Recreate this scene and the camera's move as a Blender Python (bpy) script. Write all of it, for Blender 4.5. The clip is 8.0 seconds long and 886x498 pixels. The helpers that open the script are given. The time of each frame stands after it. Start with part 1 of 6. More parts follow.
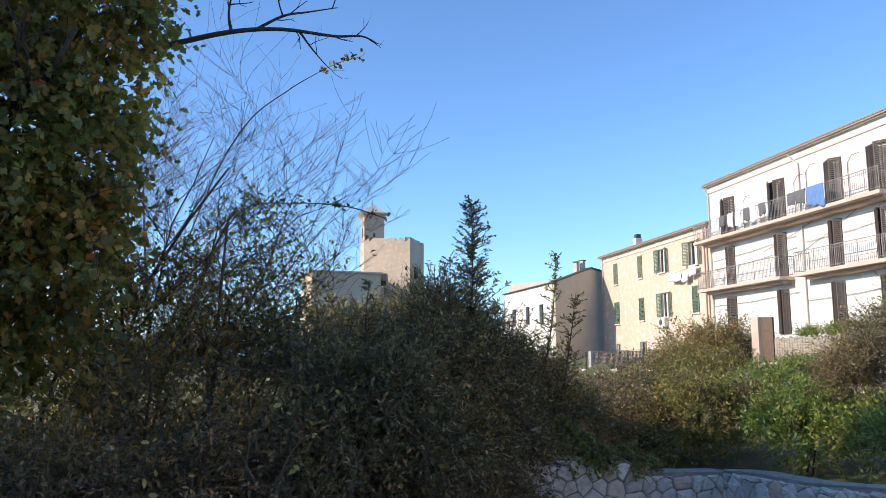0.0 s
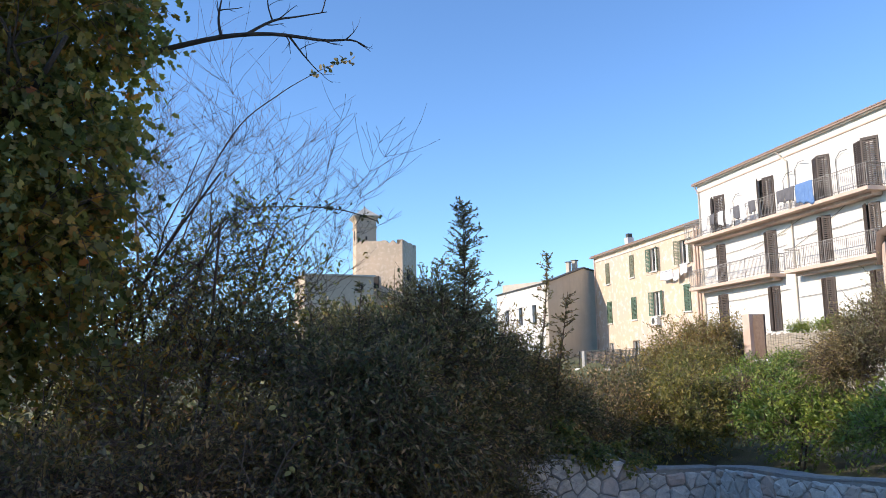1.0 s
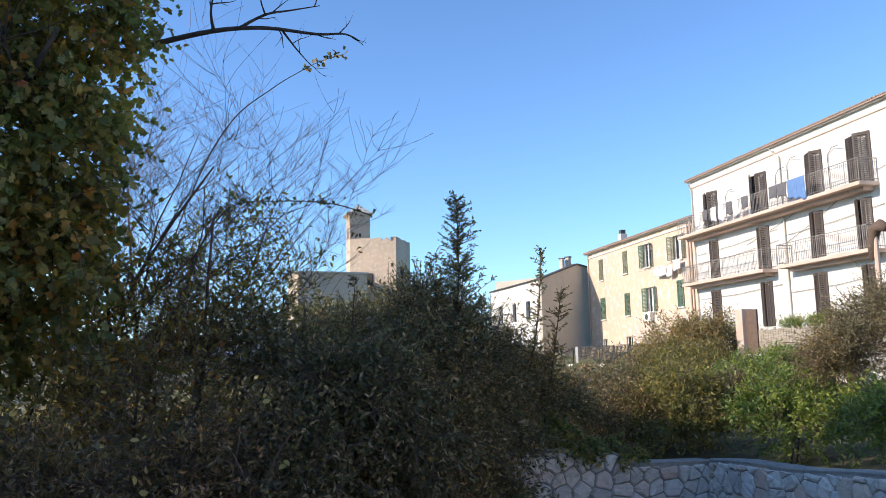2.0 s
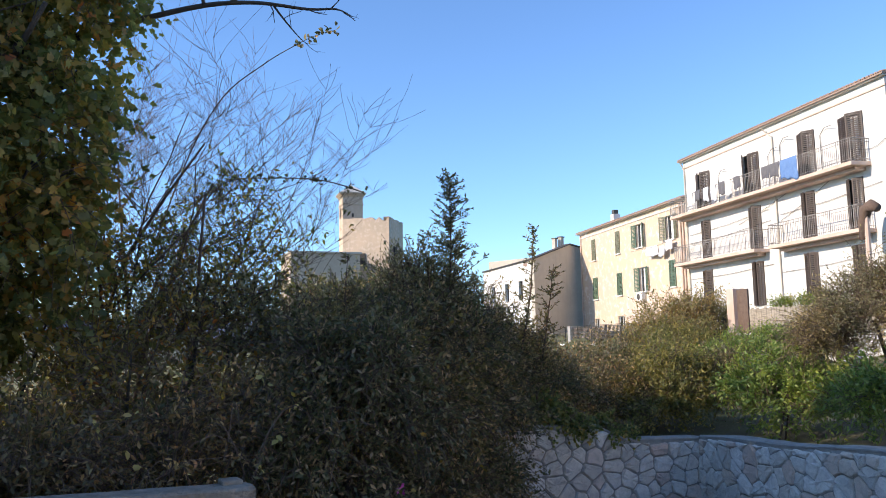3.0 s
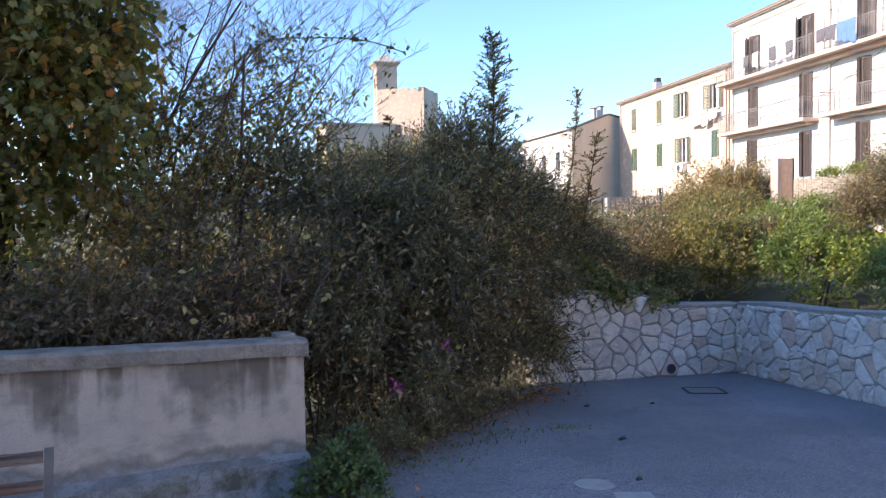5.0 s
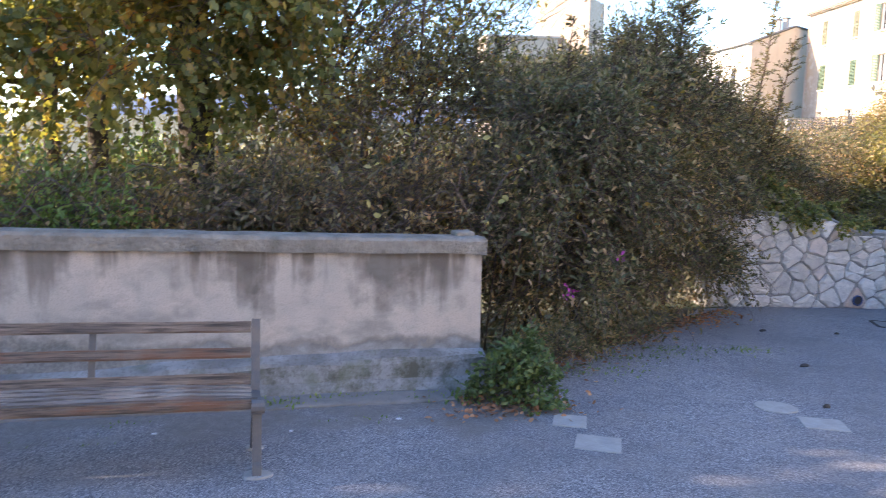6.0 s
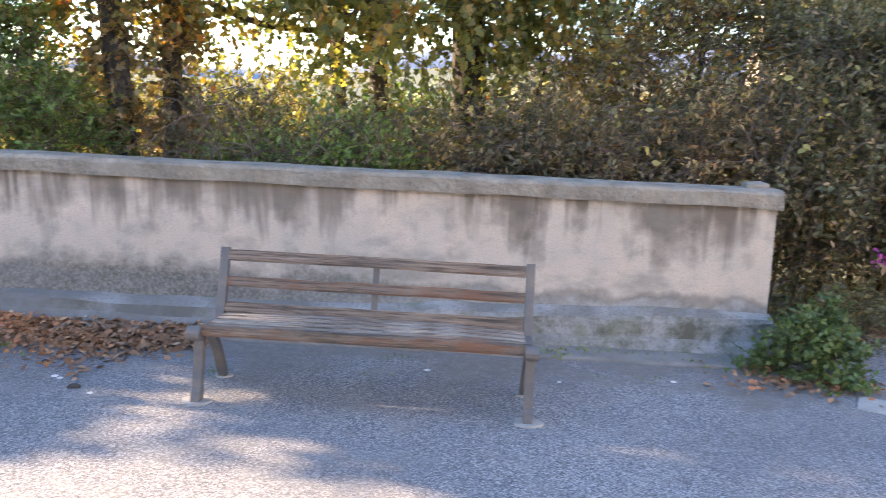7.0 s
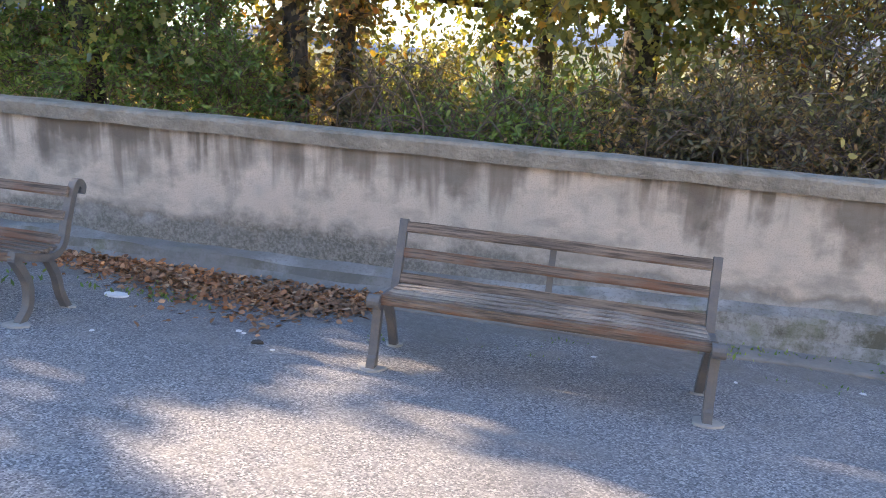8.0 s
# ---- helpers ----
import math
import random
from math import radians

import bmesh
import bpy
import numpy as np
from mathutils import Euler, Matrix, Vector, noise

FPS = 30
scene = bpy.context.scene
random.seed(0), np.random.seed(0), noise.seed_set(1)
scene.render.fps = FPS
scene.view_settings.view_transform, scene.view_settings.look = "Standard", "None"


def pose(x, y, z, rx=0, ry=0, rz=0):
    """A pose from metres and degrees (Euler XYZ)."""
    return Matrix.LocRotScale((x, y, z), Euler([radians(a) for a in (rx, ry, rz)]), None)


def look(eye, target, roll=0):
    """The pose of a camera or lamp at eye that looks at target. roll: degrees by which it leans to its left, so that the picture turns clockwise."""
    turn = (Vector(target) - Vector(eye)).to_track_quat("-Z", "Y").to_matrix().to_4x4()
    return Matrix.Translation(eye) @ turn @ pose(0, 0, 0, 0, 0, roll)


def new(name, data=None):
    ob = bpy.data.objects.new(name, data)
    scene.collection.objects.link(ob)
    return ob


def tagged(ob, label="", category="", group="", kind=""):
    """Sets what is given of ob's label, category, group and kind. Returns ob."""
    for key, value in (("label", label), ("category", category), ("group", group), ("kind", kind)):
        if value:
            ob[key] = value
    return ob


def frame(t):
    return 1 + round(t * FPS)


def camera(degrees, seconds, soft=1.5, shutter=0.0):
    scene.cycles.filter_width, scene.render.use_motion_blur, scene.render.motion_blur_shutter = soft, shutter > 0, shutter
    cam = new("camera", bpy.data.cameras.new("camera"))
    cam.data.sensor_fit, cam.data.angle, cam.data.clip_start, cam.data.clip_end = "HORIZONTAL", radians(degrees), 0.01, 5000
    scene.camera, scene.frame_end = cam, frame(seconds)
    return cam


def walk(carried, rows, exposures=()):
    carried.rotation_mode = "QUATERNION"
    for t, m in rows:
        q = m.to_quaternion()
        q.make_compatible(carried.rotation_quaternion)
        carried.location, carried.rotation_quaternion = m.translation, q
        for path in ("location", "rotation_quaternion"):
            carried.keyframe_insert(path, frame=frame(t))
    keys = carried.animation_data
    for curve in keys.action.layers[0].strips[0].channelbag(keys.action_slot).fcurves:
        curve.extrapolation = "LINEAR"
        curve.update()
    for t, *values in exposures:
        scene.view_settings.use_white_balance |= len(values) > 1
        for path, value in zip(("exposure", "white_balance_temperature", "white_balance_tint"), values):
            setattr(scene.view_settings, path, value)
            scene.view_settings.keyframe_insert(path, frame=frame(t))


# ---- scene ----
cam = camera(59.7, 8.0, soft=0.6, shutter=0.22)
PATH = [
    (0, (0.936, -0.183, 2.072), (1.89, 1.55, 2.364), 0.02),
    (0.5, (0.914, -0.213, 2.065), (1.874, 1.517, 2.36), -0.36),
    (1, (0.911, -0.242, 2.054), (1.882, 1.481, 2.351), -0.84),
    (2.5, (0.912, -0.237, 1.991), (1.905, 1.476, 2.269), -1.08),
    (3, (0.919, -0.238, 1.976), (1.923, 1.475, 2.215), -1.06),
    (3.5, (0.913, -0.222, 1.961), (1.927, 1.492, 2.154), -1.15),
    (4, (0.908, -0.21, 1.938), (1.924, 1.507, 2.072), -1.05),
    (4.2, (0.901, -0.2, 1.933), (1.918, 1.518, 2.05), -1.05),
    (5.3, (0.801, -0.096, 1.827), (1.638, 1.712, 1.652), -0.94),
    (5.5, (0.75, -0.063, 1.801), (1.509, 1.774, 1.58), -0.91),
    (6, (0.649, 0.016, 1.722), (1.208, 1.913, 1.423), 0.88),
    (6.5, (0.583, 0.125, 1.663), (0.83, 2.074, 1.288), 2.17),
    (7, (0.491, 0.292, 1.627), (0.419, 2.246, 1.203), 0.4),
    (7.5, (0.345, 0.384, 1.609), (0.021, 2.303, 1.149), 1.99),
    (8, (0.17, 0.32, 1.618), (-0.223, 2.22, 1.132), 2.07),
]
EXPOSURES = [(0, 0.82, 6850, 13), (4.2, 1.06, 7000, 18), (5.5, 1.9, 7000, 23), (6.5, 2.75, 9100, 22), (7, 2.85, 9200, 20), (8, 2.5, 8900, 18)]
walk(cam, [(t, look(eye, target, roll)) for t, eye, target, roll in PATH], EXPOSURES)

# ---- light: low winter sun from the side of the trees, clear sky ----
SUN_AZ, SUN_EL = 284.0, 25.0  # compass degrees from +y towards +x; elevation
world = bpy.data.worlds.new("world")
scene.world = world
world.use_nodes = True
wn = world.node_tree
sky = wn.nodes.new("ShaderNodeTexSky")
sky.sky_type, sky.sun_disc = "NISHITA", False
sky.sun_elevation, sky.sun_rotation = radians(SUN_EL), radians(SUN_AZ)
sky.altitude, sky.air_density, sky.dust_density, sky.ozone_density = 200, 1.0, 0.2, 5.0
tint = wn.nodes.new("ShaderNodeMix")  # clear winter blue
tint.data_type, tint.blend_type = "RGBA", "MULTIPLY"
tint.inputs[0].default_value, tint.inputs[7].default_value = 1.0, (0.78, 0.94, 1.06, 1)
wn.links.new(sky.outputs[0], tint.inputs[6])
wn.links.new(tint.outputs[2], wn.nodes["Background"].inputs[0])
wn.nodes["Background"].inputs[1].default_value = 0.15
SUN_DIR = Vector((math.sin(radians(SUN_AZ)) * math.cos(radians(SUN_EL)), math.cos(radians(SUN_AZ)) * math.cos(radians(SUN_EL)), math.sin(radians(SUN_EL))))
sun = new("sun", bpy.data.lights.new("sun", "SUN"))
sun.data.energy, sun.data.angle, sun.data.color = 3.25, radians(0.5), (1.0, 0.9, 0.76)
sun.matrix_world = look(SUN_DIR * 100, (0, 0, 0))

# ---- materials ----
SA, SB = -0.03929, -0.05801  # slope of the square, which falls away from the camera


def lay(x, y):
    return SA * x + SB * y


class Nodes:
    """A small builder of procedural materials."""

    def __init__(self, name):
        self.mat = bpy.data.materials.new(name)
        self.mat.use_nodes = True
        self.t = self.mat.node_tree
        self.bsdf = self.t.nodes["Principled BSDF"]
        self.out = self.t.nodes["Material Output"]
        self.co = self.add("ShaderNodeTexCoord").outputs["Object"]

    def add(self, kind):
        return self.t.nodes.new(kind)

    def put(self, socket, value):
        if hasattr(value, "is_output"):
            self.t.links.new(value, socket)
        else:
            socket.default_value = value

    def noise(self, scale, detail=4, rough=0.55, co=None, stretch=None):
        n = self.add("ShaderNodeTexNoise")
        src = co or self.co
        if stretch:
            m = self.add("ShaderNodeMapping")
            m.inputs["Scale"].default_value = stretch
            self.put(m.inputs["Vector"], src)
            src = m.outputs[0]
        self.put(n.inputs["Vector"], src)
        n.inputs["Scale"].default_value, n.inputs["Detail"].default_value, n.inputs["Roughness"].default_value = scale, detail, rough
        return n.outputs["Fac"]

    def voronoi(self, scale, feature="F1", out="Distance", stretch=None):
        n = self.add("ShaderNodeTexVoronoi")
        n.feature = feature
        src = self.co
        if stretch:
            m = self.add("ShaderNodeMapping")
            m.inputs["Scale"].default_value = stretch
            self.put(m.inputs["Vector"], src)
            src = m.outputs[0]
        self.put(n.inputs["Vector"], src)
        n.inputs["Scale"].default_value = scale
        return n.outputs[out]

    def ramp(self, fac, stops):
        n = self.add("ShaderNodeValToRGB")
        e = n.color_ramp.elements
        while len(e) < len(stops):
            e.new(0.5)
        for el, (p, c) in zip(e, stops):
            el.position, el.color = p, (*c, 1) if len(c) == 3 else c
        self.put(n.inputs["Fac"], fac)
        return n.outputs["Color"]

    def grey(self, fac, a, b):
        return self.ramp(fac, [(a, (0, 0, 0)), (b, (1, 1, 1))])

    def mix(self, fac, a, b, mode="MIX"):
        n = self.add("ShaderNodeMix")
        n.data_type, n.blend_type = "RGBA", mode
        self.put(n.inputs[0], fac)
        self.put(n.inputs[6], a if hasattr(a, "is_output") else (*a, 1))
        self.put(n.inputs[7], b if hasattr(b, "is_output") else (*b, 1))
        return n.outputs[2]

    def math(self, op, a, b=0.0, clamp=False):
        n = self.add("ShaderNodeMath")
        n.operation, n.use_clamp = op, clamp
        self.put(n.inputs[0], a)
        self.put(n.inputs[1], b)
        return n.outputs[0]

    def above(self):
        """Height over the sloping square."""
        n = self.add("ShaderNodeVectorMath")
        n.operation = "DOT_PRODUCT"
        self.put(n.inputs[0], self.co)
        n.inputs[1].default_value = (-SA, -SB, 1)
        return n.outputs["Value"]

    def bump(self, height, strength, distance):
        n = self.add("ShaderNodeBump")
        n.inputs["Strength"].default_value, n.inputs["Distance"].default_value = strength, distance
        self.put(n.inputs["Height"], height)
        self.put(self.bsdf.inputs["Normal"], n.outputs[0])

    def done(self, color, rough=0.8, metal=0.0):
        self.put(self.bsdf.inputs["Base Color"], color if hasattr(color, "is_output") else (*color, 1))
        self.put(self.bsdf.inputs["Roughness"], rough)
        self.bsdf.inputs["Metallic"].default_value = metal
        return self.mat


def mottled(name, a, b, scale=6, rough=0.85, bump=0.3, dist=0.01, fine=60, metal=0.0):
    m = Nodes(name)
    big, small = m.noise(scale, 6, 0.6), m.noise(fine, 4, 0.6)
    col = m.mix(m.grey(big, 0.3, 0.7), a, b)
    col = m.mix(m.math("MULTIPLY", m.grey(small, 0.35, 0.75), 0.35), col, tuple(v * 0.6 for v in a))
    m.bump(m.math("ADD", small, m.math("MULTIPLY", big, 0.6)), bump, dist)
    return m.done(col, rough, metal)


def leaf_material(name, stops, translucent=0.35, rough=0.5):
    m = Nodes(name)
    island = m.add("ShaderNodeNewGeometry").outputs["Random Per Island"]
    col = m.ramp(island, stops)
    patch = m.noise(1.3, 3)
    col = m.mix(m.math("MULTIPLY", m.grey(patch, 0.35, 0.7), 0.45), col, m.mix(0.5, col, (0.03, 0.035, 0.012)))
    warm = m.math("MULTIPLY", m.grey(m.noise(0.9, 4, 0.6), 0.46, 0.62), 0.6)
    col = m.mix(warm, col, m.mix(1.0, col, (1.9, 1.45, 1.0), "MULTIPLY"))
    m.done(col, rough)
    tr = m.add("ShaderNodeBsdfTranslucent")
    m.put(tr.inputs["Color"], m.mix(0.5, col, m.mix(1.0, col, (1.6, 1.7, 0.6), "MULTIPLY")))
    mx = m.add("ShaderNodeMixShader")
    mx.inputs[0].default_value = translucent
    m.t.links.new(m.bsdf.outputs[0], mx.inputs[1])
    m.t.links.new(tr.outputs[0], mx.inputs[2])
    m.t.links.new(mx.outputs[0], m.out.inputs["Surface"])
    return m.mat


def asphalt_material():
    m = Nodes("worn_asphalt")
    chip = m.voronoi(115, "F1", "Color")
    sep = m.add("ShaderNodeSeparateColor")
    m.put(sep.inputs[0], chip)
    edge = m.voronoi(115, "DISTANCE_TO_EDGE")
    big, mid = m.noise(0.5, 5, 0.6), m.noise(3.5, 5, 0.65)
    col = m.ramp(sep.outputs[0], [(0.0, (0.085, 0.088, 0.098)), (0.45, (0.205, 0.21, 0.228)), (0.8, (0.32, 0.32, 0.325)), (1.0, (0.5, 0.495, 0.485))])
    col = m.mix(m.math("MULTIPLY", m.math("SUBTRACT", 1.0, m.grey(edge, 0.0, 0.05)), 0.35), col, (0.07, 0.07, 0.072))
    dust = m.math("MULTIPLY", m.grey(mid, 0.48, 0.72), 0.5)
    col = m.mix(dust, col, (0.32, 0.305, 0.28))
    col = m.mix(m.math("MULTIPLY", m.grey(big, 0.42, 0.66), 0.55), col, (0.13, 0.13, 0.135))
    # trodden dirt along the foot of the plaster wall
    xyz = m.add("ShaderNodeSeparateXYZ")
    m.put(xyz.inputs[0], m.co)
    belt = m.math("ADD", m.math("SUBTRACT", xyz.outputs[1], 5.05), m.math("MULTIPLY", m.math("SUBTRACT", m.noise(1.6, 5, 0.6), 0.5), 2.6))
    belt = m.math("MULTIPLY", m.grey(belt, 0.0, 0.5), m.math("LESS_THAN", xyz.outputs[0], 3.3))
    col = m.mix(m.math("MULTIPLY", belt, 0.75), col, m.mix(m.grey(m.noise(14, 5), 0.35, 0.7), (0.20, 0.185, 0.165), (0.135, 0.125, 0.11)))
    m.bump(m.math("ADD", m.grey(edge, 0.0, 0.12), m.math("MULTIPLY", mid, 0.5)), 0.6, 0.006)
    return m.done(col, 0.85)


def wall_plaster_material():
    m = Nodes("stained_wall_plaster")
    h = m.above()
    big, mid, fine = m.noise(1.1, 5, 0.6), m.noise(5, 6, 0.6), m.noise(90, 4, 0.65)
    col = m.mix(m.grey(big, 0.35, 0.65), (0.60, 0.485, 0.395), (0.49, 0.415, 0.345))
    col = m.mix(m.math("MULTIPLY", m.grey(mid, 0.45, 0.7), 0.55), col, (0.36, 0.33, 0.285))
    # dark water runs below the coping
    run = m.noise(2.4, 3, 0.5, stretch=(1.0, 1.0, 0.3))
    run2 = m.noise(8.0, 4, 0.55, stretch=(1.0, 1.0, 0.09))
    reach = m.math("ADD", m.math("MULTIPLY", run, 1.5), m.math("MULTIPLY", run2, 0.4))
    fray = m.math("MULTIPLY", m.math("SUBTRACT", mid, 0.5), 0.8)
    top = m.math("SUBTRACT", m.math("ADD", m.math("MULTIPLY", m.math("SUBTRACT", h, 0.55), 1.0), m.math("ADD", reach, fray)), 1.2)
    runs = m.math("MULTIPLY", m.grey(top, 0.0, 0.42), m.grey(m.math("ADD", m.math("MULTIPLY", run2, m.math("ADD", run, 0.4)), m.math("MULTIPLY", fray, 0.12)), 0.30, 0.47))
    col = m.mix(m.math("MULTIPLY", runs, 0.9), col, (0.125, 0.098, 0.074))
    cloud = m.grey(m.noise(1.9, 6, 0.62, stretch=(0.7, 1.0, 1.5)), 0.5, 0.62)
    col = m.mix(m.math("MULTIPLY", cloud, 0.55), col, (0.235, 0.21, 0.18))
    # narrow dark tongues that hang from the coping
    tongue = m.noise(5.5, 3, 0.5, stretch=(1.0, 1.0, 0.06))
    hang = m.math("ADD", h, m.math("MULTIPLY", m.math("SUBTRACT", m.noise(3.2, 4, 0.6, stretch=(1.0, 1.0, 0.1)), 0.5), 1.5))
    strong = m.math("MULTIPLY", m.grey(tongue, 0.5, 0.58), m.grey(hang, 0.8, 0.98))
    col = m.mix(m.math("MULTIPLY", strong, 0.6), col, (0.14, 0.108, 0.082))
    # the foot has lost its cream coat along a scalloped edge and shows blue-grey render
    xyz = m.add("ShaderNodeSeparateXYZ")
    m.put(xyz.inputs[0], m.co)
    scallop = m.math("ADD", h, m.math("MULTIPLY", m.math("SUBTRACT", m.noise(2.6, 5, 0.62), 0.5), 0.42))
    bare = m.math("SUBTRACT", 1.0, m.grey(scallop, 0.385, 0.405))
    under = m.mix(m.grey(m.noise(7, 6, 0.65), 0.4, 0.62), (0.37, 0.362, 0.35), (0.21, 0.203, 0.19))
    rim = m.math("SUBTRACT", 1.0, m.grey(m.math("ABSOLUTE", m.math("SUBTRACT", scallop, 0.405)), 0.0, 0.05))
    col = m.mix(m.math("MULTIPLY", bare, 0.9), col, under)
    col = m.mix(m.math("MULTIPLY", rim, 0.6), col, (0.17, 0.145, 0.12))
    # soot and lichen, thickest on the stretch behind the leaf drift
    stretch_ = m.ramp(m.math("MULTIPLY", m.math("ADD", xyz.outputs[0], 6.0), 0.1), [(0.0, (0.7, 0.7, 0.7)), (0.45, (1, 1, 1)), (0.66, (0.3, 0.3, 0.3)), (0.8, (0.12, 0.12, 0.12))])
    low = m.math("SUBTRACT", m.math("ADD", m.math("MULTIPLY", mid, 0.7), m.math("MULTIPLY", big, 0.8)), m.math("MULTIPLY", m.math("SUBTRACT", h, 0.2), 1.2))
    col = m.mix(m.math("MULTIPLY", m.math("MULTIPLY", m.grey(low, 0.3, 0.58), stretch_), 0.88), col, m.mix(m.grey(m.noise(38, 5, 0.7), 0.42, 0.6), (0.095, 0.09, 0.075), (0.25, 0.235, 0.2)))
    col = m.mix(m.math("MULTIPLY", m.grey(fine, 0.48, 0.7), 0.4), col, (0.2, 0.18, 0.155))
    m.bump(m.math("ADD", m.math("MULTIPLY", fine, 0.5), mid), 0.5, 0.012)
    return m.done(col, 0.92)


def plinth_material():
    m = Nodes("mossy_plinth_painted_toplight")
    h = m.above()
    mid, fine = m.noise(6, 6, 0.65), m.noise(40, 5, 0.65)
    # upward faces coloured paler: the light on the ledge top is painted in
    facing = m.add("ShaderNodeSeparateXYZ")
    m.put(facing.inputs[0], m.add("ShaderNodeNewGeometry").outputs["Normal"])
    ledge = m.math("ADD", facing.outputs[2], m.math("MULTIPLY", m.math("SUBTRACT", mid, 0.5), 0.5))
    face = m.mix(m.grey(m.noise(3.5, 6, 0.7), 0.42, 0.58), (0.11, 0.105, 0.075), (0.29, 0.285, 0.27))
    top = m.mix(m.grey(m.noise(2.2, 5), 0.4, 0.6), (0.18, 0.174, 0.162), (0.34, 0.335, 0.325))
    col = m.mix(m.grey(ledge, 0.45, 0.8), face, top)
    col = m.mix(m.math("MULTIPLY", m.grey(fine, 0.5, 0.66), 0.5), col, (0.085, 0.082, 0.06))
    col = m.mix(m.math("MULTIPLY", m.grey(m.noise(4, 5), 0.52, 0.66), 0.5), col, (0.13, 0.14, 0.075))
    xyz = m.add("ShaderNodeSeparateXYZ")
    m.put(xyz.inputs[0], m.co)
    soot = m.ramp(m.math("MULTIPLY", m.math("ADD", xyz.outputs[0], 6.0), 0.1), [(0.0, (0.8, 0.8, 0.8)), (0.45, (0.7, 0.7, 0.7)), (0.62, (0.25, 0.25, 0.25)), (0.8, (0, 0, 0))])
    col = m.mix(m.math("MULTIPLY", soot, m.grey(m.noise(1.8, 5, 0.6), 0.3, 0.55)), col, (0.15, 0.145, 0.135))
    m.bump(m.math("ADD", mid, m.math("MULTIPLY", fine, 0.6)), 0.6, 0.02)
    return m.done(col, 0.95)


def facade_material(name, base, alt, worn, amount, scale=0.5):
    m = Nodes(name)
    big, mid, fine = m.noise(scale, 6, 0.6), m.noise(2.2, 6, 0.65), m.noise(25, 4)
    col = m.mix(m.grey(big, 0.4, 0.62), base, alt)
    col = m.mix(m.math("MULTIPLY", m.grey(mid, 0.52, 0.6), amount), col, worn)
    run = m.noise(3.0, 3, stretch=(1, 1, 0.08))
    col = m.mix(m.math("MULTIPLY", m.grey(run, 0.52, 0.75), 0.22), col, tuple(v * 0.55 for v in worn))
    m.bump(m.math("ADD", fine, mid), 0.25, 0.02)
    return m.done(col, 0.9)


def wood_material(name, pale, dark, paint=None):
    m = Nodes(name)
    grain = m.noise(9, 6, 0.65, stretch=(0.18, 5, 5))
    fine = m.noise(60, 4, 0.6, stretch=(0.08, 1, 1))
    big = m.noise(2.4, 4)
    rnd = m.add("ShaderNodeObjectInfo").outputs["Random"]
    col = m.mix(m.grey(grain, 0.35, 0.65), dark, pale)
    col = m.mix(m.math("MULTIPLY", m.grey(fine, 0.46, 0.64), 0.75), col, tuple(v * 0.35 for v in dark))
    if paint:
        left = m.grey(m.math("ADD", m.math("MULTIPLY", grain, 0.5), m.math("ADD", m.math("MULTIPLY", big, 0.6), m.math("MULTIPLY", rnd, 0.15))), 0.63, 0.76)
        col = m.mix(left, col, paint)
    m.bump(m.math("ADD", grain, m.math("MULTIPLY", fine, 0.7)), 0.9, 0.008)
    return m.done(col, 0.75)


def stone_material():
    m = Nodes("limestone_rubble")
    rnd = m.add("ShaderNodeObjectInfo").outputs["Random"]
    col = m.ramp(rnd, [(0.0, (0.52, 0.475, 0.415)), (0.35, (0.66, 0.61, 0.54)), (0.62, (0.73, 0.68, 0.61)), (0.8, (0.60, 0.49, 0.39)), (0.9, (0.60, 0.44, 0.35)), (1.0, (0.76, 0.73, 0.68))])
    mid, fine = m.noise(9, 6, 0.65), m.noise(55, 5, 0.6)
    col = m.mix(m.math("MULTIPLY", m.grey(mid, 0.45, 0.68), 0.5), col, (0.33, 0.305, 0.275))
    col = m.mix(m.math("MULTIPLY", m.grey(fine, 0.5, 0.7), 0.3), col, (0.2, 0.19, 0.175))
    m.bump(m.math("ADD", mid, m.math("MULTIPLY", fine, 0.5)), 0.7, 0.02)
    return m.done(col, 0.88)


def tile_roof_material():
    m = Nodes("terracotta_roof_tiles")
    wave = m.add("ShaderNodeTexWave")
    wave.bands_direction = "X"
    m.put(wave.inputs["Vector"], m.co)
    wave.inputs["Scale"].default_value = 1.6
    n = m.noise(4, 5)
    col = m.mix(m.grey(n, 0.35, 0.7), (0.40, 0.27, 0.205), (0.32, 0.235, 0.19))
    m.bump(wave.outputs["Fac"], 0.8, 0.06)
    return m.done(col, 0.9)


def glass_material():
    m = Nodes("window_glass_dark")
    m.bsdf.inputs["Specular IOR Level"].default_value = 0.6
    return m.done(m.mix(m.grey(m.noise(1.5, 2), 0.4, 0.6), (0.02, 0.022, 0.025), (0.05, 0.05, 0.05)), 0.08)


def ground_material():
    m = Nodes("earth_and_dry_grass")
    big, mid, fine = m.noise(0.12, 5), m.noise(1.4, 6, 0.65), m.noise(20, 5, 0.65)
    col = m.mix(m.grey(mid, 0.4, 0.62), (0.09, 0.075, 0.05), (0.10, 0.115, 0.045))
    col = m.mix(m.math("MULTIPLY", m.grey(big, 0.45, 0.6), 0.6), col, (0.13, 0.14, 0.06))
    col = m.mix(m.math("MULTIPLY", m.grey(fine, 0.5, 0.7), 0.4), col, (0.05, 0.04, 0.028))
    m.bump(m.math("ADD", mid, fine), 0.8, 0.05)
    return m.done(col, 0.95)


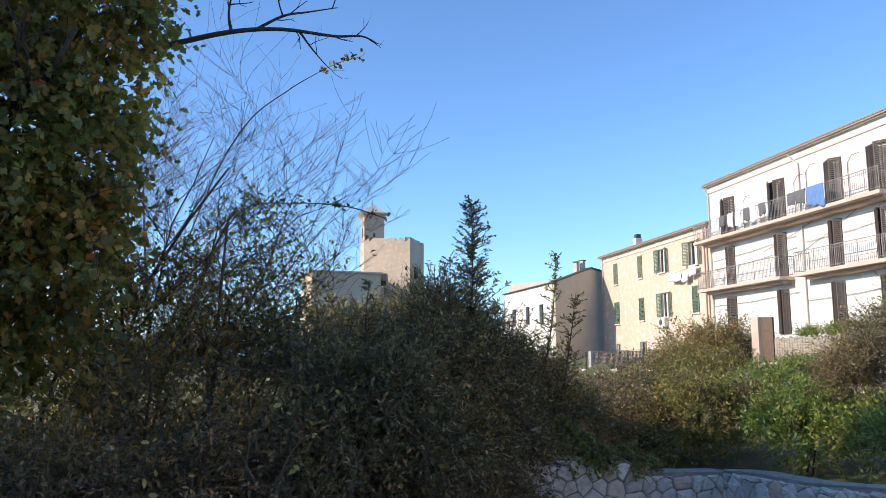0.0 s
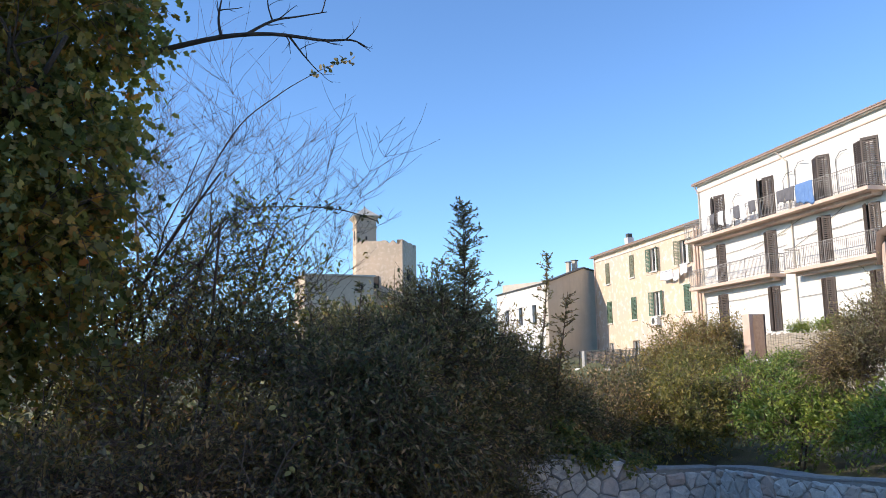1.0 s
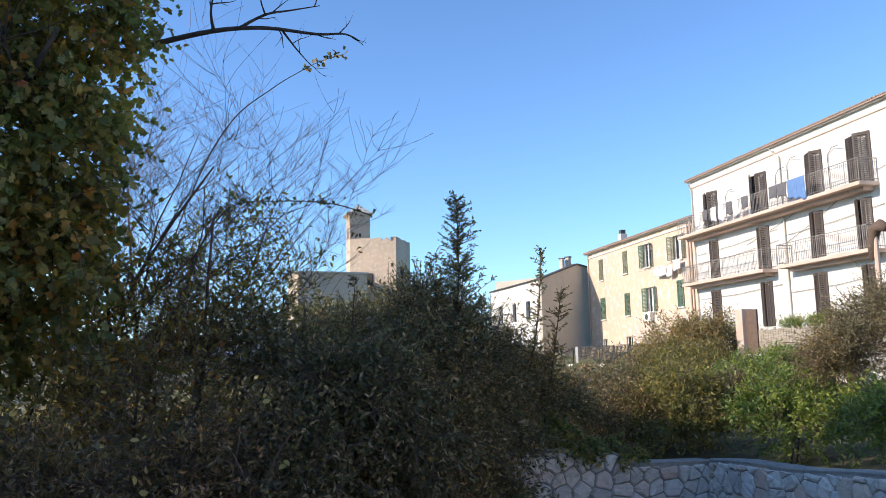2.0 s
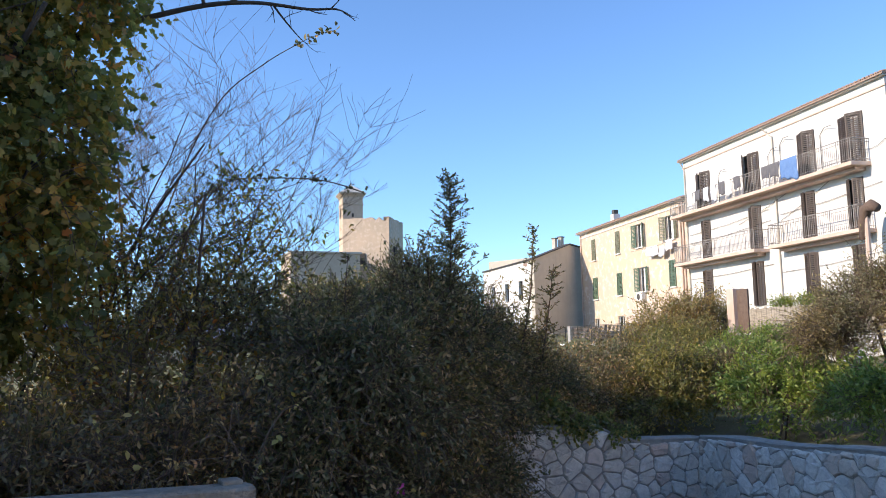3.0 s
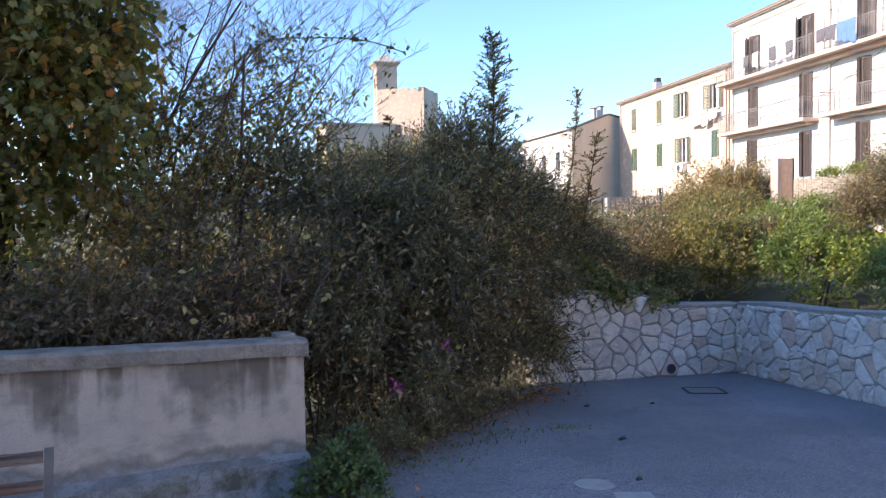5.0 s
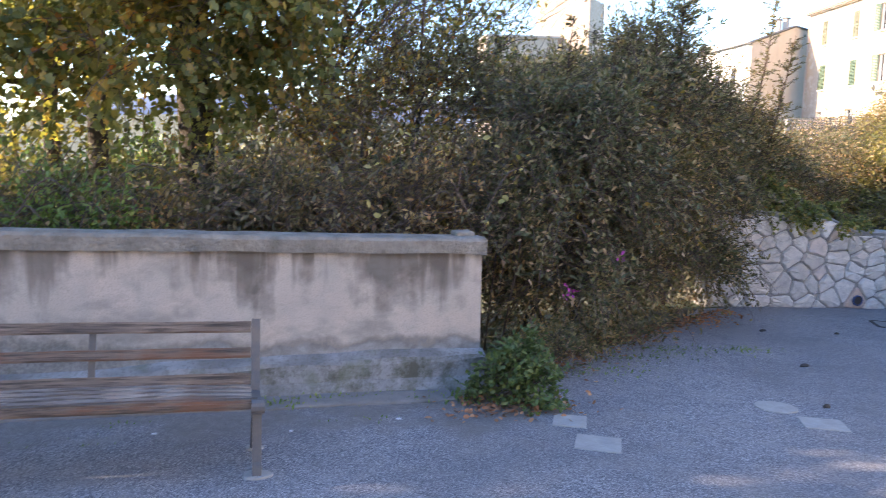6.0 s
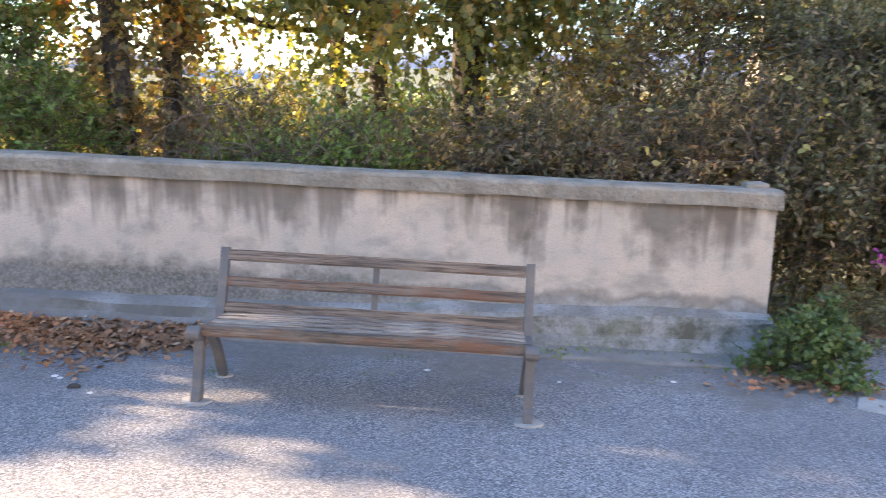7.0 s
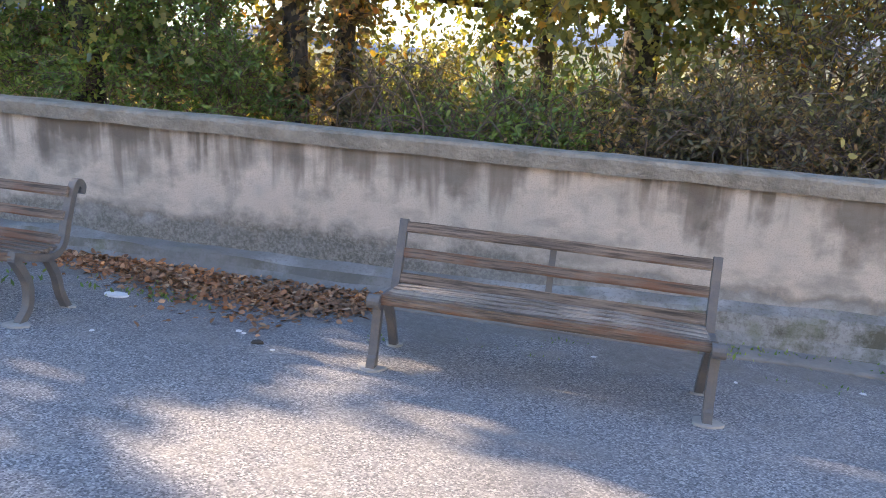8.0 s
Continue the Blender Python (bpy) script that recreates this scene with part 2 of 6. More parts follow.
ASPHALT, PLASTER, PLINTH = asphalt_material(), wall_plaster_material(), plinth_material()
COPING = mottled("weathered_concrete_coping", (0.38, 0.325, 0.26), (0.165, 0.138, 0.105), 5.5, 0.95, 1.0, 0.03, 26)
STONE, TILES, GLASS, EARTH = stone_material(), tile_roof_material(), glass_material(), ground_material()
FLOWER = mottled("magenta_petals", (0.45, 0.05, 0.25), (0.35, 0.04, 0.22), 8, 0.7, 0.1)
MORTAR = mottled("pale_grey_mortar", (0.40, 0.375, 0.335), (0.27, 0.255, 0.23), 8, 0.95, 0.8, 0.02)
WHITE = facade_material("white_facade_paint", (0.70, 0.68, 0.635), (0.65, 0.62, 0.575), (0.58, 0.54, 0.49), 0.25)
YELLOW = facade_material("faded_ochre_facade", (0.62, 0.47, 0.33), (0.55, 0.44, 0.36), (0.70, 0.62, 0.53), 0.9, 0.22)
GREYWALL = facade_material("grey_beige_render", (0.56, 0.50, 0.41), (0.50, 0.45, 0.37), (0.60, 0.54, 0.46), 0.3)
TOWERWALL = facade_material("old_tower_masonry", (0.60, 0.45, 0.32), (0.52, 0.40, 0.29), (0.68, 0.55, 0.42), 0.6, 0.3)
PALAZZO = facade_material("pale_palace_render", (0.54, 0.43, 0.31), (0.48, 0.38, 0.275), (0.60, 0.50, 0.38), 0.3, 0.2)
PINK = facade_material("pink_balcony_paint", (0.62, 0.46, 0.37), (0.58, 0.42, 0.33), (0.66, 0.55, 0.47), 0.4, 1.5)
BROWN = mottled("dark_brown_shutter_paint", (0.075, 0.05, 0.038), (0.055, 0.038, 0.03), 5, 0.6, 0.2)
GREEN = mottled("faded_green_shutter_paint", (0.085, 0.15, 0.095), (0.12, 0.17, 0.12), 3, 0.65, 0.2)
OLIVESH = mottled("faded_olive_shutter_paint", (0.17, 0.18, 0.11), (0.21, 0.20, 0.14), 3, 0.7, 0.2)
CURTAIN = mottled("white_curtain", (0.7, 0.69, 0.66), (0.6, 0.59, 0.56), 4, 0.9, 0.2)
IRON = mottled("grey_painted_cast_iron", (0.095, 0.097, 0.10), (0.175, 0.145, 0.12), 9, 0.55, 0.4, 0.003, 120)
RAIL = mottled("weathered_grey_rail", (0.30, 0.28, 0.26), (0.2, 0.18, 0.165), 8, 0.6, 0.2)
DARKRAIL = mottled("dark_fence_iron", (0.06, 0.065, 0.06), (0.10, 0.085, 0.07), 8, 0.6, 0.2)
SLAT = wood_material("worn_bench_wood", (0.30, 0.215, 0.16), (0.09, 0.066, 0.05), (0.175, 0.08, 0.045))
SEATWOOD = wood_material("grey_bench_seat_wood", (0.50, 0.42, 0.35), (0.16, 0.12, 0.095), (0.17, 0.095, 0.065))
FENCEWOOD = wood_material("sun_bleached_fence_wood", (0.46, 0.40, 0.31), (0.34, 0.28, 0.21))
BARK = mottled("dark_grey_bark", (0.05, 0.041, 0.033), (0.085, 0.072, 0.058), 9, 0.95, 1.0, 0.03, 40)
TWIG = mottled("brown_twig_bark", (0.12, 0.075, 0.055), (0.17, 0.12, 0.09), 9, 0.9, 0.4, 0.005)
APRON = mottled("trodden_concrete_edge", (0.255, 0.24, 0.22), (0.15, 0.14, 0.125), 3.5, 0.95, 0.9, 0.015, 30)
STEEL = mottled("worn_cover_steel", (0.20, 0.195, 0.185), (0.13, 0.12, 0.11), 12, 0.6, 0.5, 0.004, 90)
PALECONC = mottled("pale_concrete_slab", (0.40, 0.39, 0.36), (0.30, 0.29, 0.27), 7, 0.9, 0.5, 0.008)
# dirt on the ground, and the painted dark inside of openings
DARK = mottled("black_dirt_and_opening_shade", (0.045, 0.04, 0.035), (0.07, 0.06, 0.05), 20, 0.95, 0.5)
BLUEPIPE = mottled("blue_plastic_pipe", (0.03, 0.08, 0.20), (0.02, 0.05, 0.13), 10, 0.5, 0.1)
BLUECLOTH = mottled("blue_cloth", (0.10, 0.20, 0.42), (0.16, 0.28, 0.5), 3, 0.9, 0.2)
WHITECLOTH = mottled("white_cloth", (0.72, 0.72, 0.72), (0.6, 0.61, 0.63), 3, 0.9, 0.2)
GREYCLOTH = mottled("dark_grey_cloth", (0.10, 0.10, 0.115), (0.18, 0.17, 0.17), 3, 0.9, 0.2)
HILL = mottled("haze_painted_hills", (0.16, 0.20, 0.27), (0.20, 0.24, 0.30), 0.004, 1.0, 0.0)

IVY = leaf_material("ivy_leaves", [(0.0, (0.10, 0.125, 0.046)), (0.4, (0.195, 0.215, 0.078)), (0.78, (0.31, 0.305, 0.115)), (0.93, (0.42, 0.33, 0.12)), (1.0, (0.46, 0.26, 0.09))], 0.55, 0.4)
HEDGE = leaf_material("dark_evergreen_leaves", [(0.0, (0.07, 0.078, 0.038)), (0.45, (0.145, 0.142, 0.062)), (0.72, (0.245, 0.205, 0.10)), (0.86, (0.31, 0.22, 0.12)), (1.0, (0.44, 0.32, 0.20))], 0.32, 0.5)
OLIVE = leaf_material("grey_green_leaves", [(0.0, (0.135, 0.135, 0.07)), (0.5, (0.225, 0.21, 0.115)), (0.9, (0.33, 0.285, 0.17)), (1.0, (0.42, 0.33, 0.22))], 0.36, 0.5)
AUTUMN = leaf_material("autumn_leaves", [(0.0, (0.0945, 0.101, 0.0338)), (0.4, (0.203, 0.169, 0.0473)), (0.7, (0.351, 0.257, 0.0607)), (0.9, (0.405, 0.216, 0.0473)), (1.0, (0.405, 0.135, 0.0405))], 0.4, 0.6)
YELLOWLEAF = leaf_material("pale_yellow_leaves", [(0.0, (0.40, 0.33, 0.10)), (0.6, (0.52, 0.44, 0.17)), (1.0, (0.50, 0.34, 0.12))], 0.4, 0.5)
LUSH = leaf_material("fresh_green_leaves", [(0.0, (0.10, 0.17, 0.04)), (0.6, (0.19, 0.275, 0.065)), (1.0, (0.31, 0.36, 0.105))], 0.38, 0.45)
YELLOWGREEN = leaf_material("yellow_green_leaves", [(0.0, (0.11, 0.12, 0.038)), (0.6, (0.215, 0.205, 0.062)), (1.0, (0.37, 0.31, 0.105))], 0.35, 0.55)
BRAMBLE = leaf_material("bramble_leaves", [(0.0, (0.10, 0.092, 0.048)), (0.45, (0.20, 0.16, 0.08)), (0.72, (0.29, 0.205, 0.10)), (0.88, (0.34, 0.19, 0.10)), (1.0, (0.44, 0.32, 0.15))], 0.32, 0.5)
HERB = leaf_material("weed_leaves", [(0.0, (0.075, 0.15, 0.035)), (0.6, (0.13, 0.22, 0.055)), (1.0, (0.21, 0.28, 0.08))], 0.3, 0.5)
WEED = leaf_material("dull_weed_leaves", [(0.0, (0.05, 0.095, 0.03)), (0.6, (0.09, 0.15, 0.045)), (1.0, (0.16, 0.2, 0.065))], 0.25, 0.5)
DRYLEAF = leaf_material("dry_leaf_litter", [(0.0, (0.16, 0.075, 0.042)), (0.5, (0.31, 0.145, 0.08)), (0.85, (0.43, 0.215, 0.12)), (1.0, (0.52, 0.33, 0.21))], 0.1, 0.8)
DRYBUSH = leaf_material("dry_straw_leaves", [(0.0, (0.26, 0.195, 0.104)), (0.6, (0.338, 0.273, 0.13)), (1.0, (0.208, 0.221, 0.091))], 0.3, 0.8)


# ---- building helpers ----
class Solid:
    """Vertices and faces gathered for one mesh."""

    def __init__(self):
        self.v, self.f = [], []

    def box(self, a, b, m=None):
        n = len(self.v)
        for z in (a[2], b[2]):
            for x, y in ((a[0], a[1]), (b[0], a[1]), (b[0], b[1]), (a[0], b[1])):
                self.v.append(m @ Vector((x, y, z)) if m else Vector((x, y, z)))
        self.f += [tuple(n + i for i in q) for q in ((3, 2, 1, 0), (4, 5, 6, 7), (0, 1, 5, 4), (1, 2, 6, 5), (2, 3, 7, 6), (3, 0, 4, 7))]
        return self

    def tube(self, pts, radii, sides=5):
        n, pts = len(self.v), [Vector(p) for p in pts]
        for i, p in enumerate(pts):
            d = (pts[min(i + 1, len(pts) - 1)] - pts[max(i - 1, 0)]).normalized()
            a = d.cross(Vector((0.31, 0.62, 0.72))).normalized()
            b = d.cross(a)
            r = radii[i] if hasattr(radii, "__len__") else radii
            for k in range(sides):
                w = 2 * math.pi * k / sides
                self.v.append(p + (a * math.cos(w) + b * math.sin(w)) * r)
        for i in range(len(pts) - 1):
            for k in range(sides):
                k2 = (k + 1) % sides
                self.f.append((n + i * sides + k, n + i * sides + k2, n + (i + 1) * sides + k2, n + (i + 1) * sides + k))
        self.f.append(tuple(n + k for k in reversed(range(sides))))
        self.f.append(tuple(n + (len(pts) - 1) * sides + k for k in range(sides)))
        return self

    def prism(self, outline, y0, y1, axis="y"):
        """An outline in (x, z), drawn out along y; or in (y, z), along x; or in (x, y), along z."""
        n, k = len(self.v), len(outline)
        for c in (y0, y1):
            for p, q in outline:
                self.v.append(Vector((p, c, q)) if axis == "y" else Vector((c, p, q)) if axis == "x" else Vector((p, q, c)))
        self.f += [tuple(n + i for i in range(k)), tuple(n + k + i for i in reversed(range(k)))]
        for i in range(k):
            j = (i + 1) % k
            self.f.append((n + i, n + k + i, n + k + j, n + j))
        return self

    def mesh(self, name, mat, smooth=False, bevel=0.0):
        me = bpy.data.meshes.new(name)
        me.from_pydata([tuple(p) for p in self.v], [], self.f)
        bm = bmesh.new()
        bm.from_mesh(me)
        bmesh.ops.recalc_face_normals(bm, faces=bm.faces)
        if bevel:
            bmesh.ops.bevel(bm, geom=list(bm.edges), offset=bevel, segments=2, affect="EDGES", profile=0.5)
        bm.to_mesh(me)
        bm.free()
        me.materials.append(mat)
        if smooth:
            me.polygons.foreach_set("use_smooth", [True] * len(me.polygons))
        return me


def thing(name, label, category, group="", kind="", at=None):
    ob = new(name)
    if at is not None:
        ob.matrix_basis = at
    return tagged(ob, label, category, group, kind)


def part(name, me, parent=None, label="", m=None):
    ob = new(name, me)
    if parent:
        ob.parent = parent
    if m is not None:
        ob.matrix_basis = m
    return tagged(ob, label) if label else ob


def stuff(name, me, parent, label=""):
    """A part made of more pieces than one could count."""
    return tagged(part(name, me, parent, label), kind="stuff")


def big_mesh(name, verts, faces, mat, smooth=False):
    """A mesh from arrays of vertices and of triangles or quads."""
    me = bpy.data.meshes.new(name)
    k = faces.shape[1]
    me.vertices.add(len(verts))
    me.vertices.foreach_set("co", verts.astype(np.float32).ravel())
    me.loops.add(faces.size)
    me.loops.foreach_set("vertex_index", faces.astype(np.int32).ravel())
    me.polygons.add(len(faces))
    me.polygons.foreach_set("loop_start", np.arange(0, faces.size, k, dtype=np.int32))
    me.polygons.foreach_set("loop_total", np.full(len(faces), k, dtype=np.int32))
    me.update(calc_edges=True)
    me.validate()
    me.materials.append(mat)
    if smooth:
        me.polygons.foreach_set("use_smooth", [True] * len(me.polygons))
    return me


LEAF_LONG = (np.array([(0, 0, 0), (0.45, 0.2, 0.05), (1, 0, -0.08), (0.45, -0.2, 0.05)]), np.array([(0, 2, 1), (0, 3, 2)]))
LEAF_OVAL = (np.array([(0, 0, 0), (0.3, 0.3, 0.05), (0.7, 0.27, 0.03), (1, 0, -0.1), (0.7, -0.27, 0.03), (0.3, -0.3, 0.05)]), np.array([(0, 2, 1), (0, 3, 2), (0, 4, 3), (0, 5, 4)]))
LEAF_POINT = (np.array([(0, 0, 0), (0.32, 0.21, 0.04), (0.68, 0.16, 0.02), (1, 0, -0.1), (0.68, -0.16, 0.02), (0.32, -0.21, 0.04)]), np.array([(0, 2, 1), (0, 3, 2), (0, 4, 3), (0, 5, 4)]))
LEAF_IVY = (np.array([(0, 0, 0), (0.05, 0.42, 0.06), (0.42, 0.24, 0.02), (0.5, 0.5, 0.04), (1, 0, -0.12), (0.5, -0.5, 0.04), (0.42, -0.24, 0.02), (0.05, -0.42, 0.06)]),
            np.array([(0, 2, 1), (0, 4, 2), (2, 4, 3), (0, 6, 4), (4, 6, 5), (0, 7, 6)]))
rng = np.random.default_rng(7)


def unit(a):
    return a / np.maximum(np.linalg.norm(a, axis=1, keepdims=True), 1e-9)


def leaf_mesh(name, p, d, size, shape, mat, lift=0.6):
    """Leaves at points p that grow along d; their faces tend upwards by lift."""
    tv, tf = shape
    d = unit(d)
    up = rng.normal(size=p.shape)
    up[:, 2] += lift * 2
    side = unit(np.cross(up, d))
    nor = np.cross(d, side)
    v = (p[:, None, :] + size[:, None, None] * (tv[None, :, 0:1] * d[:, None, :] + tv[None, :, 1:2] * side[:, None, :] + tv[None, :, 2:3] * nor[:, None, :])).reshape(-1, 3)
    f = (tf[None] + (np.arange(len(p)) * len(tv))[:, None, None]).reshape(-1, 3)
    return big_mesh(name, v, f, mat)


def clump_points(blobs, sprays, per, spray=0.4, shell=0.55, droop=0.15, floor=None, knots_n=14, loose=0.36, even=0.28):
    """Sprays of leaves in a set of ellipsoids: the points, directions and the sprays' lines."""
    P, D, lines = [], [], []
    vol = np.array([b[3] * b[4] * b[5] for b in blobs]) ** 0.75
    for b, share in zip(blobs, vol / vol.sum()):
        n = max(int(sprays * share), 3)
        u = unit(rng.normal(size=(n, 3)))
        knots = unit(rng.normal(size=(knots_n, 3)))
        knots[:, 2] = np.abs(knots[:, 2]) * 0.8 + knots[:, 2] * 0.2
        near = knots[rng.integers(0, knots_n, n)]
        u = np.where(rng.random((n, 1)) < 1 - even, unit(near + u * loose), u)
        rad = shell + (1 - shell) * rng.random((n, 1)) ** 0.6
        bumpy = 1 + 0.22 * np.sin(u[:, :1] * 5.1 + b[0]) * np.sin(u[:, 1:2] * 4.3 + b[1]) + 0.15 * np.sin(u[:, 2:3] * 7 + b[2])
        base = np.array(b[:3]) + u * rad * bumpy * np.array(b[3:6])
        way = unit(u * 0.8 + rng.normal(size=(n, 3)) * 0.55 + np.array([0, 0, 0.35 - droop * 2]))
        ln = spray * (0.5 + rng.random((n, 1)))
        for k in range(per):
            f = (k + rng.random((n, 1))) / per
            q = base + way * ln * f + np.array([0, 0, -1]) * droop * (f * ln) ** 2 * 2
            P.append(q)
            D.append(way * 0.7 + rng.normal(size=(n, 3)) * 0.75)
        lines.append(np.stack([base - way * 0.12, base + way * ln * 0.55, base + way * ln + np.array([0, 0, -1]) * droop * ln ** 2 * 2], 1))
    P, D, lines = np.concatenate(P), np.concatenate(D), np.concatenate(lines)
    if floor is not None:
        keep = P[:, 2] > floor(P[:, 0], P[:, 1]) + 0.03
        P, D = P[keep], D[keep]
        lines = lines[lines[:, :, 2].min(1) > floor(lines[:, 0, 0], lines[:, 0, 1])]
    return P, D, lines


def twig_mesh(name, lines, r, mat):
    """Thin three-sided twigs along lines of three points."""
    n, k = len(lines), lines.shape[1]
    d = unit(lines[:, -1] - lines[:, 0])
    a = unit(np.cross(d, np.array([[0.3, 0.6, 0.74]])))
    b = np.cross(d, a)
    ring = [(a * math.cos(w) + b * math.sin(w))[:, None, :] for w in (0, 2.094, 4.189)]
    taper = np.linspace(1, 0.4, k)[None, :, None] * r
    v = np.stack([lines + q * taper for q in ring], 2).reshape(-1, 3)
    quads = []
    for i in range(k - 1):
        for s in range(3):
            quads.append((i * 3 + s, i * 3 + (s + 1) % 3, (i + 1) * 3 + (s + 1) % 3, (i + 1) * 3 + s))
    f = (np.array(quads)[None] + (np.arange(n) * k * 3)[:, None, None]).reshape(-1, 4)
    return big_mesh(name, v, f, mat)


def sprig_points(blobs, count, length, leaves=20):
    """Single leafy shoots that break the outline of a set of ellipsoids."""
    P, D, lines = [], [], []
    vol = np.array([b[3] * b[4] * b[5] for b in blobs]) ** 0.66
    for b, share in zip(blobs, vol / vol.sum()):
        n = max(int(count * share), 2)
        u = unit(rng.normal(size=(n, 3)))
        u[:, 2] = np.where(rng.random(n) < 0.75, np.abs(u[:, 2]), u[:, 2])
        base = np.array(b[:3]) + u * 0.85 * np.array(b[3:6])
        way = unit(u * 0.7 + rng.normal(size=(n, 3)) * 0.35 + np.array([0, 0, 0.55]))
        ln = length * (0.35 + rng.random((n, 1)) ** 1.5)
        sag = np.array([0, 0, -0.25]) * ln
        for k in range(leaves):
            f = (k + rng.random((n, 1))) / leaves
            P.append(base + way * ln * f + sag * f * f + rng.normal(size=(n, 3)) * 0.012)
            D.append(way * 0.5 + rng.normal(size=(n, 3)) * 0.8)
        lines.append(np.stack([base, base + way * ln * 0.5 + sag * 0.25, base + way * ln + sag], 1))
    return np.concatenate(P), np.concatenate(D), np.concatenate(lines)


def shrub(name, label, blobs, sprays, per, size, mat, shape=LEAF_LONG, spray=0.4, droop=0.15, shell=0.55, stems=(), twig=0.006, lift=0.6, floor=lay, category="shrub", group="", sprigs=0, sprig=0.6, **clumps):
    ob = thing(name, label, category, group)
    p, d, lines = clump_points(blobs, sprays, per, spray, shell, droop, floor, **clumps)
    if sprigs:
        p2, d2, l2 = sprig_points(blobs, sprigs, sprig)
        p, d, lines = np.concatenate([p, p2]), np.concatenate([d, d2]), np.concatenate([lines, l2, l2])
    stuff("foliage", leaf_mesh("foliage", p, d, size * (0.6 + 0.7 * rng.random(len(p))), shape, mat, lift), ob)
    stuff("twig_work", twig_mesh("twig_work", lines[::2], twig, TWIG), ob)
    if stems:
        s = Solid()
        for a, b, r in stems:
            a, b = Vector(a), Vector(b)
            mid = (a + b) / 2 + Vector(rng.normal(size=3)) * (b - a).length * 0.06
            s.tube([a, (a + mid) / 2, mid, (mid + b) / 2, b], [r, r * 0.9, r * 0.75, r * 0.6, r * 0.35], 6)
        stuff("stem_work", s.mesh("stem_work", BARK, True), ob)
    return ob


def branchwork(s, p, way, length, r, depth, rnd, kids=3, bend=0.25, rise=0.15, keep=None):
    """Recursive limbs; gathers the ends of the last ones in keep."""
    pts, rad = [Vector(p)], [r]
    steps = 5
    d = Vector(way).normalized()
    for i in range(steps):
        d = (d + Vector((rnd.gauss(0, bend), rnd.gauss(0, bend), rnd.gauss(0, bend) + rise)) * 0.35).normalized()
        pts.append(pts[-1] + d * length / steps)
        rad.append(r * (1 - 0.62 * (i + 1) / steps))
    s.tube(pts, rad, 6 if r > 0.03 else 4 if r > 0.008 else 3)
    if keep is not None and depth <= 1:
        keep += pts[2:]
    if depth > 0:
        for k in range(kids):
            i = rnd.randint(2 if length < 3 else 3, steps)
            side = Vector((rnd.gauss(0, 1), rnd.gauss(0, 1), rnd.gauss(0.25, 0.5))).normalized()
            branchwork(s, pts[i], d * 0.75 + side * 0.75, length * rnd.uniform(0.45, 0.75), rad[i] * 0.7, depth - 1, rnd, kids, bend, rise, keep)


# ---- the lie of the land ----
W1, W2 = Vector((8.65, 10.12)), Vector((11.91, 9.63))  # foot of the rubble wall: its far run, and its corner
U1 = (W2 - W1).normalized()
U2 = Vector((-0.3096, -0.9509))
FACE = Vector((-0.9548, 0.2974))  # the way the houses face
ALONG = Vector((-0.2974, -0.9548))  # along their fronts
PW, PY = Vector((35.15, 30.51)), Vector((39.95, 45.35))  # corners of the white and of the ochre house


def smooth(a, b, x):
    t = np.clip((x - a) / (b - a), 0, 1)
    return t * t * (3 - 2 * t)


def height(x, y):
    """Height of the open ground, for numbers or arrays."""
    base = SA * x + SB * y
    e1 = y - (10.12 - 0.15 * (x - 8.65)) - 0.3
    e2 = (x - 11.91 - 0.3256 * (y - 9.63)) / 1.05 - 0.3
    beyond = np.where(x > 8.3, np.maximum(e1, e2), np.minimum(e1, (x - 8.3) * 0.4))
    bank = 0.02 + 0.07 * np.clip(beyond, 0, 18) + 0.02 * np.sin(x * 1.3) * np.sin(y * 1.1)
    q = -((x - 35.15) * FACE.x + (y - 30.51) * FACE.y)  # behind the line of the house fronts
    bank = bank + 1.1 * smooth(-6.4, -5.6, q)
    w = smooth(-0.02, 0.12, beyond)
    # behind the plaster wall the ground falls away to the valley
    n = np.clip(y - 9.0, 0, None) * smooth(9, 4, x)
    down = base * smooth(60, 12, y) - 0.09 * np.clip(n, 0, 110) - 1.4 * smooth(9, 16, n)
    land = np.where(y > 7, down, np.maximum(base, -6 + 0 * x))
    land = land * (1 - w) + bank * w
    r = np.hypot(x, y)
    far = smooth(140, 420, r)
    ridge = 60 * smooth(700, 2300, r) * (0.6 + 0.4 * np.sin(np.arctan2(x, y) * 9 + 1)) + 14 * np.sin(x / 210) * np.sin(y / 170) * smooth(400, 900, r)
    return land * (1 - far) + far * (-14 + ridge)


def axis(reach, n, a):
    t = np.linspace(-1, 1, n)
    return np.sinh(t * a) / math.sinh(a) * reach


gx, gy = axis(3000, 301, 8.2) + 6, axis(3000, 301, 8.2) + 8
X, Y = np.meshgrid(gx, gy, indexing="ij")
Z = height(X, Y) - 0.012
idx = np.arange(301 * 301).reshape(301, 301)
quads = np.stack([idx[:-1, :-1], idx[1:, :-1], idx[1:, 1:], idx[:-1, 1:]], -1).reshape(-1, 4)
ground = part("ground", big_mesh("ground", np.stack([X, Y, Z], -1).reshape(-1, 3), quads, EARTH, True))
tagged(ground, "brown earth and dry grass falling away to a valley", "ground", kind="structure")

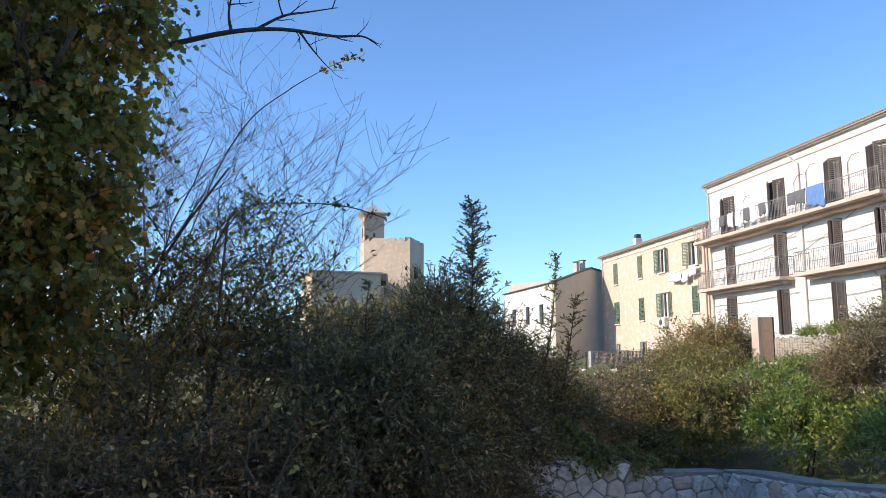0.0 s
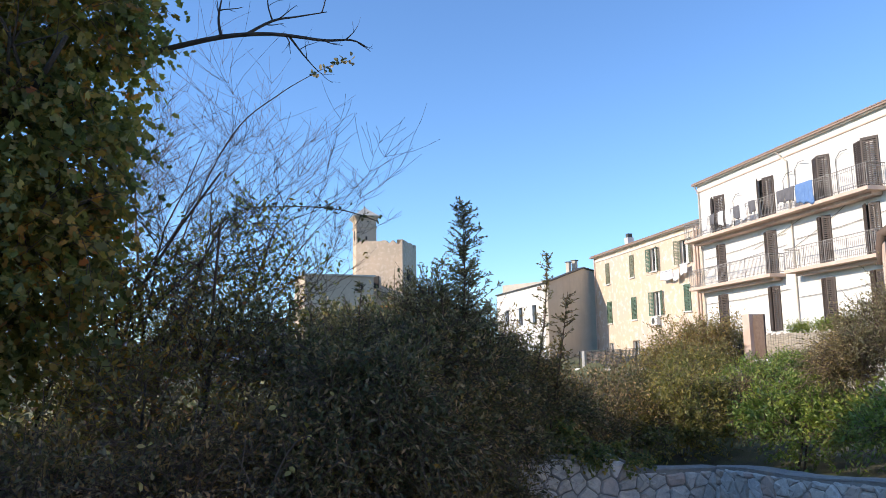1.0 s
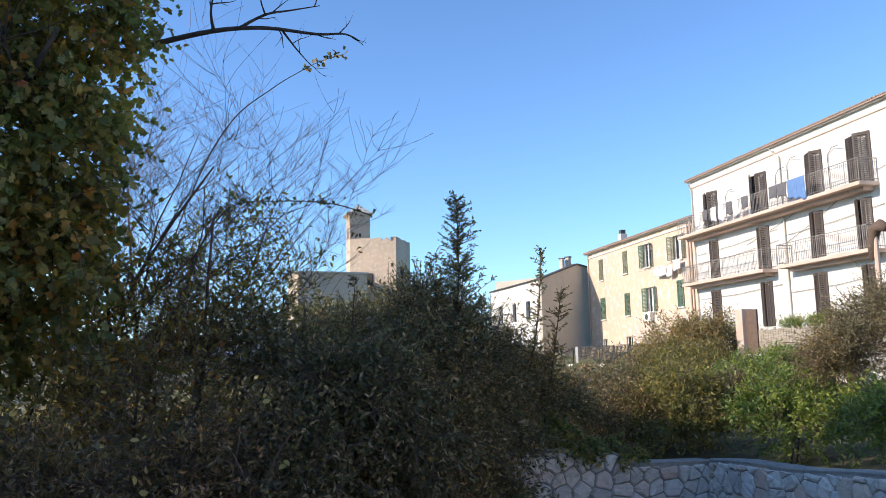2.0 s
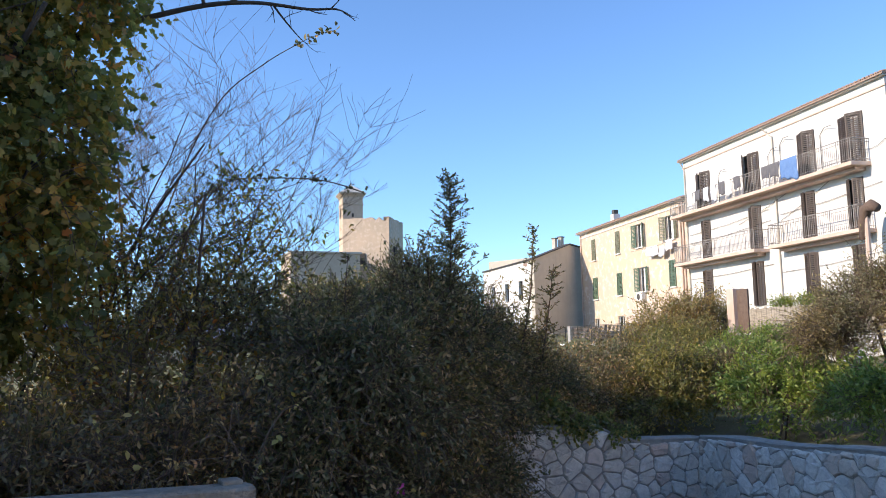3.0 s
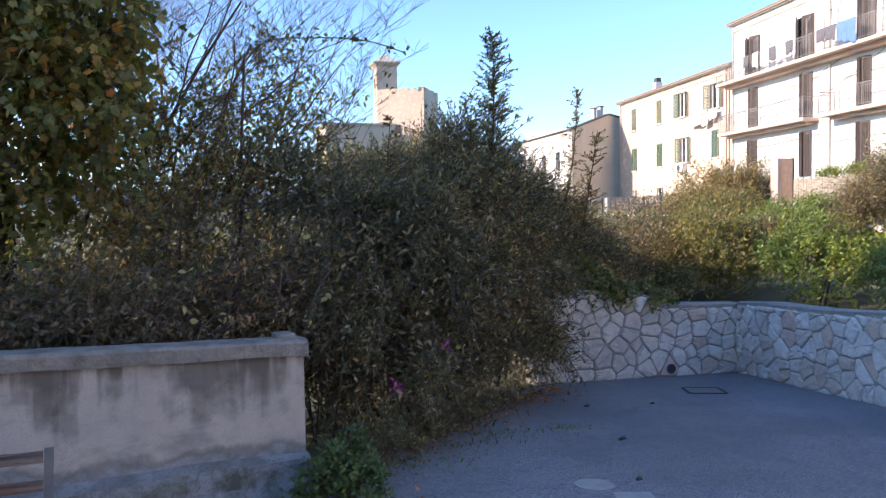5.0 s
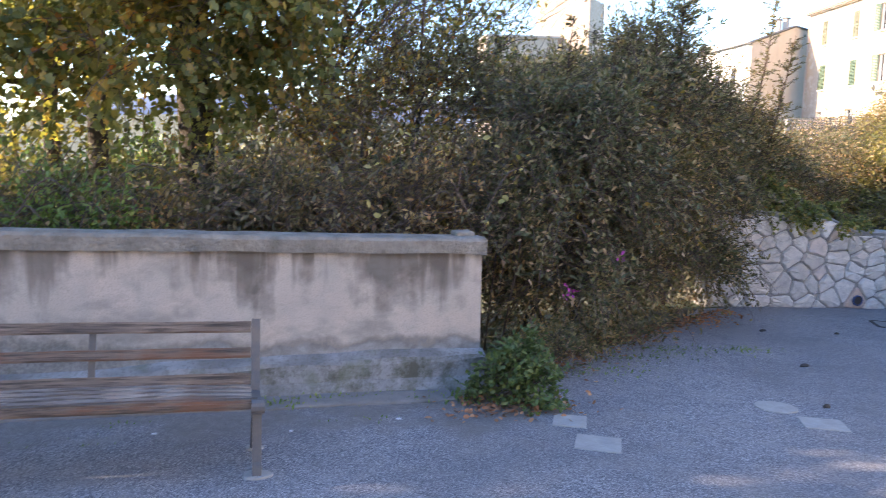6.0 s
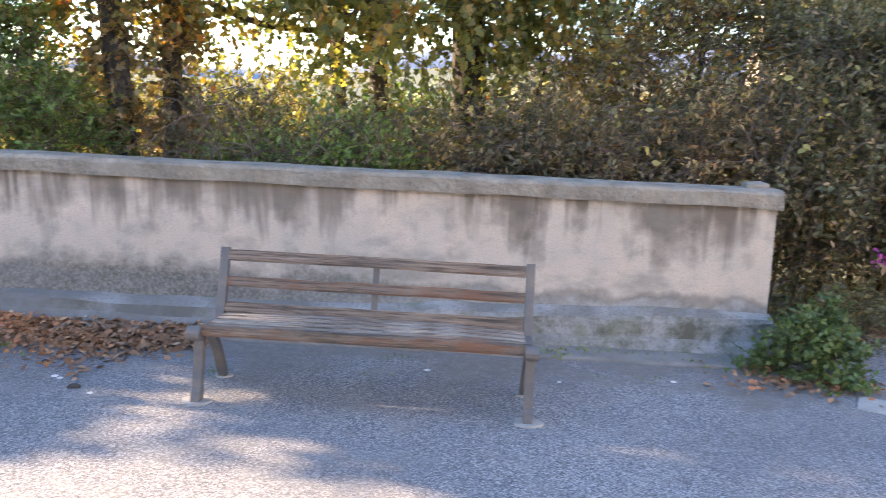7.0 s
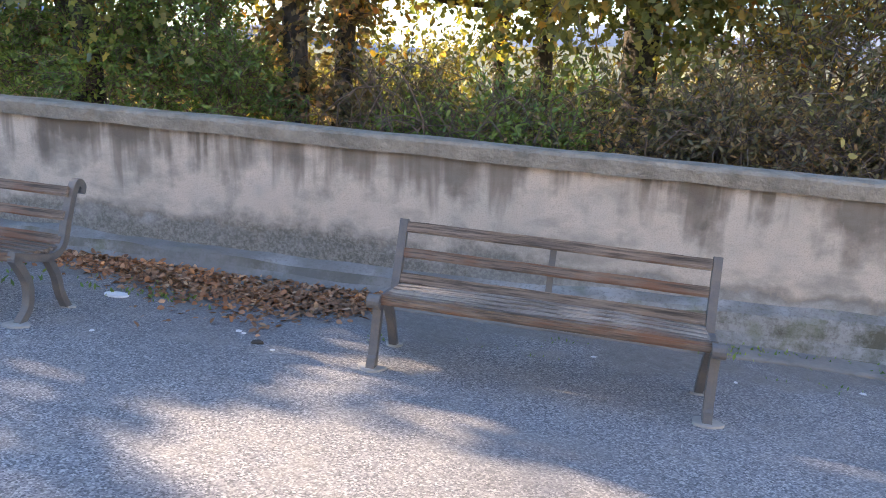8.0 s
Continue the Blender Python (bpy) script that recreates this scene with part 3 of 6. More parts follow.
# hills on the horizon, the blue haze of distance painted into their colour
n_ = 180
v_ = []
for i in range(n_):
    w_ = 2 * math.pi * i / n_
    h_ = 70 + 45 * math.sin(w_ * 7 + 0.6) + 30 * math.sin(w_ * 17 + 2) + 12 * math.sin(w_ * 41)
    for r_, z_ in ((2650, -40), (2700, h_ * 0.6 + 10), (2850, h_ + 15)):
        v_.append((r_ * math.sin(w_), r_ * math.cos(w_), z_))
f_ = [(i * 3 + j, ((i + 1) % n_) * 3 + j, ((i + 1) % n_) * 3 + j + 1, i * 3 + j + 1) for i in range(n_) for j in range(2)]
tagged(part("backdrop", big_mesh("backdrop", np.array(v_), np.array(f_), HILL, True)), "distant hills on the horizon with blue haze painted on", "hills", kind="structure")

# the asphalt of the square, cut along walls and planting
edge = [(-26, -14), (8.2, -14), (8.2, -1.8), (11.95, 9.66), (8.65, 10.14), (7.6, 9.9), (6.4, 8.75), (5.0, 7.65), (3.6, 6.9), (2.95, 6.35), (-26, 6.3)]
bm = bmesh.new()
ring = [bm.verts.new((p[0], p[1], lay(p[0], p[1]))) for p in edge]
face = bm.faces.new(ring)
bmesh.ops.triangulate(bm, faces=bm.faces)
bmesh.ops.subdivide_edges(bm, edges=bm.edges, cuts=5, use_grid_fill=True)
me = bpy.data.meshes.new("road")
for v in bm.verts:
    v.co.z = lay(v.co.x, v.co.y) + 0.004 * math.sin(v.co.x * 1.7) * math.sin(v.co.y * 2.1)
bm.to_mesh(me)
me.materials.append(ASPHALT)
tagged(part("road", me), "worn grey asphalt with pale chippings and fine cracks", "road", kind="structure")


# ---- the plaster wall behind the benches ----
def sloped_wall():
    ob = thing("wall_plaster", "cream plastered garden wall with dark streaks and a concrete coping", "wall", kind="structure")
    x0, x1, yf, yb = -16.0, 2.82, 6.2, 6.5
    rnd = random.Random(3)

    def sheet(name, profile, mat, xs, wobble, end=0.0, grow=None):
        """A profile in (y, height) drawn along the wall, following the slope."""
        s, k = Solid(), len(profile)
        for i, x in enumerate(xs):
            for j, (y, h) in enumerate(profile):
                h = h * grow(x) if grow and h > 0 else h
                f = end if i == len(xs) - 1 and h < 0.2 else 0.0
                dy = wobble * noise.noise(Vector((x * 2.3, h * 5, 1.7))) if y < 6.35 else 0
                dh = wobble * 1.4 * noise.noise(Vector((x * 1.9, j, 4.2))) if h > 0.05 else 0
                s.v.append(Vector((x + f, y + dy, lay(x, y) + h + dh)))
        for i in range(len(xs) - 1):
            for j in range(k):
                a, b = i * k + j, i * k + (j + 1) % k
                s.f.append((a, b, b + k, a + k))
        s.f += [tuple(range(k)), tuple((len(xs) - 1) * k + j for j in reversed(range(k)))]
        return part(name, s.mesh(name, mat, False), ob)

    n = [x0 + (x1 - x0) * i / 120 for i in range(121)]
    sheet("body", [(yf, 0.1), (yf, 0.45), (yf, 0.8), (yf, 1.2), (yb, 1.2), (yb, 0.1)], PLASTER, n, 0.008)
    sheet("coping", [(yf - 0.05, 1.165), (yf - 0.055, 1.27), (yf - 0.035, 1.295), (yf + 0.03, 1.305), (yb - 0.05, 1.31), (yb + 0.04, 1.285), (yb + 0.04, 1.165)], COPING, [x0 + (x1 + 0.03 - x0) * i / 240 for i in range(241)], 0.009)
    # a low stub of the coping stands up at the wall's end
    s = Solid().box((x1 - 0.2, yf + 0.1, lay(x1, yf) + 1.28), (x1 - 0.03, yb - 0.02, lay(x1, yf) + 1.345))
    part("coping_end", s.mesh("coping_end", COPING, False, 0.015), ob)

    def skirt(h):
        return [(yf - 0.24, -0.05), (yf - 0.2, 0.03), (yf - 0.15, h * 0.45), (yf - 0.125, h * 0.9), (yf - 0.1, h * 1.0), (yf - 0.005, h * 1.16), (yb + 0.02, h), (yb + 0.02, -0.05)]

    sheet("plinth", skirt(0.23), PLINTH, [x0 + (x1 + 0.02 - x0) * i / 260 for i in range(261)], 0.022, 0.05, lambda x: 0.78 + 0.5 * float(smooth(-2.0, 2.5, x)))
    sheet("apron", [(yf - 0.47, -0.05), (yf - 0.46, 0.012), (yf - 0.44, 0.022), (yf - 0.18, 0.035), (yf - 0.18, -0.05)], APRON, [x0 + (x1 - 0.35 - x0) * i / 200 for i in range(201)], 0.03)
    return ob


sloped_wall()


# ---- the rubble wall round the end of the square ----
def clip_poly(poly, px, pz, nx, nz):
    out = []
    for i, a in enumerate(poly):
        b = poly[(i + 1) % len(poly)]
        da, db = (a[0] - px) * nx + (a[1] - pz) * nz, (b[0] - px) * nx + (b[1] - pz) * nz
        if da <= 0:
            out.append(a)
        if da * db < 0:
            t = da / (da - db)
            out.append((a[0] + (b[0] - a[0]) * t, a[1] + (b[1] - a[1]) * t))
    return out


def rubble_cells(length, top, seed, w=0.34, h=0.225):
    """Cells of an irregular stone bond on a strip of the wall's face."""
    rnd = random.Random(seed)
    seeds = []
    rows = int(1.75 / h) + 1
    for r in range(-1, rows + 1):
        z, x = (r + 0.5) * h, -w + rnd.random() * w
        while x < length + w:
            seeds.append((x + rnd.uniform(-0.05, 0.05), z + rnd.uniform(-0.085, 0.085)))
            x += w * rnd.uniform(0.5, 1.5)
    cells = []
    for i, (cx, cz) in enumerate(seeds):
        poly = [(cx - 0.6, cz - 0.6), (cx + 0.6, cz - 0.6), (cx + 0.6, cz + 0.6), (cx - 0.6, cz + 0.6)]
        for j, (qx, qz) in enumerate(seeds):
            if i != j and abs(qx - cx) < 0.9 and abs(qz - cz) < 0.9:
                poly = clip_poly(poly, (cx + qx) / 2, (cz + qz) / 2, qx - cx, qz - cz)
        poly = clip_poly(poly, 0, 0, -1, 0)
        poly = clip_poly(poly, length, 0, 1, 0)
        poly = clip_poly(poly, 0, -0.02, 0, -1)
        if len(poly) > 2:
            lim = top(cx)
            poly = clip_poly(poly, 0, lim - 0.07, 0, 1)
        if len(poly) > 2:
            xs_, zs_ = [p[0] for p in poly], [p[1] for p in poly]
            if max(xs_) - min(xs_) > 0.07 and max(zs_) - min(zs_) > 0.06:
                cells.append(poly)
    return cells


def stone_mesh(poly, rnd):
    """A rough stone with rounded shoulders, standing out of the joint."""
    cx, cz = sum(p[0] for p in poly) / len(poly), sum(p[1] for p in poly) / len(poly)
    ring = []
    for i, p in enumerate(poly):
        q = poly[(i + 1) % len(poly)]
        d = math.hypot(q[0] - p[0], q[1] - p[1])
        if d > 0.035:
            ring.append((p[0] * 0.88 + q[0] * 0.12, p[1] * 0.88 + q[1] * 0.12))
            if d > 0.1:
                ring.append(((p[0] + q[0]) / 2 + rnd.uniform(-0.008, 0.008), (p[1] + q[1]) / 2 + rnd.uniform(-0.008, 0.008)))
            ring.append((p[0] * 0.12 + q[0] * 0.88, p[1] * 0.12 + q[1] * 0.88))
    s = Solid()
    proud = rnd.uniform(0.025, 0.06)
    size = max(max(abs(p[0] - cx) for p in poly), 0.05)
    for k, (gap, y) in enumerate(((0.011, 0.01), (0.015, -proud * 0.55), (0.035, -proud))):
        for x, z in ring:
            d = math.hypot(x - cx, z - cz) or 1
            f = max(1 - gap / d, 0.3)
            tilt = (0.02 * (x - cx) / size * rnd.uniform(-1, 1)) if k == 2 else 0
            s.v.append(Vector((cx + (x - cx) * f, y + tilt, cz + (z - cz) * f)))
    n = len(ring)
    for k in range(2):
        for i in range(n):
            j = (i + 1) % n
            s.f.append((k * n + i, k * n + j, (k + 1) * n + j, (k + 1) * n + i))
    s.v.append(Vector((cx + rnd.uniform(-0.02, 0.02), -proud - rnd.uniform(0.0, 0.015), cz)))
    for i in range(n):
        s.f.append((2 * n + i, 2 * n + (i + 1) % n, 3 * n))
    return s.mesh("stone", STONE)


def rubble_wall(name, foot, way, length, top, seed, label):
    """foot and way in plan; top gives the height over the foot at a distance along it."""
    ang = math.atan2(way.y, way.x)
    at = pose(foot.x, foot.y, 0, 0, 0, math.degrees(ang))
    ob = thing(name, label, "wall", kind="structure", at=at)
    slope = SA * way.x + SB * way.y
    z0 = lay(foot.x, foot.y)
    rnd = random.Random(seed)
    s, n = Solid(), max(int(length / 0.3), 6)
    for i in range(n + 1):
        x = length * i / n
        z = z0 + slope * x
        for y, h in ((0.0, -0.4), (0.0, top(x) - 0.05), (0.38, top(x) - 0.05), (0.38, -0.4)):
            s.v.append(Vector((x, y, z + h)))
    for i in range(n):
        for j in range(4):
            a, b = i * 4 + j, i * 4 + (j + 1) % 4
            s.f.append((a, b, b + 4, a + 4))
    s.f += [(0, 1, 2, 3), tuple(n * 4 + j for j in (3, 2, 1, 0))]
    part("core", s.mesh("core", MORTAR), ob)
    c = Solid()
    for i in range(n + 1):
        x = length * i / n
        z = z0 + slope * x + top(x)
        w = 0.012 * noise.noise(Vector((x * 3, seed, 0)))
        for y, h in ((-0.008 + w, -0.045), (-0.01 + w, -0.02), (0.02, 0.004 + w), (0.38, -0.01 + w), (0.4, -0.05)):
            c.v.append(Vector((x, y, z + h)))
    for i in range(n):
        for j in range(5):
            a, b = i * 5 + j, i * 5 + (j + 1) % 5
            c.f.append((a, b, b + 5, a + 5))
    c.f += [tuple(range(5)), tuple(n * 5 + j for j in reversed(range(5)))]
    part("mortar_top", c.mesh("mortar_top", MORTAR), ob)
    return ob, rubble_cells(length, top, seed), slope, z0, rnd


def top_far(x):
    return 1.52 if x < 1.15 else 1.52 - (x - 1.15) * 0.42 if x < 1.8 else 1.25


FAR0 = W1 - U1 * 0.7
rubble = [rubble_wall("wall_rubble_far", FAR0, U1, 4.02, lambda x: top_far(x - 0.7), 5, "pale limestone rubble wall with recessed mortar joints"),
          rubble_wall("wall_rubble_side", W2 + U2 * 0.03, U2, 9.5, lambda x: 1.27 + 0.02 * math.sin(x * 2), 9, "pale limestone rubble wall curving along the square")]

# the blue drain pipe in the foot of the rubble wall
s, hole = Solid(), Solid()
n = 18
for k in range(n):
    w = 2 * math.pi * k / n
    for r, y in ((0.085, 0.03), (0.085, -0.075), (0.07, -0.075), (0.07, 0.03)):
        s.v.append(Vector((r * math.cos(w), y, r * math.sin(w))))
    hole.v.append(Vector((0.075 * math.cos(w), -0.062, 0.075 * math.sin(w))))
for k in range(n):
    j = (k + 1) % n
    for q in range(4):
        s.f.append((k * 4 + q, j * 4 + q, j * 4 + (q + 1) % 4, k * 4 + (q + 1) % 4))
hole.f.append(tuple(range(n)))
dp = W1 + U1 * 1.86
pipe = thing("drain_pipe", "blue plastic drain pipe set in a rubble wall", "pipe", at=pose(dp.x, dp.y, -0.85, 0, 0, math.degrees(math.atan2(U1.y, U1.x))))
part("sleeve", s.mesh("sleeve", BLUEPIPE), pipe)
# flat black disc: the dark of the bore is painted
part("opening", hole.mesh("opening", DARK), pipe)


# ---- benches ----
def slope_at(x, y, turn=0.0):
    ex = Vector((1, 0, SA)).normalized()
    ez = Vector((-SA, -SB, 1)).normalized()
    ey = ez.cross(ex)
    m = Matrix((ex, ey, ez)).transposed().to_4x4()
    return Matrix.Translation((x, y, lay(x, y))) @ m @ pose(0, 0, 0, 0, 0, turn)


def slat(length, w, t, mat, sag=0.0):
    """A weathered board along x with rounded edges."""
    bm_ = bmesh.new()
    bmesh.ops.create_cube(bm_, size=1, matrix=Matrix.Diagonal((length, w, t, 1)))
    cut = [e for e in bm_.edges if abs(e.verts[0].co.x - e.verts[1].co.x) > 0.5]
    bmesh.ops.subdivide_edges(bm_, edges=cut, cuts=14)
    bmesh.ops.bevel(bm_, geom=[e for e in bm_.edges if not e.is_boundary and abs((e.verts[0].co - e.verts[1].co).normalized().x) > 0.9], offset=min(w, t) * 0.28, segments=2, affect="EDGES")
    rnd = random.Random(int(w * 1000 + t * 7000 + sag * 100))
    for v in bm_.verts:
        f = v.co.x / length
        v.co.z += sag * (f * f - 0.25) * 4 * -0.004 + 0.0045 * noise.noise(Vector((v.co.x * 6, v.co.y * 20, sag + 3)))
        v.co.y += 0.005 * noise.noise(Vector((v.co.x * 5, v.co.z * 20, sag + 9)))
    me_ = bpy.data.meshes.new("slat")
    bm_.to_mesh(me_)
    bm_.free()
    me_.materials.append(mat)
    return me_


def ribbon(s, line, width, x0, x1):
    """A flat iron bar of some width that follows a line in (y, z)."""
    pts = [Vector((0, y, z)) for y, z in line]
    left, right = [], []
    for i, p in enumerate(pts):
        d = (pts[min(i + 1, len(pts) - 1)] - pts[max(i - 1, 0)]).normalized()
        nrm = Vector((0, -d.z, d.y))
        w = width[i] if hasattr(width, "__len__") else width
        left.append(p + nrm * w / 2)
        right.append(p - nrm * w / 2)
    n_ = len(s.v)
    for x in (x0, x1):
        for p in left + right:
            s.v.append(Vector((x, p.y, p.z)))
    k = len(pts)
    for i in range(k - 1):
        a, b, c, d = i, i + 1, k + i + 1, k + i
        s.f.append((n_ + a, n_ + b, n_ + c, n_ + d))
        s.f.append((n_ + 2 * k + d, n_ + 2 * k + c, n_ + 2 * k + b, n_ + 2 * k + a))
        s.f.append((n_ + a, n_ + 2 * k + a, n_ + 2 * k + b, n_ + b))
        s.f.append((n_ + d, n_ + c, n_ + 2 * k + c, n_ + 2 * k + d))
    s.f.append((n_, n_ + k, n_ + 3 * k, n_ + 2 * k))
    s.f.append((n_ + k - 1, n_ + 3 * k - 1, n_ + 4 * k - 1, n_ + 2 * k - 1))


def curve(pts, n=6):
    """A smooth line through points."""
    out = []
    for i in range(len(pts) - 1):
        p0, p1, p2, p3 = pts[max(i - 1, 0)], pts[i], pts[i + 1], pts[min(i + 2, len(pts) - 1)]
        for k in range(n):
            t = k / n
            out.append(tuple(0.5 * (2 * b + (c - a) * t + (2 * a - 5 * b + 4 * c - d) * t * t + (3 * b - a - 3 * c + d) * t ** 3) for a, b, c, d in zip(p0, p1, p2, p3)))
    return out + [pts[-1]]


def bench(label, at, length=1.93, curled=False):
    ob = thing("park_bench", label, "bench", "benches along the wall", at=at)
    for sx in (0.0, length):
        g = Solid()
        a, b = sx - 0.026, sx + 0.026
        if curled:
            ribbon(g, curve([(0.02, 0.0), (0.10, 0.10), (0.10, 0.25), (0.02, 0.38), (-0.02, 0.43)]), 0.05, a, b)
            ribbon(g, curve([(0.47, 0.0), (0.40, 0.12), (0.36, 0.25), (0.28, 0.38)]), 0.045, a, b)
            ribbon(g, curve([(-0.03, 0.45), (0.1, 0.42), (0.3, 0.385), (0.42, 0.44), (0.47, 0.6), (0.52, 0.76), (0.57, 0.85), (0.62, 0.82), (0.61, 0.77)]), 0.05, a, b)
        else:
            ribbon(g, curve([(0.0, 0.0), (0.02, 0.08), (0.045, 0.22), (0.06, 0.38), (0.06, 0.43)]), [0.075] * 6 + [0.05] * 19, a, b)
            ribbon(g, curve([(0.48, 0.0), (0.44, 0.07), (0.37, 0.2), (0.27, 0.33), (0.21, 0.39)]), 0.045, a, b)
            ribbon(g, [(-0.02, 0.405), (0.2, 0.39), (0.43, 0.385)], 0.05, a, b)
            ribbon(g, [(0.40, 0.36), (0.445, 0.52), (0.485, 0.68), (0.52, 0.84)], [0.06, 0.055, 0.05, 0.045], a, b)
            # the scrolled front end of the seat rail
            g.tube([(a - 0.012, -0.03, 0.425), (b + 0.012, -0.03, 0.425)], 0.043, 12)
        part("end_frame", g.mesh("end_frame", IRON), ob)
        for k in range(2):
            f = Solid()
            y = (0.0, 0.48)[k]
            outline = [(sx + (0.085 if k == 0 else 0.055) * math.cos(w) * (1 + 0.15 * math.sin(3 * w + sx)), y + (0.07 if k == 0 else 0.045) * math.sin(w)) for w in (i * math.pi / 8 for i in range(16))]
            f.prism(outline, -0.03, 0.012, "z")
            part("concrete_foot", f.mesh("concrete_foot", PALECONC), ob, "pale concrete footing")
    inner = length - 0.06 if not curled else length
    # seat boards
    for k, (y, z, w, t) in enumerate(((0.002, 0.435, 0.068, 0.058), (0.092, 0.434, 0.072, 0.035), (0.186, 0.43, 0.072, 0.035), (0.28, 0.427, 0.072, 0.035), (0.372, 0.425, 0.066, 0.035))):
        part("seat_slat", slat(length - 0.005 if k == 0 else inner, w, t, SEATWOOD if k and not curled else SLAT, 0.3 + k), ob, m=pose(length / 2, y, z))
    lean = math.degrees(math.atan2(0.34, 0.085))
    for k, h in enumerate((0.475, 0.635, 0.795)):
        y = 0.425 + (h - 0.4) * 0.225
        part("back_slat", slat(inner, 0.07 if k != 1 else 0.065, 0.034, SLAT, 1.3 + k), ob, m=pose(length / 2, y - 0.02, h, lean, 0, 0))
    g = Solid()
    ribbon(g, [(0.445, 0.44), (0.475, 0.58), (0.515, 0.76)], 0.012, length / 2 - 0.02, length / 2 + 0.02)
    part("middle_strap", g.mesh("middle_strap", IRON), ob, "dark flat iron strap")
    rod = Solid().tube([(0.0, 0.05, 0.395), (length, 0.05, 0.392)], 0.006, 6)
    part("tie_rod", rod.mesh("tie_rod", FENCEWOOD), ob)
    return ob


bench("weathered wooden bench with grey iron ends before the wall", slope_at(-1.10, 4.46, -1.0))
bench("weathered slatted bench with curled cast-iron ends", slope_at(-5.28, 4.24, 0.0), 1.93, True)


# ---- covers, slabs and litter on the asphalt ----
def cover(name, label, x, y, turn, outline, mat, t=0.008, rim=None):
    ob = thing(name, label, "cover", at=slope_at(x, y, turn))
    s_ = Solid().prism(outline, -0.01, t, "z")
    part("plate", s_.mesh("plate", mat, False, 0.002), ob)
    if rim:
        r = Solid()
        k = len(outline)
        for (p, q), (p2, q2) in zip(outline, outline[1:] + outline[:1]):
            d = Vector((p2 - p, q2 - q)).normalized()
            nrm = Vector((d.y, -d.x)) * 0.04
            r.prism([(p, q), (p2, q2), (p2 + nrm.x, q2 + nrm.y), (p + nrm.x, q + nrm.y)], -0.01, t + 0.004, "z")
        part("rim", r.mesh("rim", rim), ob)
    return ob


SQ = [(-0.2, -0.2), (0.2, -0.2), (0.2, 0.2), (-0.2, 0.2)]
cover("paving_slab", "small pale concrete slab flush with the asphalt", 3.16, 5.08, 62, [(p * 0.72, q * 0.62) for p, q in SQ], PALECONC)
cover("utility_cover", "square pale concrete utility cover in the asphalt", 3.13, 4.57, 60, [(p * 0.78, q * 0.78) for p, q in SQ], PALECONC)
cover("utility_cover", "square pale concrete utility cover in the asphalt", 5.11, 4.66, 62, [(p * 0.75, q * 0.8) for p, q in SQ], PALECONC)
cover("manhole_cover", "round pale metal cover in the asphalt", 5.06, 5.13, 0, [(0.17 * math.cos(k * math.pi / 14), 0.17 * math.sin(k * math.pi / 14)) for k in range(28)], PALECONC)
cover("manhole_cover", "rectangular grey metal cover with a dark rim", 9.77, 8.37, -33, [(p * 1.25, q * 1.3) for p, q in SQ], STEEL, 0.006, DARK)
lid = cover("tin_lid", "flattened round white lid on the ground", -3.25, 5.11, 0, [(0.095 * math.cos(k * math.pi / 12), 0.06 * math.sin(k * math.pi / 12)) for k in range(24)], WHITECLOTH, 0.012)


def dirt_clod(x, y, r):
    s_ = Solid()
    ring = 9
    for j, (f, z) in enumerate(((1, 0.0), (0.8, 0.015), (0.4, 0.024))):
        for k in range(ring):
            w = 2 * math.pi * k / ring
            q = r * f * (1 + 0.35 * noise.noise(Vector((x + math.cos(w), y + math.sin(w), 0))))
            s_.v.append(Vector((q * math.cos(w), q * 0.5 * math.sin(w), z)))
    for j in range(2):
        for k in range(ring):
            s_.f.append((j * ring + k, j * ring + (k + 1) % ring, (j + 1) * ring + (k + 1) % ring, (j + 1) * ring + k))
    s_.f += [tuple(2 * ring + k for k in range(ring)), tuple(reversed(range(ring)))]
    ob = part("dirt_clod", s_.mesh("dirt_clod", DARK, True), m=slope_at(x, y, 20))
    tagged(ob, "small dark clump of dirt on the asphalt", "dirt", "dirt clumps on the asphalt")


for x, y, r in ((-1.89, 4.58, 0.045), (6.47, 6.4, 0.075), (5.52, 5.07, 0.05), (-2.3, 5.0, 0.025), (7.4, 8.2, 0.07), (8.3, 7.9, 0.05)):
    dirt_clod(x, y, r)


for x, y, r in ((-2.1, 4.75, 0.02), (-2.05, 4.72, 0.015), (-1.75, 4.5, 0.014), (-2.9, 4.35, 0.015), (0.2, 5.3, 0.016), (1.9, 5.35, 0.018), (1.1, 5.2, 0.013)):
    s_ = Solid().prism([(r * 1.3, 0), (r * 0.4, r), (-r, r * 0.6), (-r * 0.8, -r * 0.7), (r * 0.5, -r)], 0.001, 0.006, "z")
    tagged(part("paper_scrap", s_.mesh("paper_scrap", WHITECLOTH), m=slope_at(x, y, x * 90)), "tiny white scrap of paper on the asphalt", "litter", "paper scraps on the asphalt")


def litter(name, label, n, place, size, mat, lift, shape, rise=0.015):
    p = place(n)
    p[:, 2] = lay(p[:, 0], p[:, 1]) + 0.006 + np.abs(rng.normal(size=len(p))) * rise
    d = rng.normal(size=p.shape)
    d[:, 2] *= 0.35
    me_ = leaf_mesh(name, p, d, size * (0.6 + 0.7 * rng.random(len(p))), shape, mat, lift)
    return tagged(part(name, me_), label, "leaf litter" if mat == DRYLEAF else "grass", kind="stuff")


def drift(n):
    x = -4.6 + 3.2 * rng.random(n) ** 0.8
    depth = 0.2 + 0.36 * smooth(-4.2, -2.2, x) * smooth(-1.2, -2.0, x)
    y = 6.0 - np.abs(rng.normal(size=n)) * depth * 0.75
    return np.stack([x, y, 0 * x], 1)


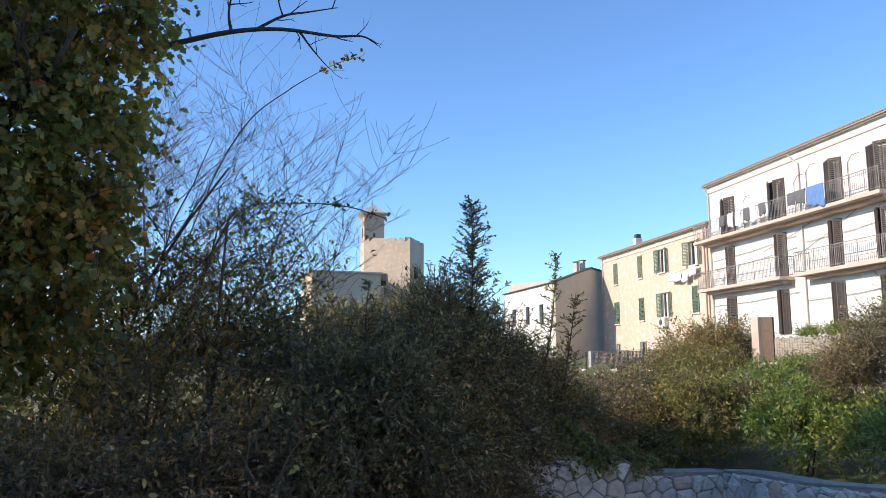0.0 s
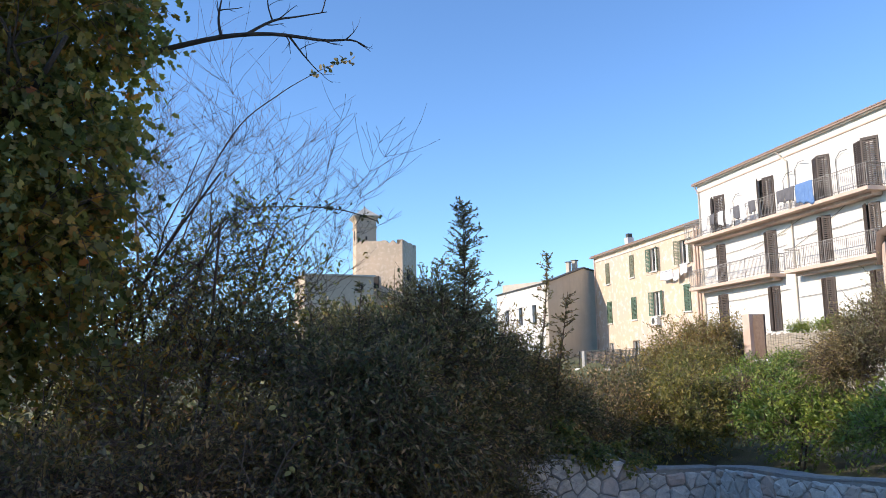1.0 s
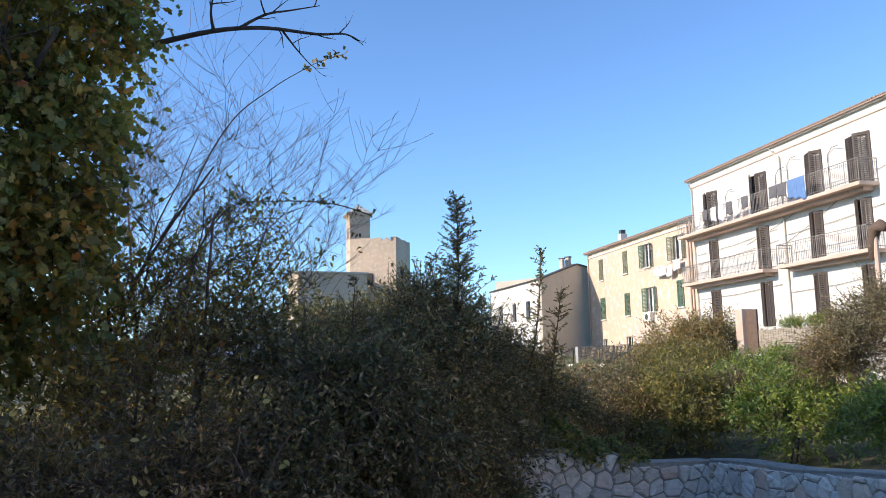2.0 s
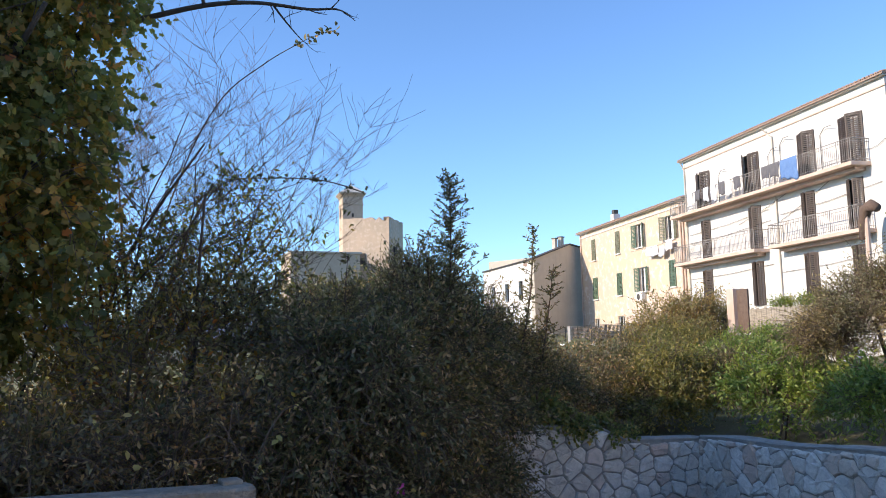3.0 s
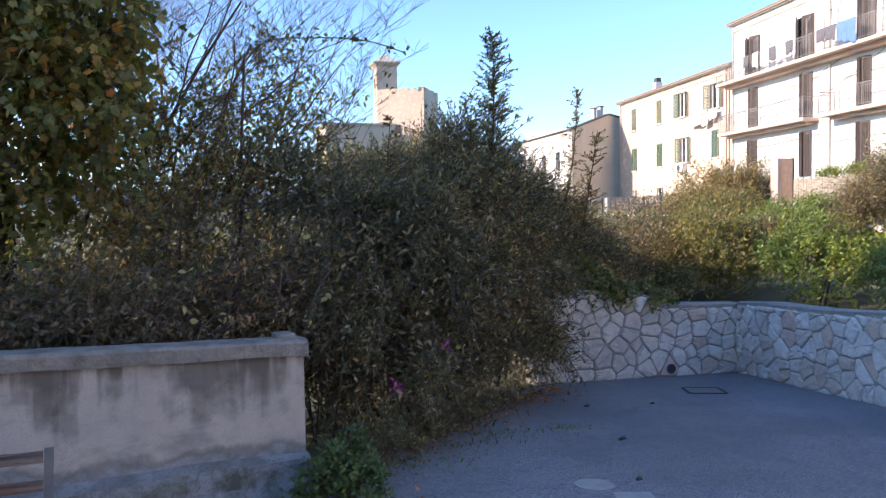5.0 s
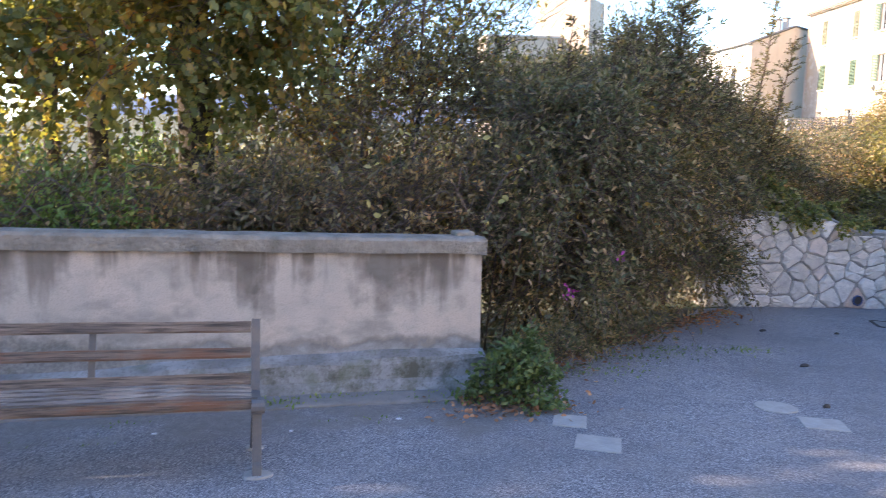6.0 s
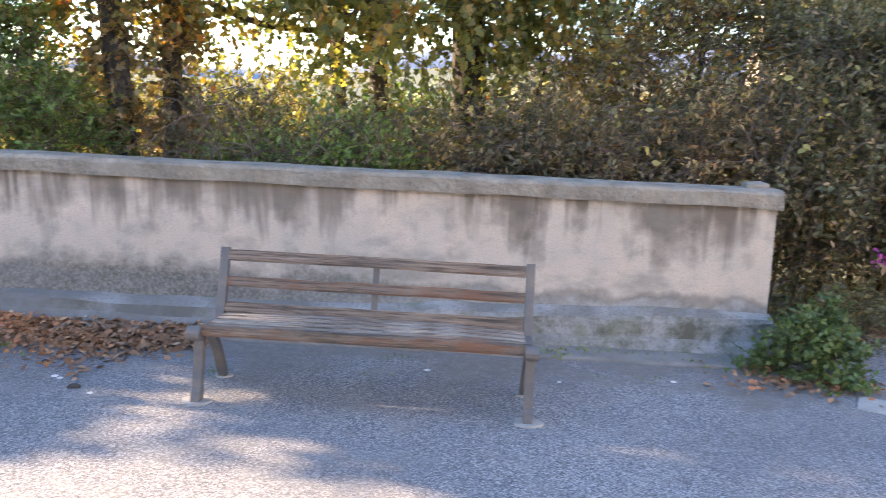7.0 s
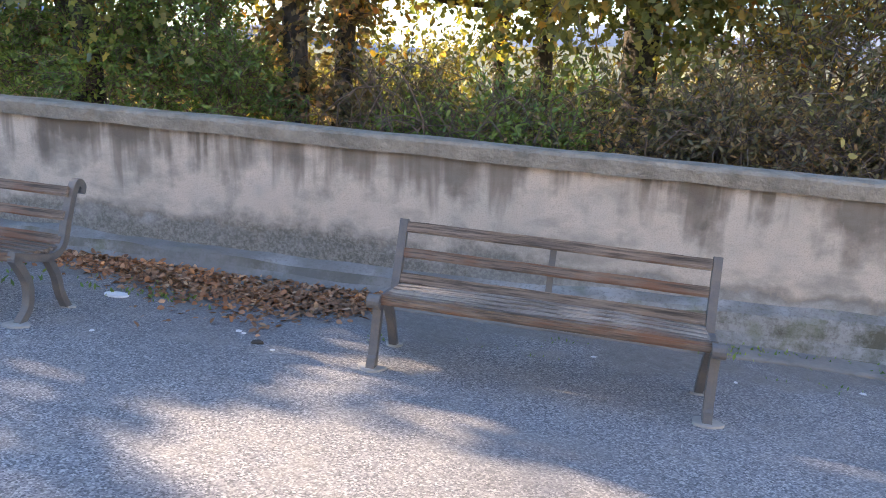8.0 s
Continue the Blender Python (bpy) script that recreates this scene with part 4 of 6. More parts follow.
litter("fallen_leaves", "drift of dry brown leaves against the wall foot", 6500, drift, 0.052, DRYLEAF, 1.2, LEAF_OVAL, 0.02)
litter("fallen_leaves", "scattered dry brown leaves under the weeds", 260, lambda n: np.stack([2.85 + 0.32 * rng.normal(size=n), 5.45 + 0.16 * rng.normal(size=n), np.zeros(n)], 1), 0.05, DRYLEAF, 1.2, LEAF_OVAL)
litter("fallen_leaves", "dry leaves lying along the planting edge", 1100, lambda n: (lambda t, w: np.stack([3.6 + 4.4 * t, 6.75 + 3.1 * t ** 0.85 - w, 0 * t], 1))(rng.random(n), np.abs(rng.normal(size=n)) * 0.3), 0.05, DRYLEAF, 1.2, LEAF_OVAL)


def blades(name, label, spots, n, mat, size=0.09):
    p = np.concatenate([np.stack([x + rng.normal(size=n) * rx, y + rng.normal(size=n) * ry, 0 * rng.random(n)], 1) for x, y, rx, ry in spots])
    p[:, 2] = lay(p[:, 0], p[:, 1])
    d = rng.normal(size=p.shape) * 0.5
    d[:, 2] = 0.9
    return tagged(part(name, leaf_mesh(name, p, d, size * (0.4 + 0.8 * rng.random(len(p))), LEAF_LONG, mat, 0.1)), label, "grass", kind="stuff")


blades("grass", "thin green grass growing out of cracks", [(4.9, 7.0, 0.35, 0.12), (5.5, 7.3, 0.3, 0.12), (6.3, 7.15, 0.22, 0.1), (4.2, 6.5, 0.3, 0.15)], 120, HERB, 0.04)
blades("grass", "weeds and grass along the wall foot", [(0.98, 5.9, 0.16, 0.05), (1.1, 5.82, 0.12, 0.06), (1.5, 5.93, 0.3, 0.03), (2.0, 5.95, 0.3, 0.03), (2.45, 5.85, 0.2, 0.08), (2.6, 5.7, 0.15, 0.1), (0.7, 5.95, 0.1, 0.03), (-3.0, 5.25, 0.25, 0.08), (-4.3, 5.2, 0.5, 0.2)], 60, HERB, 0.055)
blades("grass", "sparse tiny weeds in cracks of the asphalt", [(-1.2, 5.0, 0.05, 0.04), (0.0, 5.55, 0.15, 0.04), (1.6, 5.4, 0.2, 0.05), (-0.3, 5.2, 0.25, 0.05)], 16, HERB, 0.028)


# ---- houses ----
def house_matrix(p):
    """Local x runs along the front, local y into the house, z up."""
    return Matrix(((ALONG.x, -FACE.x, 0, p.x), (ALONG.y, -FACE.y, 0, p.y), (0, 0, 1, 0), (0, 0, 0, 1)))


def front(s_, length, z0, z1, holes, reveal=0.22):
    """A front wall with real openings and their reveals."""
    cx = sorted({0.0, length, *[v for h in holes for v in (h[0], h[2])]})
    cz = sorted({z0, z1, *[v for h in holes for v in (h[1], h[3])]})
    for xa, xb in zip(cx, cx[1:]):
        for za, zb in zip(cz, cz[1:]):
            mx, mz = (xa + xb) / 2, (za + zb) / 2
            if not any(h[0] < mx < h[2] and h[1] < mz < h[3] for h in holes):
                n_ = len(s_.v)
                s_.v += [Vector((xa, 0, za)), Vector((xb, 0, za)), Vector((xb, 0, zb)), Vector((xa, 0, zb))]
                s_.f.append((n_, n_ + 1, n_ + 2, n_ + 3))
    for a, b, c, d in holes:
        for p, q in (((a, b), (c, b)), ((c, b), (c, d)), ((c, d), (a, d)), ((a, d), (a, b))):
            n_ = len(s_.v)
            s_.v += [Vector((p[0], 0, p[1])), Vector((q[0], 0, q[1])), Vector((q[0], reveal, q[1])), Vector((p[0], reveal, p[1]))]
            s_.f.append((n_, n_ + 1, n_ + 2, n_ + 3))
    return s_


def shell(s_, length, depth, z0, z1):
    for q in (((0, 0), (0, depth)), ((0, depth), (length, depth)), ((length, depth), (length, 0))):
        n_ = len(s_.v)
        (a, b), (c, d) = q
        s_.v += [Vector((a, b, z0)), Vector((c, d, z0)), Vector((c, d, z1)), Vector((a, b, z1))]
        s_.f.append((n_, n_ + 1, n_ + 2, n_ + 3))
    n_ = len(s_.v)
    s_.v += [Vector((0, 0, z1)), Vector((length, 0, z1)), Vector((length, depth, z1)), Vector((0, depth, z1))]
    s_.f.append((n_, n_ + 1, n_ + 2, n_ + 3))
    return s_


def shutter_leaf(w, h, mat):
    """A louvred leaf, hinged at x = 0, lying along x."""
    s_ = Solid()
    st = 0.06
    s_.box((0, -0.02, 0), (st, 0.02, h)).box((w - st, -0.02, 0), (w, 0.02, h)).box((st, -0.02, 0), (w - st, 0.02, st)).box((st, -0.02, h - st), (w - st, 0.02, h)).box((st, -0.02, h * 0.45), (w - st, 0.02, h * 0.45 + st))
    n_ = max(int(h / 0.09), 4)
    for k in range(n_):
        z = st + (h - 2 * st) * (k + 0.5) / n_
        s_.box((st, -0.016, z - 0.02), (w - st, 0.012, z + 0.032))
    return s_.mesh("shutter", mat)


def window(parent, name, a, b, c, d, mat, swing, glass=True, curtain=False):
    """An opening from (a, b) to (c, d) with glass and two shutters opened by degrees."""
    win = part(name, Solid().box((a, 0.17, b), (c, 0.2, d)).mesh("pane", GLASS), parent)
    if curtain:
        part("curtain", Solid().box((a + (c - a) * 0.38, 0.14, b + 0.05), (a + (c - a) * 0.68, 0.16, d - 0.05)).mesh("curtain", CURTAIN), win)
    g = Solid()
    t = 0.05
    g.box((a, 0.12, b), (a + t, 0.168, d)).box((c - t, 0.12, b), (c, 0.168, d)).box((a + t, 0.12, d - t), (c - t, 0.168, d)).box(((a + c) / 2 - 0.03, 0.12, b), ((a + c) / 2 + 0.03, 0.168, d - t))
    part("window_frame", g.mesh("window_frame", CURTAIN if mat != BROWN else BROWN), win)
    w = (c - a) / 2
    leaf = shutter_leaf(w - 0.01, d - b - 0.02, mat)
    for k, ang in enumerate(swing):
        if ang is None:
            continue
        m = pose(a, -0.03, b + 0.01, 0, 0, -ang) if k == 0 else pose(c, -0.03, b + 0.01, 0, 0, ang) @ Matrix.Diagonal((-1, 1, 1, 1))
        part("shutter", leaf, win, m=m)
    return win


def railing(parent, x0, x1, z, out, h=0.95, mat=RAIL, ends=(True, True), gap=0.11):
    g = Solid()
    runs = [((x0, -out), (x1, -out))]
    if ends[0]:
        runs.append(((x0, 0), (x0, -out)))
    if ends[1]:
        runs.append(((x1, -out), (x1, 0)))
    for (xa, ya), (xb, yb) in runs:
        for zz, r in ((h, 0.022), (h * 0.86, 0.012), (0.1, 0.014)):
            g.tube([(xa, ya, z + zz), (xb, yb, z + zz)], r, 4)
        n_ = max(int(math.hypot(xb - xa, yb - ya) / gap), 1)
        for k in range(n_ + 1):
            f = k / n_
            x, y = xa + (xb - xa) * f, ya + (yb - ya) * f
            g.tube([(x, y, z + 0.02), (x, y, z + h)], 0.018 if k % 12 == 0 else 0.008, 4)
    part("railing", g.mesh("railing", mat), parent)


def hanging_cloth(label, m, w, h, mat, seed):
    """A cloth pegged along its top edge, with folds."""
    nx, nz = 14, 10
    v, f = [], []
    for i in range(nx + 1):
        for j in range(nz + 1):
            x, z = i / nx, j / nz
            y = 0.035 * math.sin(x * 9 + seed) * z + 0.05 * noise.noise(Vector((x * 3, z * 2, seed))) * (0.3 + z)
            v.append((x * w + 0.03 * math.sin(z * 3 + seed), y, -z * h * (1 + 0.08 * math.sin(x * 5 + seed))))
    idx_ = lambda i, j: i * (nz + 1) + j
    for i in range(nx):
        for j in range(nz):
            f.append((idx_(i, j), idx_(i + 1, j), idx_(i + 1, j + 1), idx_(i, j + 1)))
    me_ = big_mesh("hanging_cloth", np.array(v), np.array(f), mat, True)
    ob = part("hanging_cloth", me_, m=m)
    md = ob.modifiers.new("thickness", "SOLIDIFY")
    md.thickness = 0.012
    return tagged(ob, label, "laundry", "laundry on the balconies")


def roof_tiles(parent, x0, x1, y0, y1, z0, rise, label=""):
    """A low pitched roof with rows of round tiles, whose ends show along the eaves."""
    s_ = Solid()
    n_ = int((x1 - x0) / 0.22)
    for k in range(n_):
        x = x0 + (k + 0.5) * (x1 - x0) / n_
        arc = [(x + 0.1 * math.cos(w), 0.07 * math.sin(w)) for w in (0, 0.8, 1.57, 2.34, 3.14)]
        b = len(s_.v)
        for y, z in ((y0, z0), (y1, z0 + rise)):
            s_.v += [Vector((p, y, z + q)) for p, q in arc]
        s_.f += [(b + i, b + i + 1, b + 6 + i, b + 5 + i) for i in range(4)] + [(b, b + 1, b + 2, b + 3, b + 4)]
    s_.prism([(y0, z0 - 0.02), (y1, z0 + rise - 0.02), (y1, z0 + rise - 0.12), (y0, z0 - 0.09)], x0, x1, "x")
    part("roof", s_.mesh("roof", TILES), parent, label)


def white_house():
    m = house_matrix(PW)
    ob = thing("white_house", "white rendered apartment house with balconies and brown shutters", "house", at=m)
    L = 15.0
    rows = [(11.0, 8.86), (8.32, 6.16), (5.6, 3.45)]
    holes = []
    cols = [[(1.3, 2.65), (5.6, 6.95), (9.8, 10.9), (12.4, 13.75)], [(1.6, 2.45), (5.9, 6.85), (9.8, 10.65), (12.6, 13.5)], [(1.5, 2.4), (5.9, 6.8), (9.75, 10.6), (12.65, 13.5)]]
    for (top, bot), cs in zip(rows, cols):
        holes += [(a, bot, c, top) for a, c in cs]
    s_ = front(Solid(), L, 0.6, 12.0, holes)
    shell(s_, L, 10, 0.6, 12.0)
    part("wall", s_.mesh("wall", WHITE), ob)
    part("gutter_band", Solid().box((-0.06, -0.05, 11.62), (L + 0.06, -0.003, 11.68)).mesh("gutter_band", PINK), ob)
    part("eave_board", Solid().box((-0.12, -0.2, 12.0), (L + 0.12, -0.003, 12.07)).mesh("eave_board", WHITE), ob)
    roof_tiles(ob, -0.2, L + 0.2, -0.27, 5, 12.12, 1.0, "terracotta tile roof edge")
    swings = [[(24, 20), (32, 14), (20, 34), (12, 30)], [(18, 24), (16, 30), (24, 18), (30, 22)], [(14, 18), (20, 12), (15, 20), (18, 14)]]
    for k, ((top, bot), cs) in enumerate(zip(rows, cols)):
        for j, (a, c) in enumerate(cs):
            window(ob, "window", a, bot, c, top, BROWN, swings[k][j], curtain=(k == 0 or j % 2 == 1))
    for x0, x1, z, out in ((-0.15, 14.0, 8.82, 0.95), (-0.1, 7.3, 6.12, 0.85), (8.35, 14.0, 6.12, 0.85)):
        bal = part("balcony", Solid().box((x0, -out, z - 0.16), (x1, -0.004, z)).mesh("slab", PINK, False, 0.015), ob, "pink painted balcony slab with a thin railing")
        part("soffit_beam", Solid().box((x0 + 0.3, -out * 0.55, z - 0.3), (x1 - 0.3, -0.006, z - 0.163)).mesh("soffit_beam", PINK), bal)
        railing(bal, x0 + 0.04, x1 - 0.04, z, out - 0.05)
    # downpipes, clothes-line brackets and wires
    for x in (0.18, 8.1):
        g = Solid().tube([(x - 0.45 if x > 1 else x, -0.3, 11.95), (x - 0.3 if x > 1 else x, -0.08, 11.6), (x, -0.07, 11.4), (x, -0.07, 3.0)], 0.036, 8)
        part("downpipe", g.mesh("downpipe", GREYWALL), ob)
    for x, z in ((3.5, 10.2), (7.7, 10.3), (8.6, 10.6), (11.3, 10.35)):
        g = Solid().tube([(x, -0.05, z - 1.3), (x, -0.05, z + 0.25), (x + 0.35, -0.1, z + 0.5), (x + 1.0, -0.3, z + 0.42)], 0.016, 5)
        part("bracket", g.mesh("bracket", DARKRAIL), ob)
    for xa, za, xb, zb in ((0.4, 7.7, 7.6, 8.0), (0.4, 7.2, 7.6, 7.45), (8.3, 7.6, 14.5, 7.9), (0.3, 5.2, 7.6, 5.35), (8.2, 4.9, 14.6, 5.2), (14.0, 9.3, 15.0, 9.6), (5.0, 7.6, 9.5, 8.7), (8.0, 7.2, 12.0, 8.66)):
        g = Solid().tube([(xa, -0.05, za), ((xa + xb) / 2, -0.06, (za + zb) / 2 - 0.08), (xb, -0.05, zb)], 0.012, 4)
        part("cable", g.mesh("cable", DARKRAIL), ob)
    # balcony laundry
    for x, w, h, mat, lab in ((1.9, 0.5, 0.8, WHITECLOTH, "white cloth drying over a balcony rail"), (2.7, 0.45, 0.6, GREYCLOTH, "dark cloth drying over a balcony rail"), (3.5, 0.5, 0.75, WHITECLOTH, "white cloth drying over a balcony rail"), (4.2, 0.45, 0.85, WHITECLOTH, "white cloth drying over a balcony rail"),
                              (4.9, 0.5, 0.65, GREYCLOTH, "grey cloth drying over a balcony rail"), (5.5, 0.4, 0.8, WHITECLOTH, "white cloth drying over a balcony rail"), (6.2, 0.5, 0.6, GREYCLOTH, "dark cloth drying over a balcony rail"), (8.4, 0.6, 0.6, GREYCLOTH, "dark cloth drying over a balcony rail"),
                              (9.0, 0.7, 0.65, GREYCLOTH, "dark cloth drying over a balcony rail"), (9.8, 0.6, 0.9, BLUECLOTH, "blue cloth drying over a balcony rail"), (10.35, 0.55, 1.0, BLUECLOTH, "pale blue cloth drying over a balcony rail")):
        hanging_cloth(lab, m @ pose(x, -0.97, 9.8), w, h, mat, x)
    # a folded brown awning at the house's end
    aw = thing("rolled_awning", "bundled brown awning on a post by the balcony", "awning", at=m @ pose(14.3, -1.0, 0))
    g = Solid().tube([(0.1, 0, 5.6), (0.15, 0, 6.3), (0.3, 0, 6.75), (0.6, 0, 6.85), (0.9, 0, 6.7)], [0.16, 0.2, 0.24, 0.24, 0.16], 10)
    part("canopy", g.mesh("canopy", TWIG, True), aw)
    part("pole", Solid().tube([(0.25, 0, 1.2), (0.3, 0, 6.6)], 0.1, 8).mesh("pole", PINK), aw)
    return ob


def ochre_house():
    m = house_matrix(PY)
    ob = thing("ochre_house", "faded ochre house with peeling plaster and green shutters", "house", at=m)
    L = 15.3
    wins = [(2.05, 7.75, 2.7, 9.3, OLIVESH, (3, 3)), (6.05, 7.8, 6.7, 9.35, OLIVESH, (3, 4)), (9.1, 7.85, 10.0, 9.37, GREEN, (165, 150)), (13.0, 7.85, 13.95, 9.3, OLIVESH, (150, 165)),
            (2.05, 4.87, 2.85, 6.46, GREEN, (3, 4)), (6.05, 4.92, 6.8, 6.45, GREEN, (4, 3)), (9.3, 4.98, 10.2, 6.52, GREEN, (160, 165)), (13.15, 5.0, 13.9, 6.6, GREEN, (2, 3)),
            (2.15, 2.76, 2.9, 3.45, GREEN, (None, None)), (5.95, 2.6, 6.9, 3.5, GREEN, (None, None))]
    s_ = front(Solid(), L, 0.4, 9.95, [(w[0], w[1], w[2], w[3]) for w in wins])
    shell(s_, L, 10, 0.4, 9.95)
    part("wall", s_.mesh("wall", YELLOW), ob)
    part("eave_board", Solid().box((-0.15, -0.22, 9.95), (L, -0.003, 10.02)).mesh("eave_board", WHITE), ob)
    part("cornice", Solid().box((0, -0.06, 9.62), (L, -0.004, 9.72)).mesh("cornice", WHITE), ob)
    roof_tiles(ob, -0.25, L + 0.1, -0.3, 5, 10.06, 1.1, "terracotta tile roof edge")
    for a, b, c, d, mat, sw in wins:
        window(ob, "window", a, b, c, d, mat, sw, curtain=sw[0] is not None and sw[0] > 90)
        part("window_sill", Solid().box((a - 0.08, -0.1, b - 0.08), (c + 0.08, -0.004, b - 0.002)).mesh("window_sill", WHITE), ob)
    ch = part("chimney", Solid().box((4.35, 0.5, 9.9), (4.85, 1.0, 10.85)).mesh("chimney", WHITE, False, 0.02), ob)
    part("chimney_pot", Solid().box((4.42, 0.57, 10.85), (4.78, 0.93, 11.15)).mesh("chimney_pot", DARKRAIL, False, 0.02), ch)
    for x in (14.75, 15.05, 0.12):
        g = Solid().tube([(x, -0.07, 9.9), (x, -0.07, 2.5)], 0.05, 8)
        part("downpipe", g.mesh("downpipe", PINK), ob)
    for x, z, w, mat in ((11.0, 7.62, 1.5, WHITECLOTH), (12.6, 7.5, 0.7, WHITECLOTH), (13.4, 7.75, 0.8, WHITECLOTH)):
        hanging_cloth("white sheet drying below a window", m @ pose(x, -0.35, z), w, 0.6, mat, x)
    g = Solid().tube([(9.0, -0.35, 7.6), (12, -0.36, 7.55), (14.2, -0.35, 7.7)], 0.01, 4)
    part("clothes_line", g.mesh("clothes_line", DARKRAIL), ob)
    ac = thing("air_conditioner", "white air conditioner unit hung below a window", "air conditioner", at=m @ pose(9.75, -0.004, 4.35))
    part("casing", Solid().box((-0.4, -0.32, 0), (0.4, 0, 0.55)).mesh("casing", WHITE, False, 0.02), ac)
    part("grille", Solid().prism([(0.2 * math.cos(k * math.pi / 10) - 0.1, 0.27 + 0.2 * math.sin(k * math.pi / 10)) for k in range(20)], -0.335, -0.322).mesh("grille", DARKRAIL), ac)
    return ob


white_house()
ochre_house()


def box_house(name, label, a, b, depth, z0, z1, wall, wins=(), group="", roof=None):
    """A plain house whose front runs from a to b; wins in metres along it."""
    a, b = Vector(a), Vector(b)
    u = (b - a).normalized()
    L = (b - a).length
    m = Matrix(((u.x, -u.y, 0, a.x), (u.y, u.x, 0, a.y), (0, 0, 1, 0), (0, 0, 0, 1)))
    ob = thing(name, label, "house", group, at=m)
    s_ = front(Solid(), L, z0, z1, [w[:4] for w in wins])
    shell(s_, L, depth, z0, z1)
    part("wall", s_.mesh("wall", wall), ob)
    for w in wins:
        part("window", Solid().box((w[0], 0.17, w[1]), (w[2], 0.2, w[3])).mesh("window", GLASS), ob)
    if roof:
        r = Solid().prism([(-0.3, z1 - 0.05), (depth / 2, z1 + roof), (depth + 0.3, z1 - 0.05), (depth / 2, z1 + roof - 0.18)], -0.3, L + 0.3, "x")
        part("roof", r.mesh("roof", TILES), ob)
    return ob, m, L


def grey_house():
    """Its gable looks at the square; its white front goes back along a street that is not square to it."""
    a, b = Vector((34.75, 44.5)), Vector((41.9, 46.6))
    u = (b - a).normalized()
    L = (b - a).length
    m = Matrix(((u.x, -u.y, 0, a.x), (u.y, u.x, 0, a.y), (0, 0, 1, 0), (0, 0, 0, 1)))
    ob = thing("gabled_house", "grey gabled house with a white street front", "house", at=m)
    gable = [(0, -1), (L, -1), (L, 9.0), (L * 0.62, 9.22), (0, 7.85)]
    part("gable_wall", Solid().prism(gable, 0, 0.3).mesh("gable_wall", GREYWALL), ob)
    run, ang = 10.2, 30.0
    street = pose(0, 0.3, 0, 0, 0, -ang)
    wins = [(1.6, 5.0, 2.4, 6.4), (4.4, 5.0, 5.2, 6.4), (7.4, 5.0, 8.2, 6.4), (1.6, 2.0, 2.4, 3.4), (4.4, 2.0, 5.2, 3.4)]
    # the street front, drawn out along its own line with real openings
    side = front(Solid(), run, -1, 7.8, wins, 0.25)
    turn = street @ Matrix(((0, 1, 0, 0), (1, 0, 0, 0), (0, 0, 1, 0), (0, 0, 0, 1)))
    fw = part("front_wall", side.mesh("front_wall", WHITE), ob, "white street front", m=turn)
    for x0, z0, x1, z1 in wins:
        part("window", Solid().box((x0, 0.2, z0), (x1, 0.24, z1)).mesh("window", GLASS), fw)
    part("back_wall", Solid().box((L - 0.3, 0.3, -1), (L, run, 8.9)).mesh("back_wall", GREYWALL), ob)
    verge = Solid().prism([(-0.2, 7.78), (L * 0.62, 9.23), (L + 0.2, 9.0), (L + 0.2, 9.09), (L * 0.62, 9.33), (-0.2, 7.87)], -0.1, 0.34)
    part("verge", verge.mesh("verge", DARKRAIL), ob, "dark roof verge")
    part("roof", Solid().prism([(0.3, 7.6), (L * 0.62, 9.1), (L - 0.3, 8.9), (L - 0.3, 8.7), (0.3, 7.4)], 0.34, 1.2).mesh("roof", TILES), ob)
    part("gutter", Solid().tube([(0, -0.1, 7.82), (run, -0.1, 7.82)], 0.06, 6).mesh("gutter", DARKRAIL), ob, m=turn)
    for x, y, w, h in ((4.05, 0.9, 0.3, 9.75), (4.6, 0.7, 0.34, 9.9)):
        ch = part("chimney", Solid().box((x, y, 8.6), (x + w, y + w, h)).mesh("chimney", GREYWALL, False, 0.02), ob)
        part("chimney_cap", Solid().box((x - 0.05, y - 0.05, h), (x + w + 0.05, y + w + 0.05, h + 0.07)).mesh("chimney_cap", DARKRAIL), ch)
    return ob


grey_house()


def quad_tower(name, label, corners, z0, z1, mat, crest=0.0, seed=1):
    """Walls on four corners with a broken crest."""
    ob = thing(name, label, "tower")
    rnd = random.Random(seed)
    s_ = Solid()
    n_ = 14
    cs = [Vector(c) for c in corners]
    for k in range(4):
        a, b = cs[k], cs[(k + 1) % 4]
        inward = (sum(cs, Vector((0, 0))) / 4 - (a + b) / 2).normalized() * 0.7
        base = len(s_.v)
        for i in range(n_ + 1):
            p = a.lerp(b, i / n_)
            top = z1 - (crest * max(0, noise.noise(Vector((i * 0.55, k * 3.1 + seed, 0.3)))) * 2 if 0 < i < n_ else 0)
            for q, z in ((p, z0), (p, top), (p + inward, top), (p + inward, z0)):
                s_.v.append(Vector((q.x, q.y, z)))
        for i in range(n_):
            for j in range(4):
                s_.f.append((base + i * 4 + j, base + i * 4 + (j + 1) % 4, base + (i + 1) * 4 + (j + 1) % 4, base + (i + 1) * 4 + j))
    part("wall", s_.mesh("wall", mat), ob)
    deck = Solid()
    deck.v += [Vector((c.x, c.y, z1 - 1.3)) for c in cs]
    deck.f.append((0, 1, 2, 3))
    part("deck", deck.mesh("deck", mat), ob)
    return ob


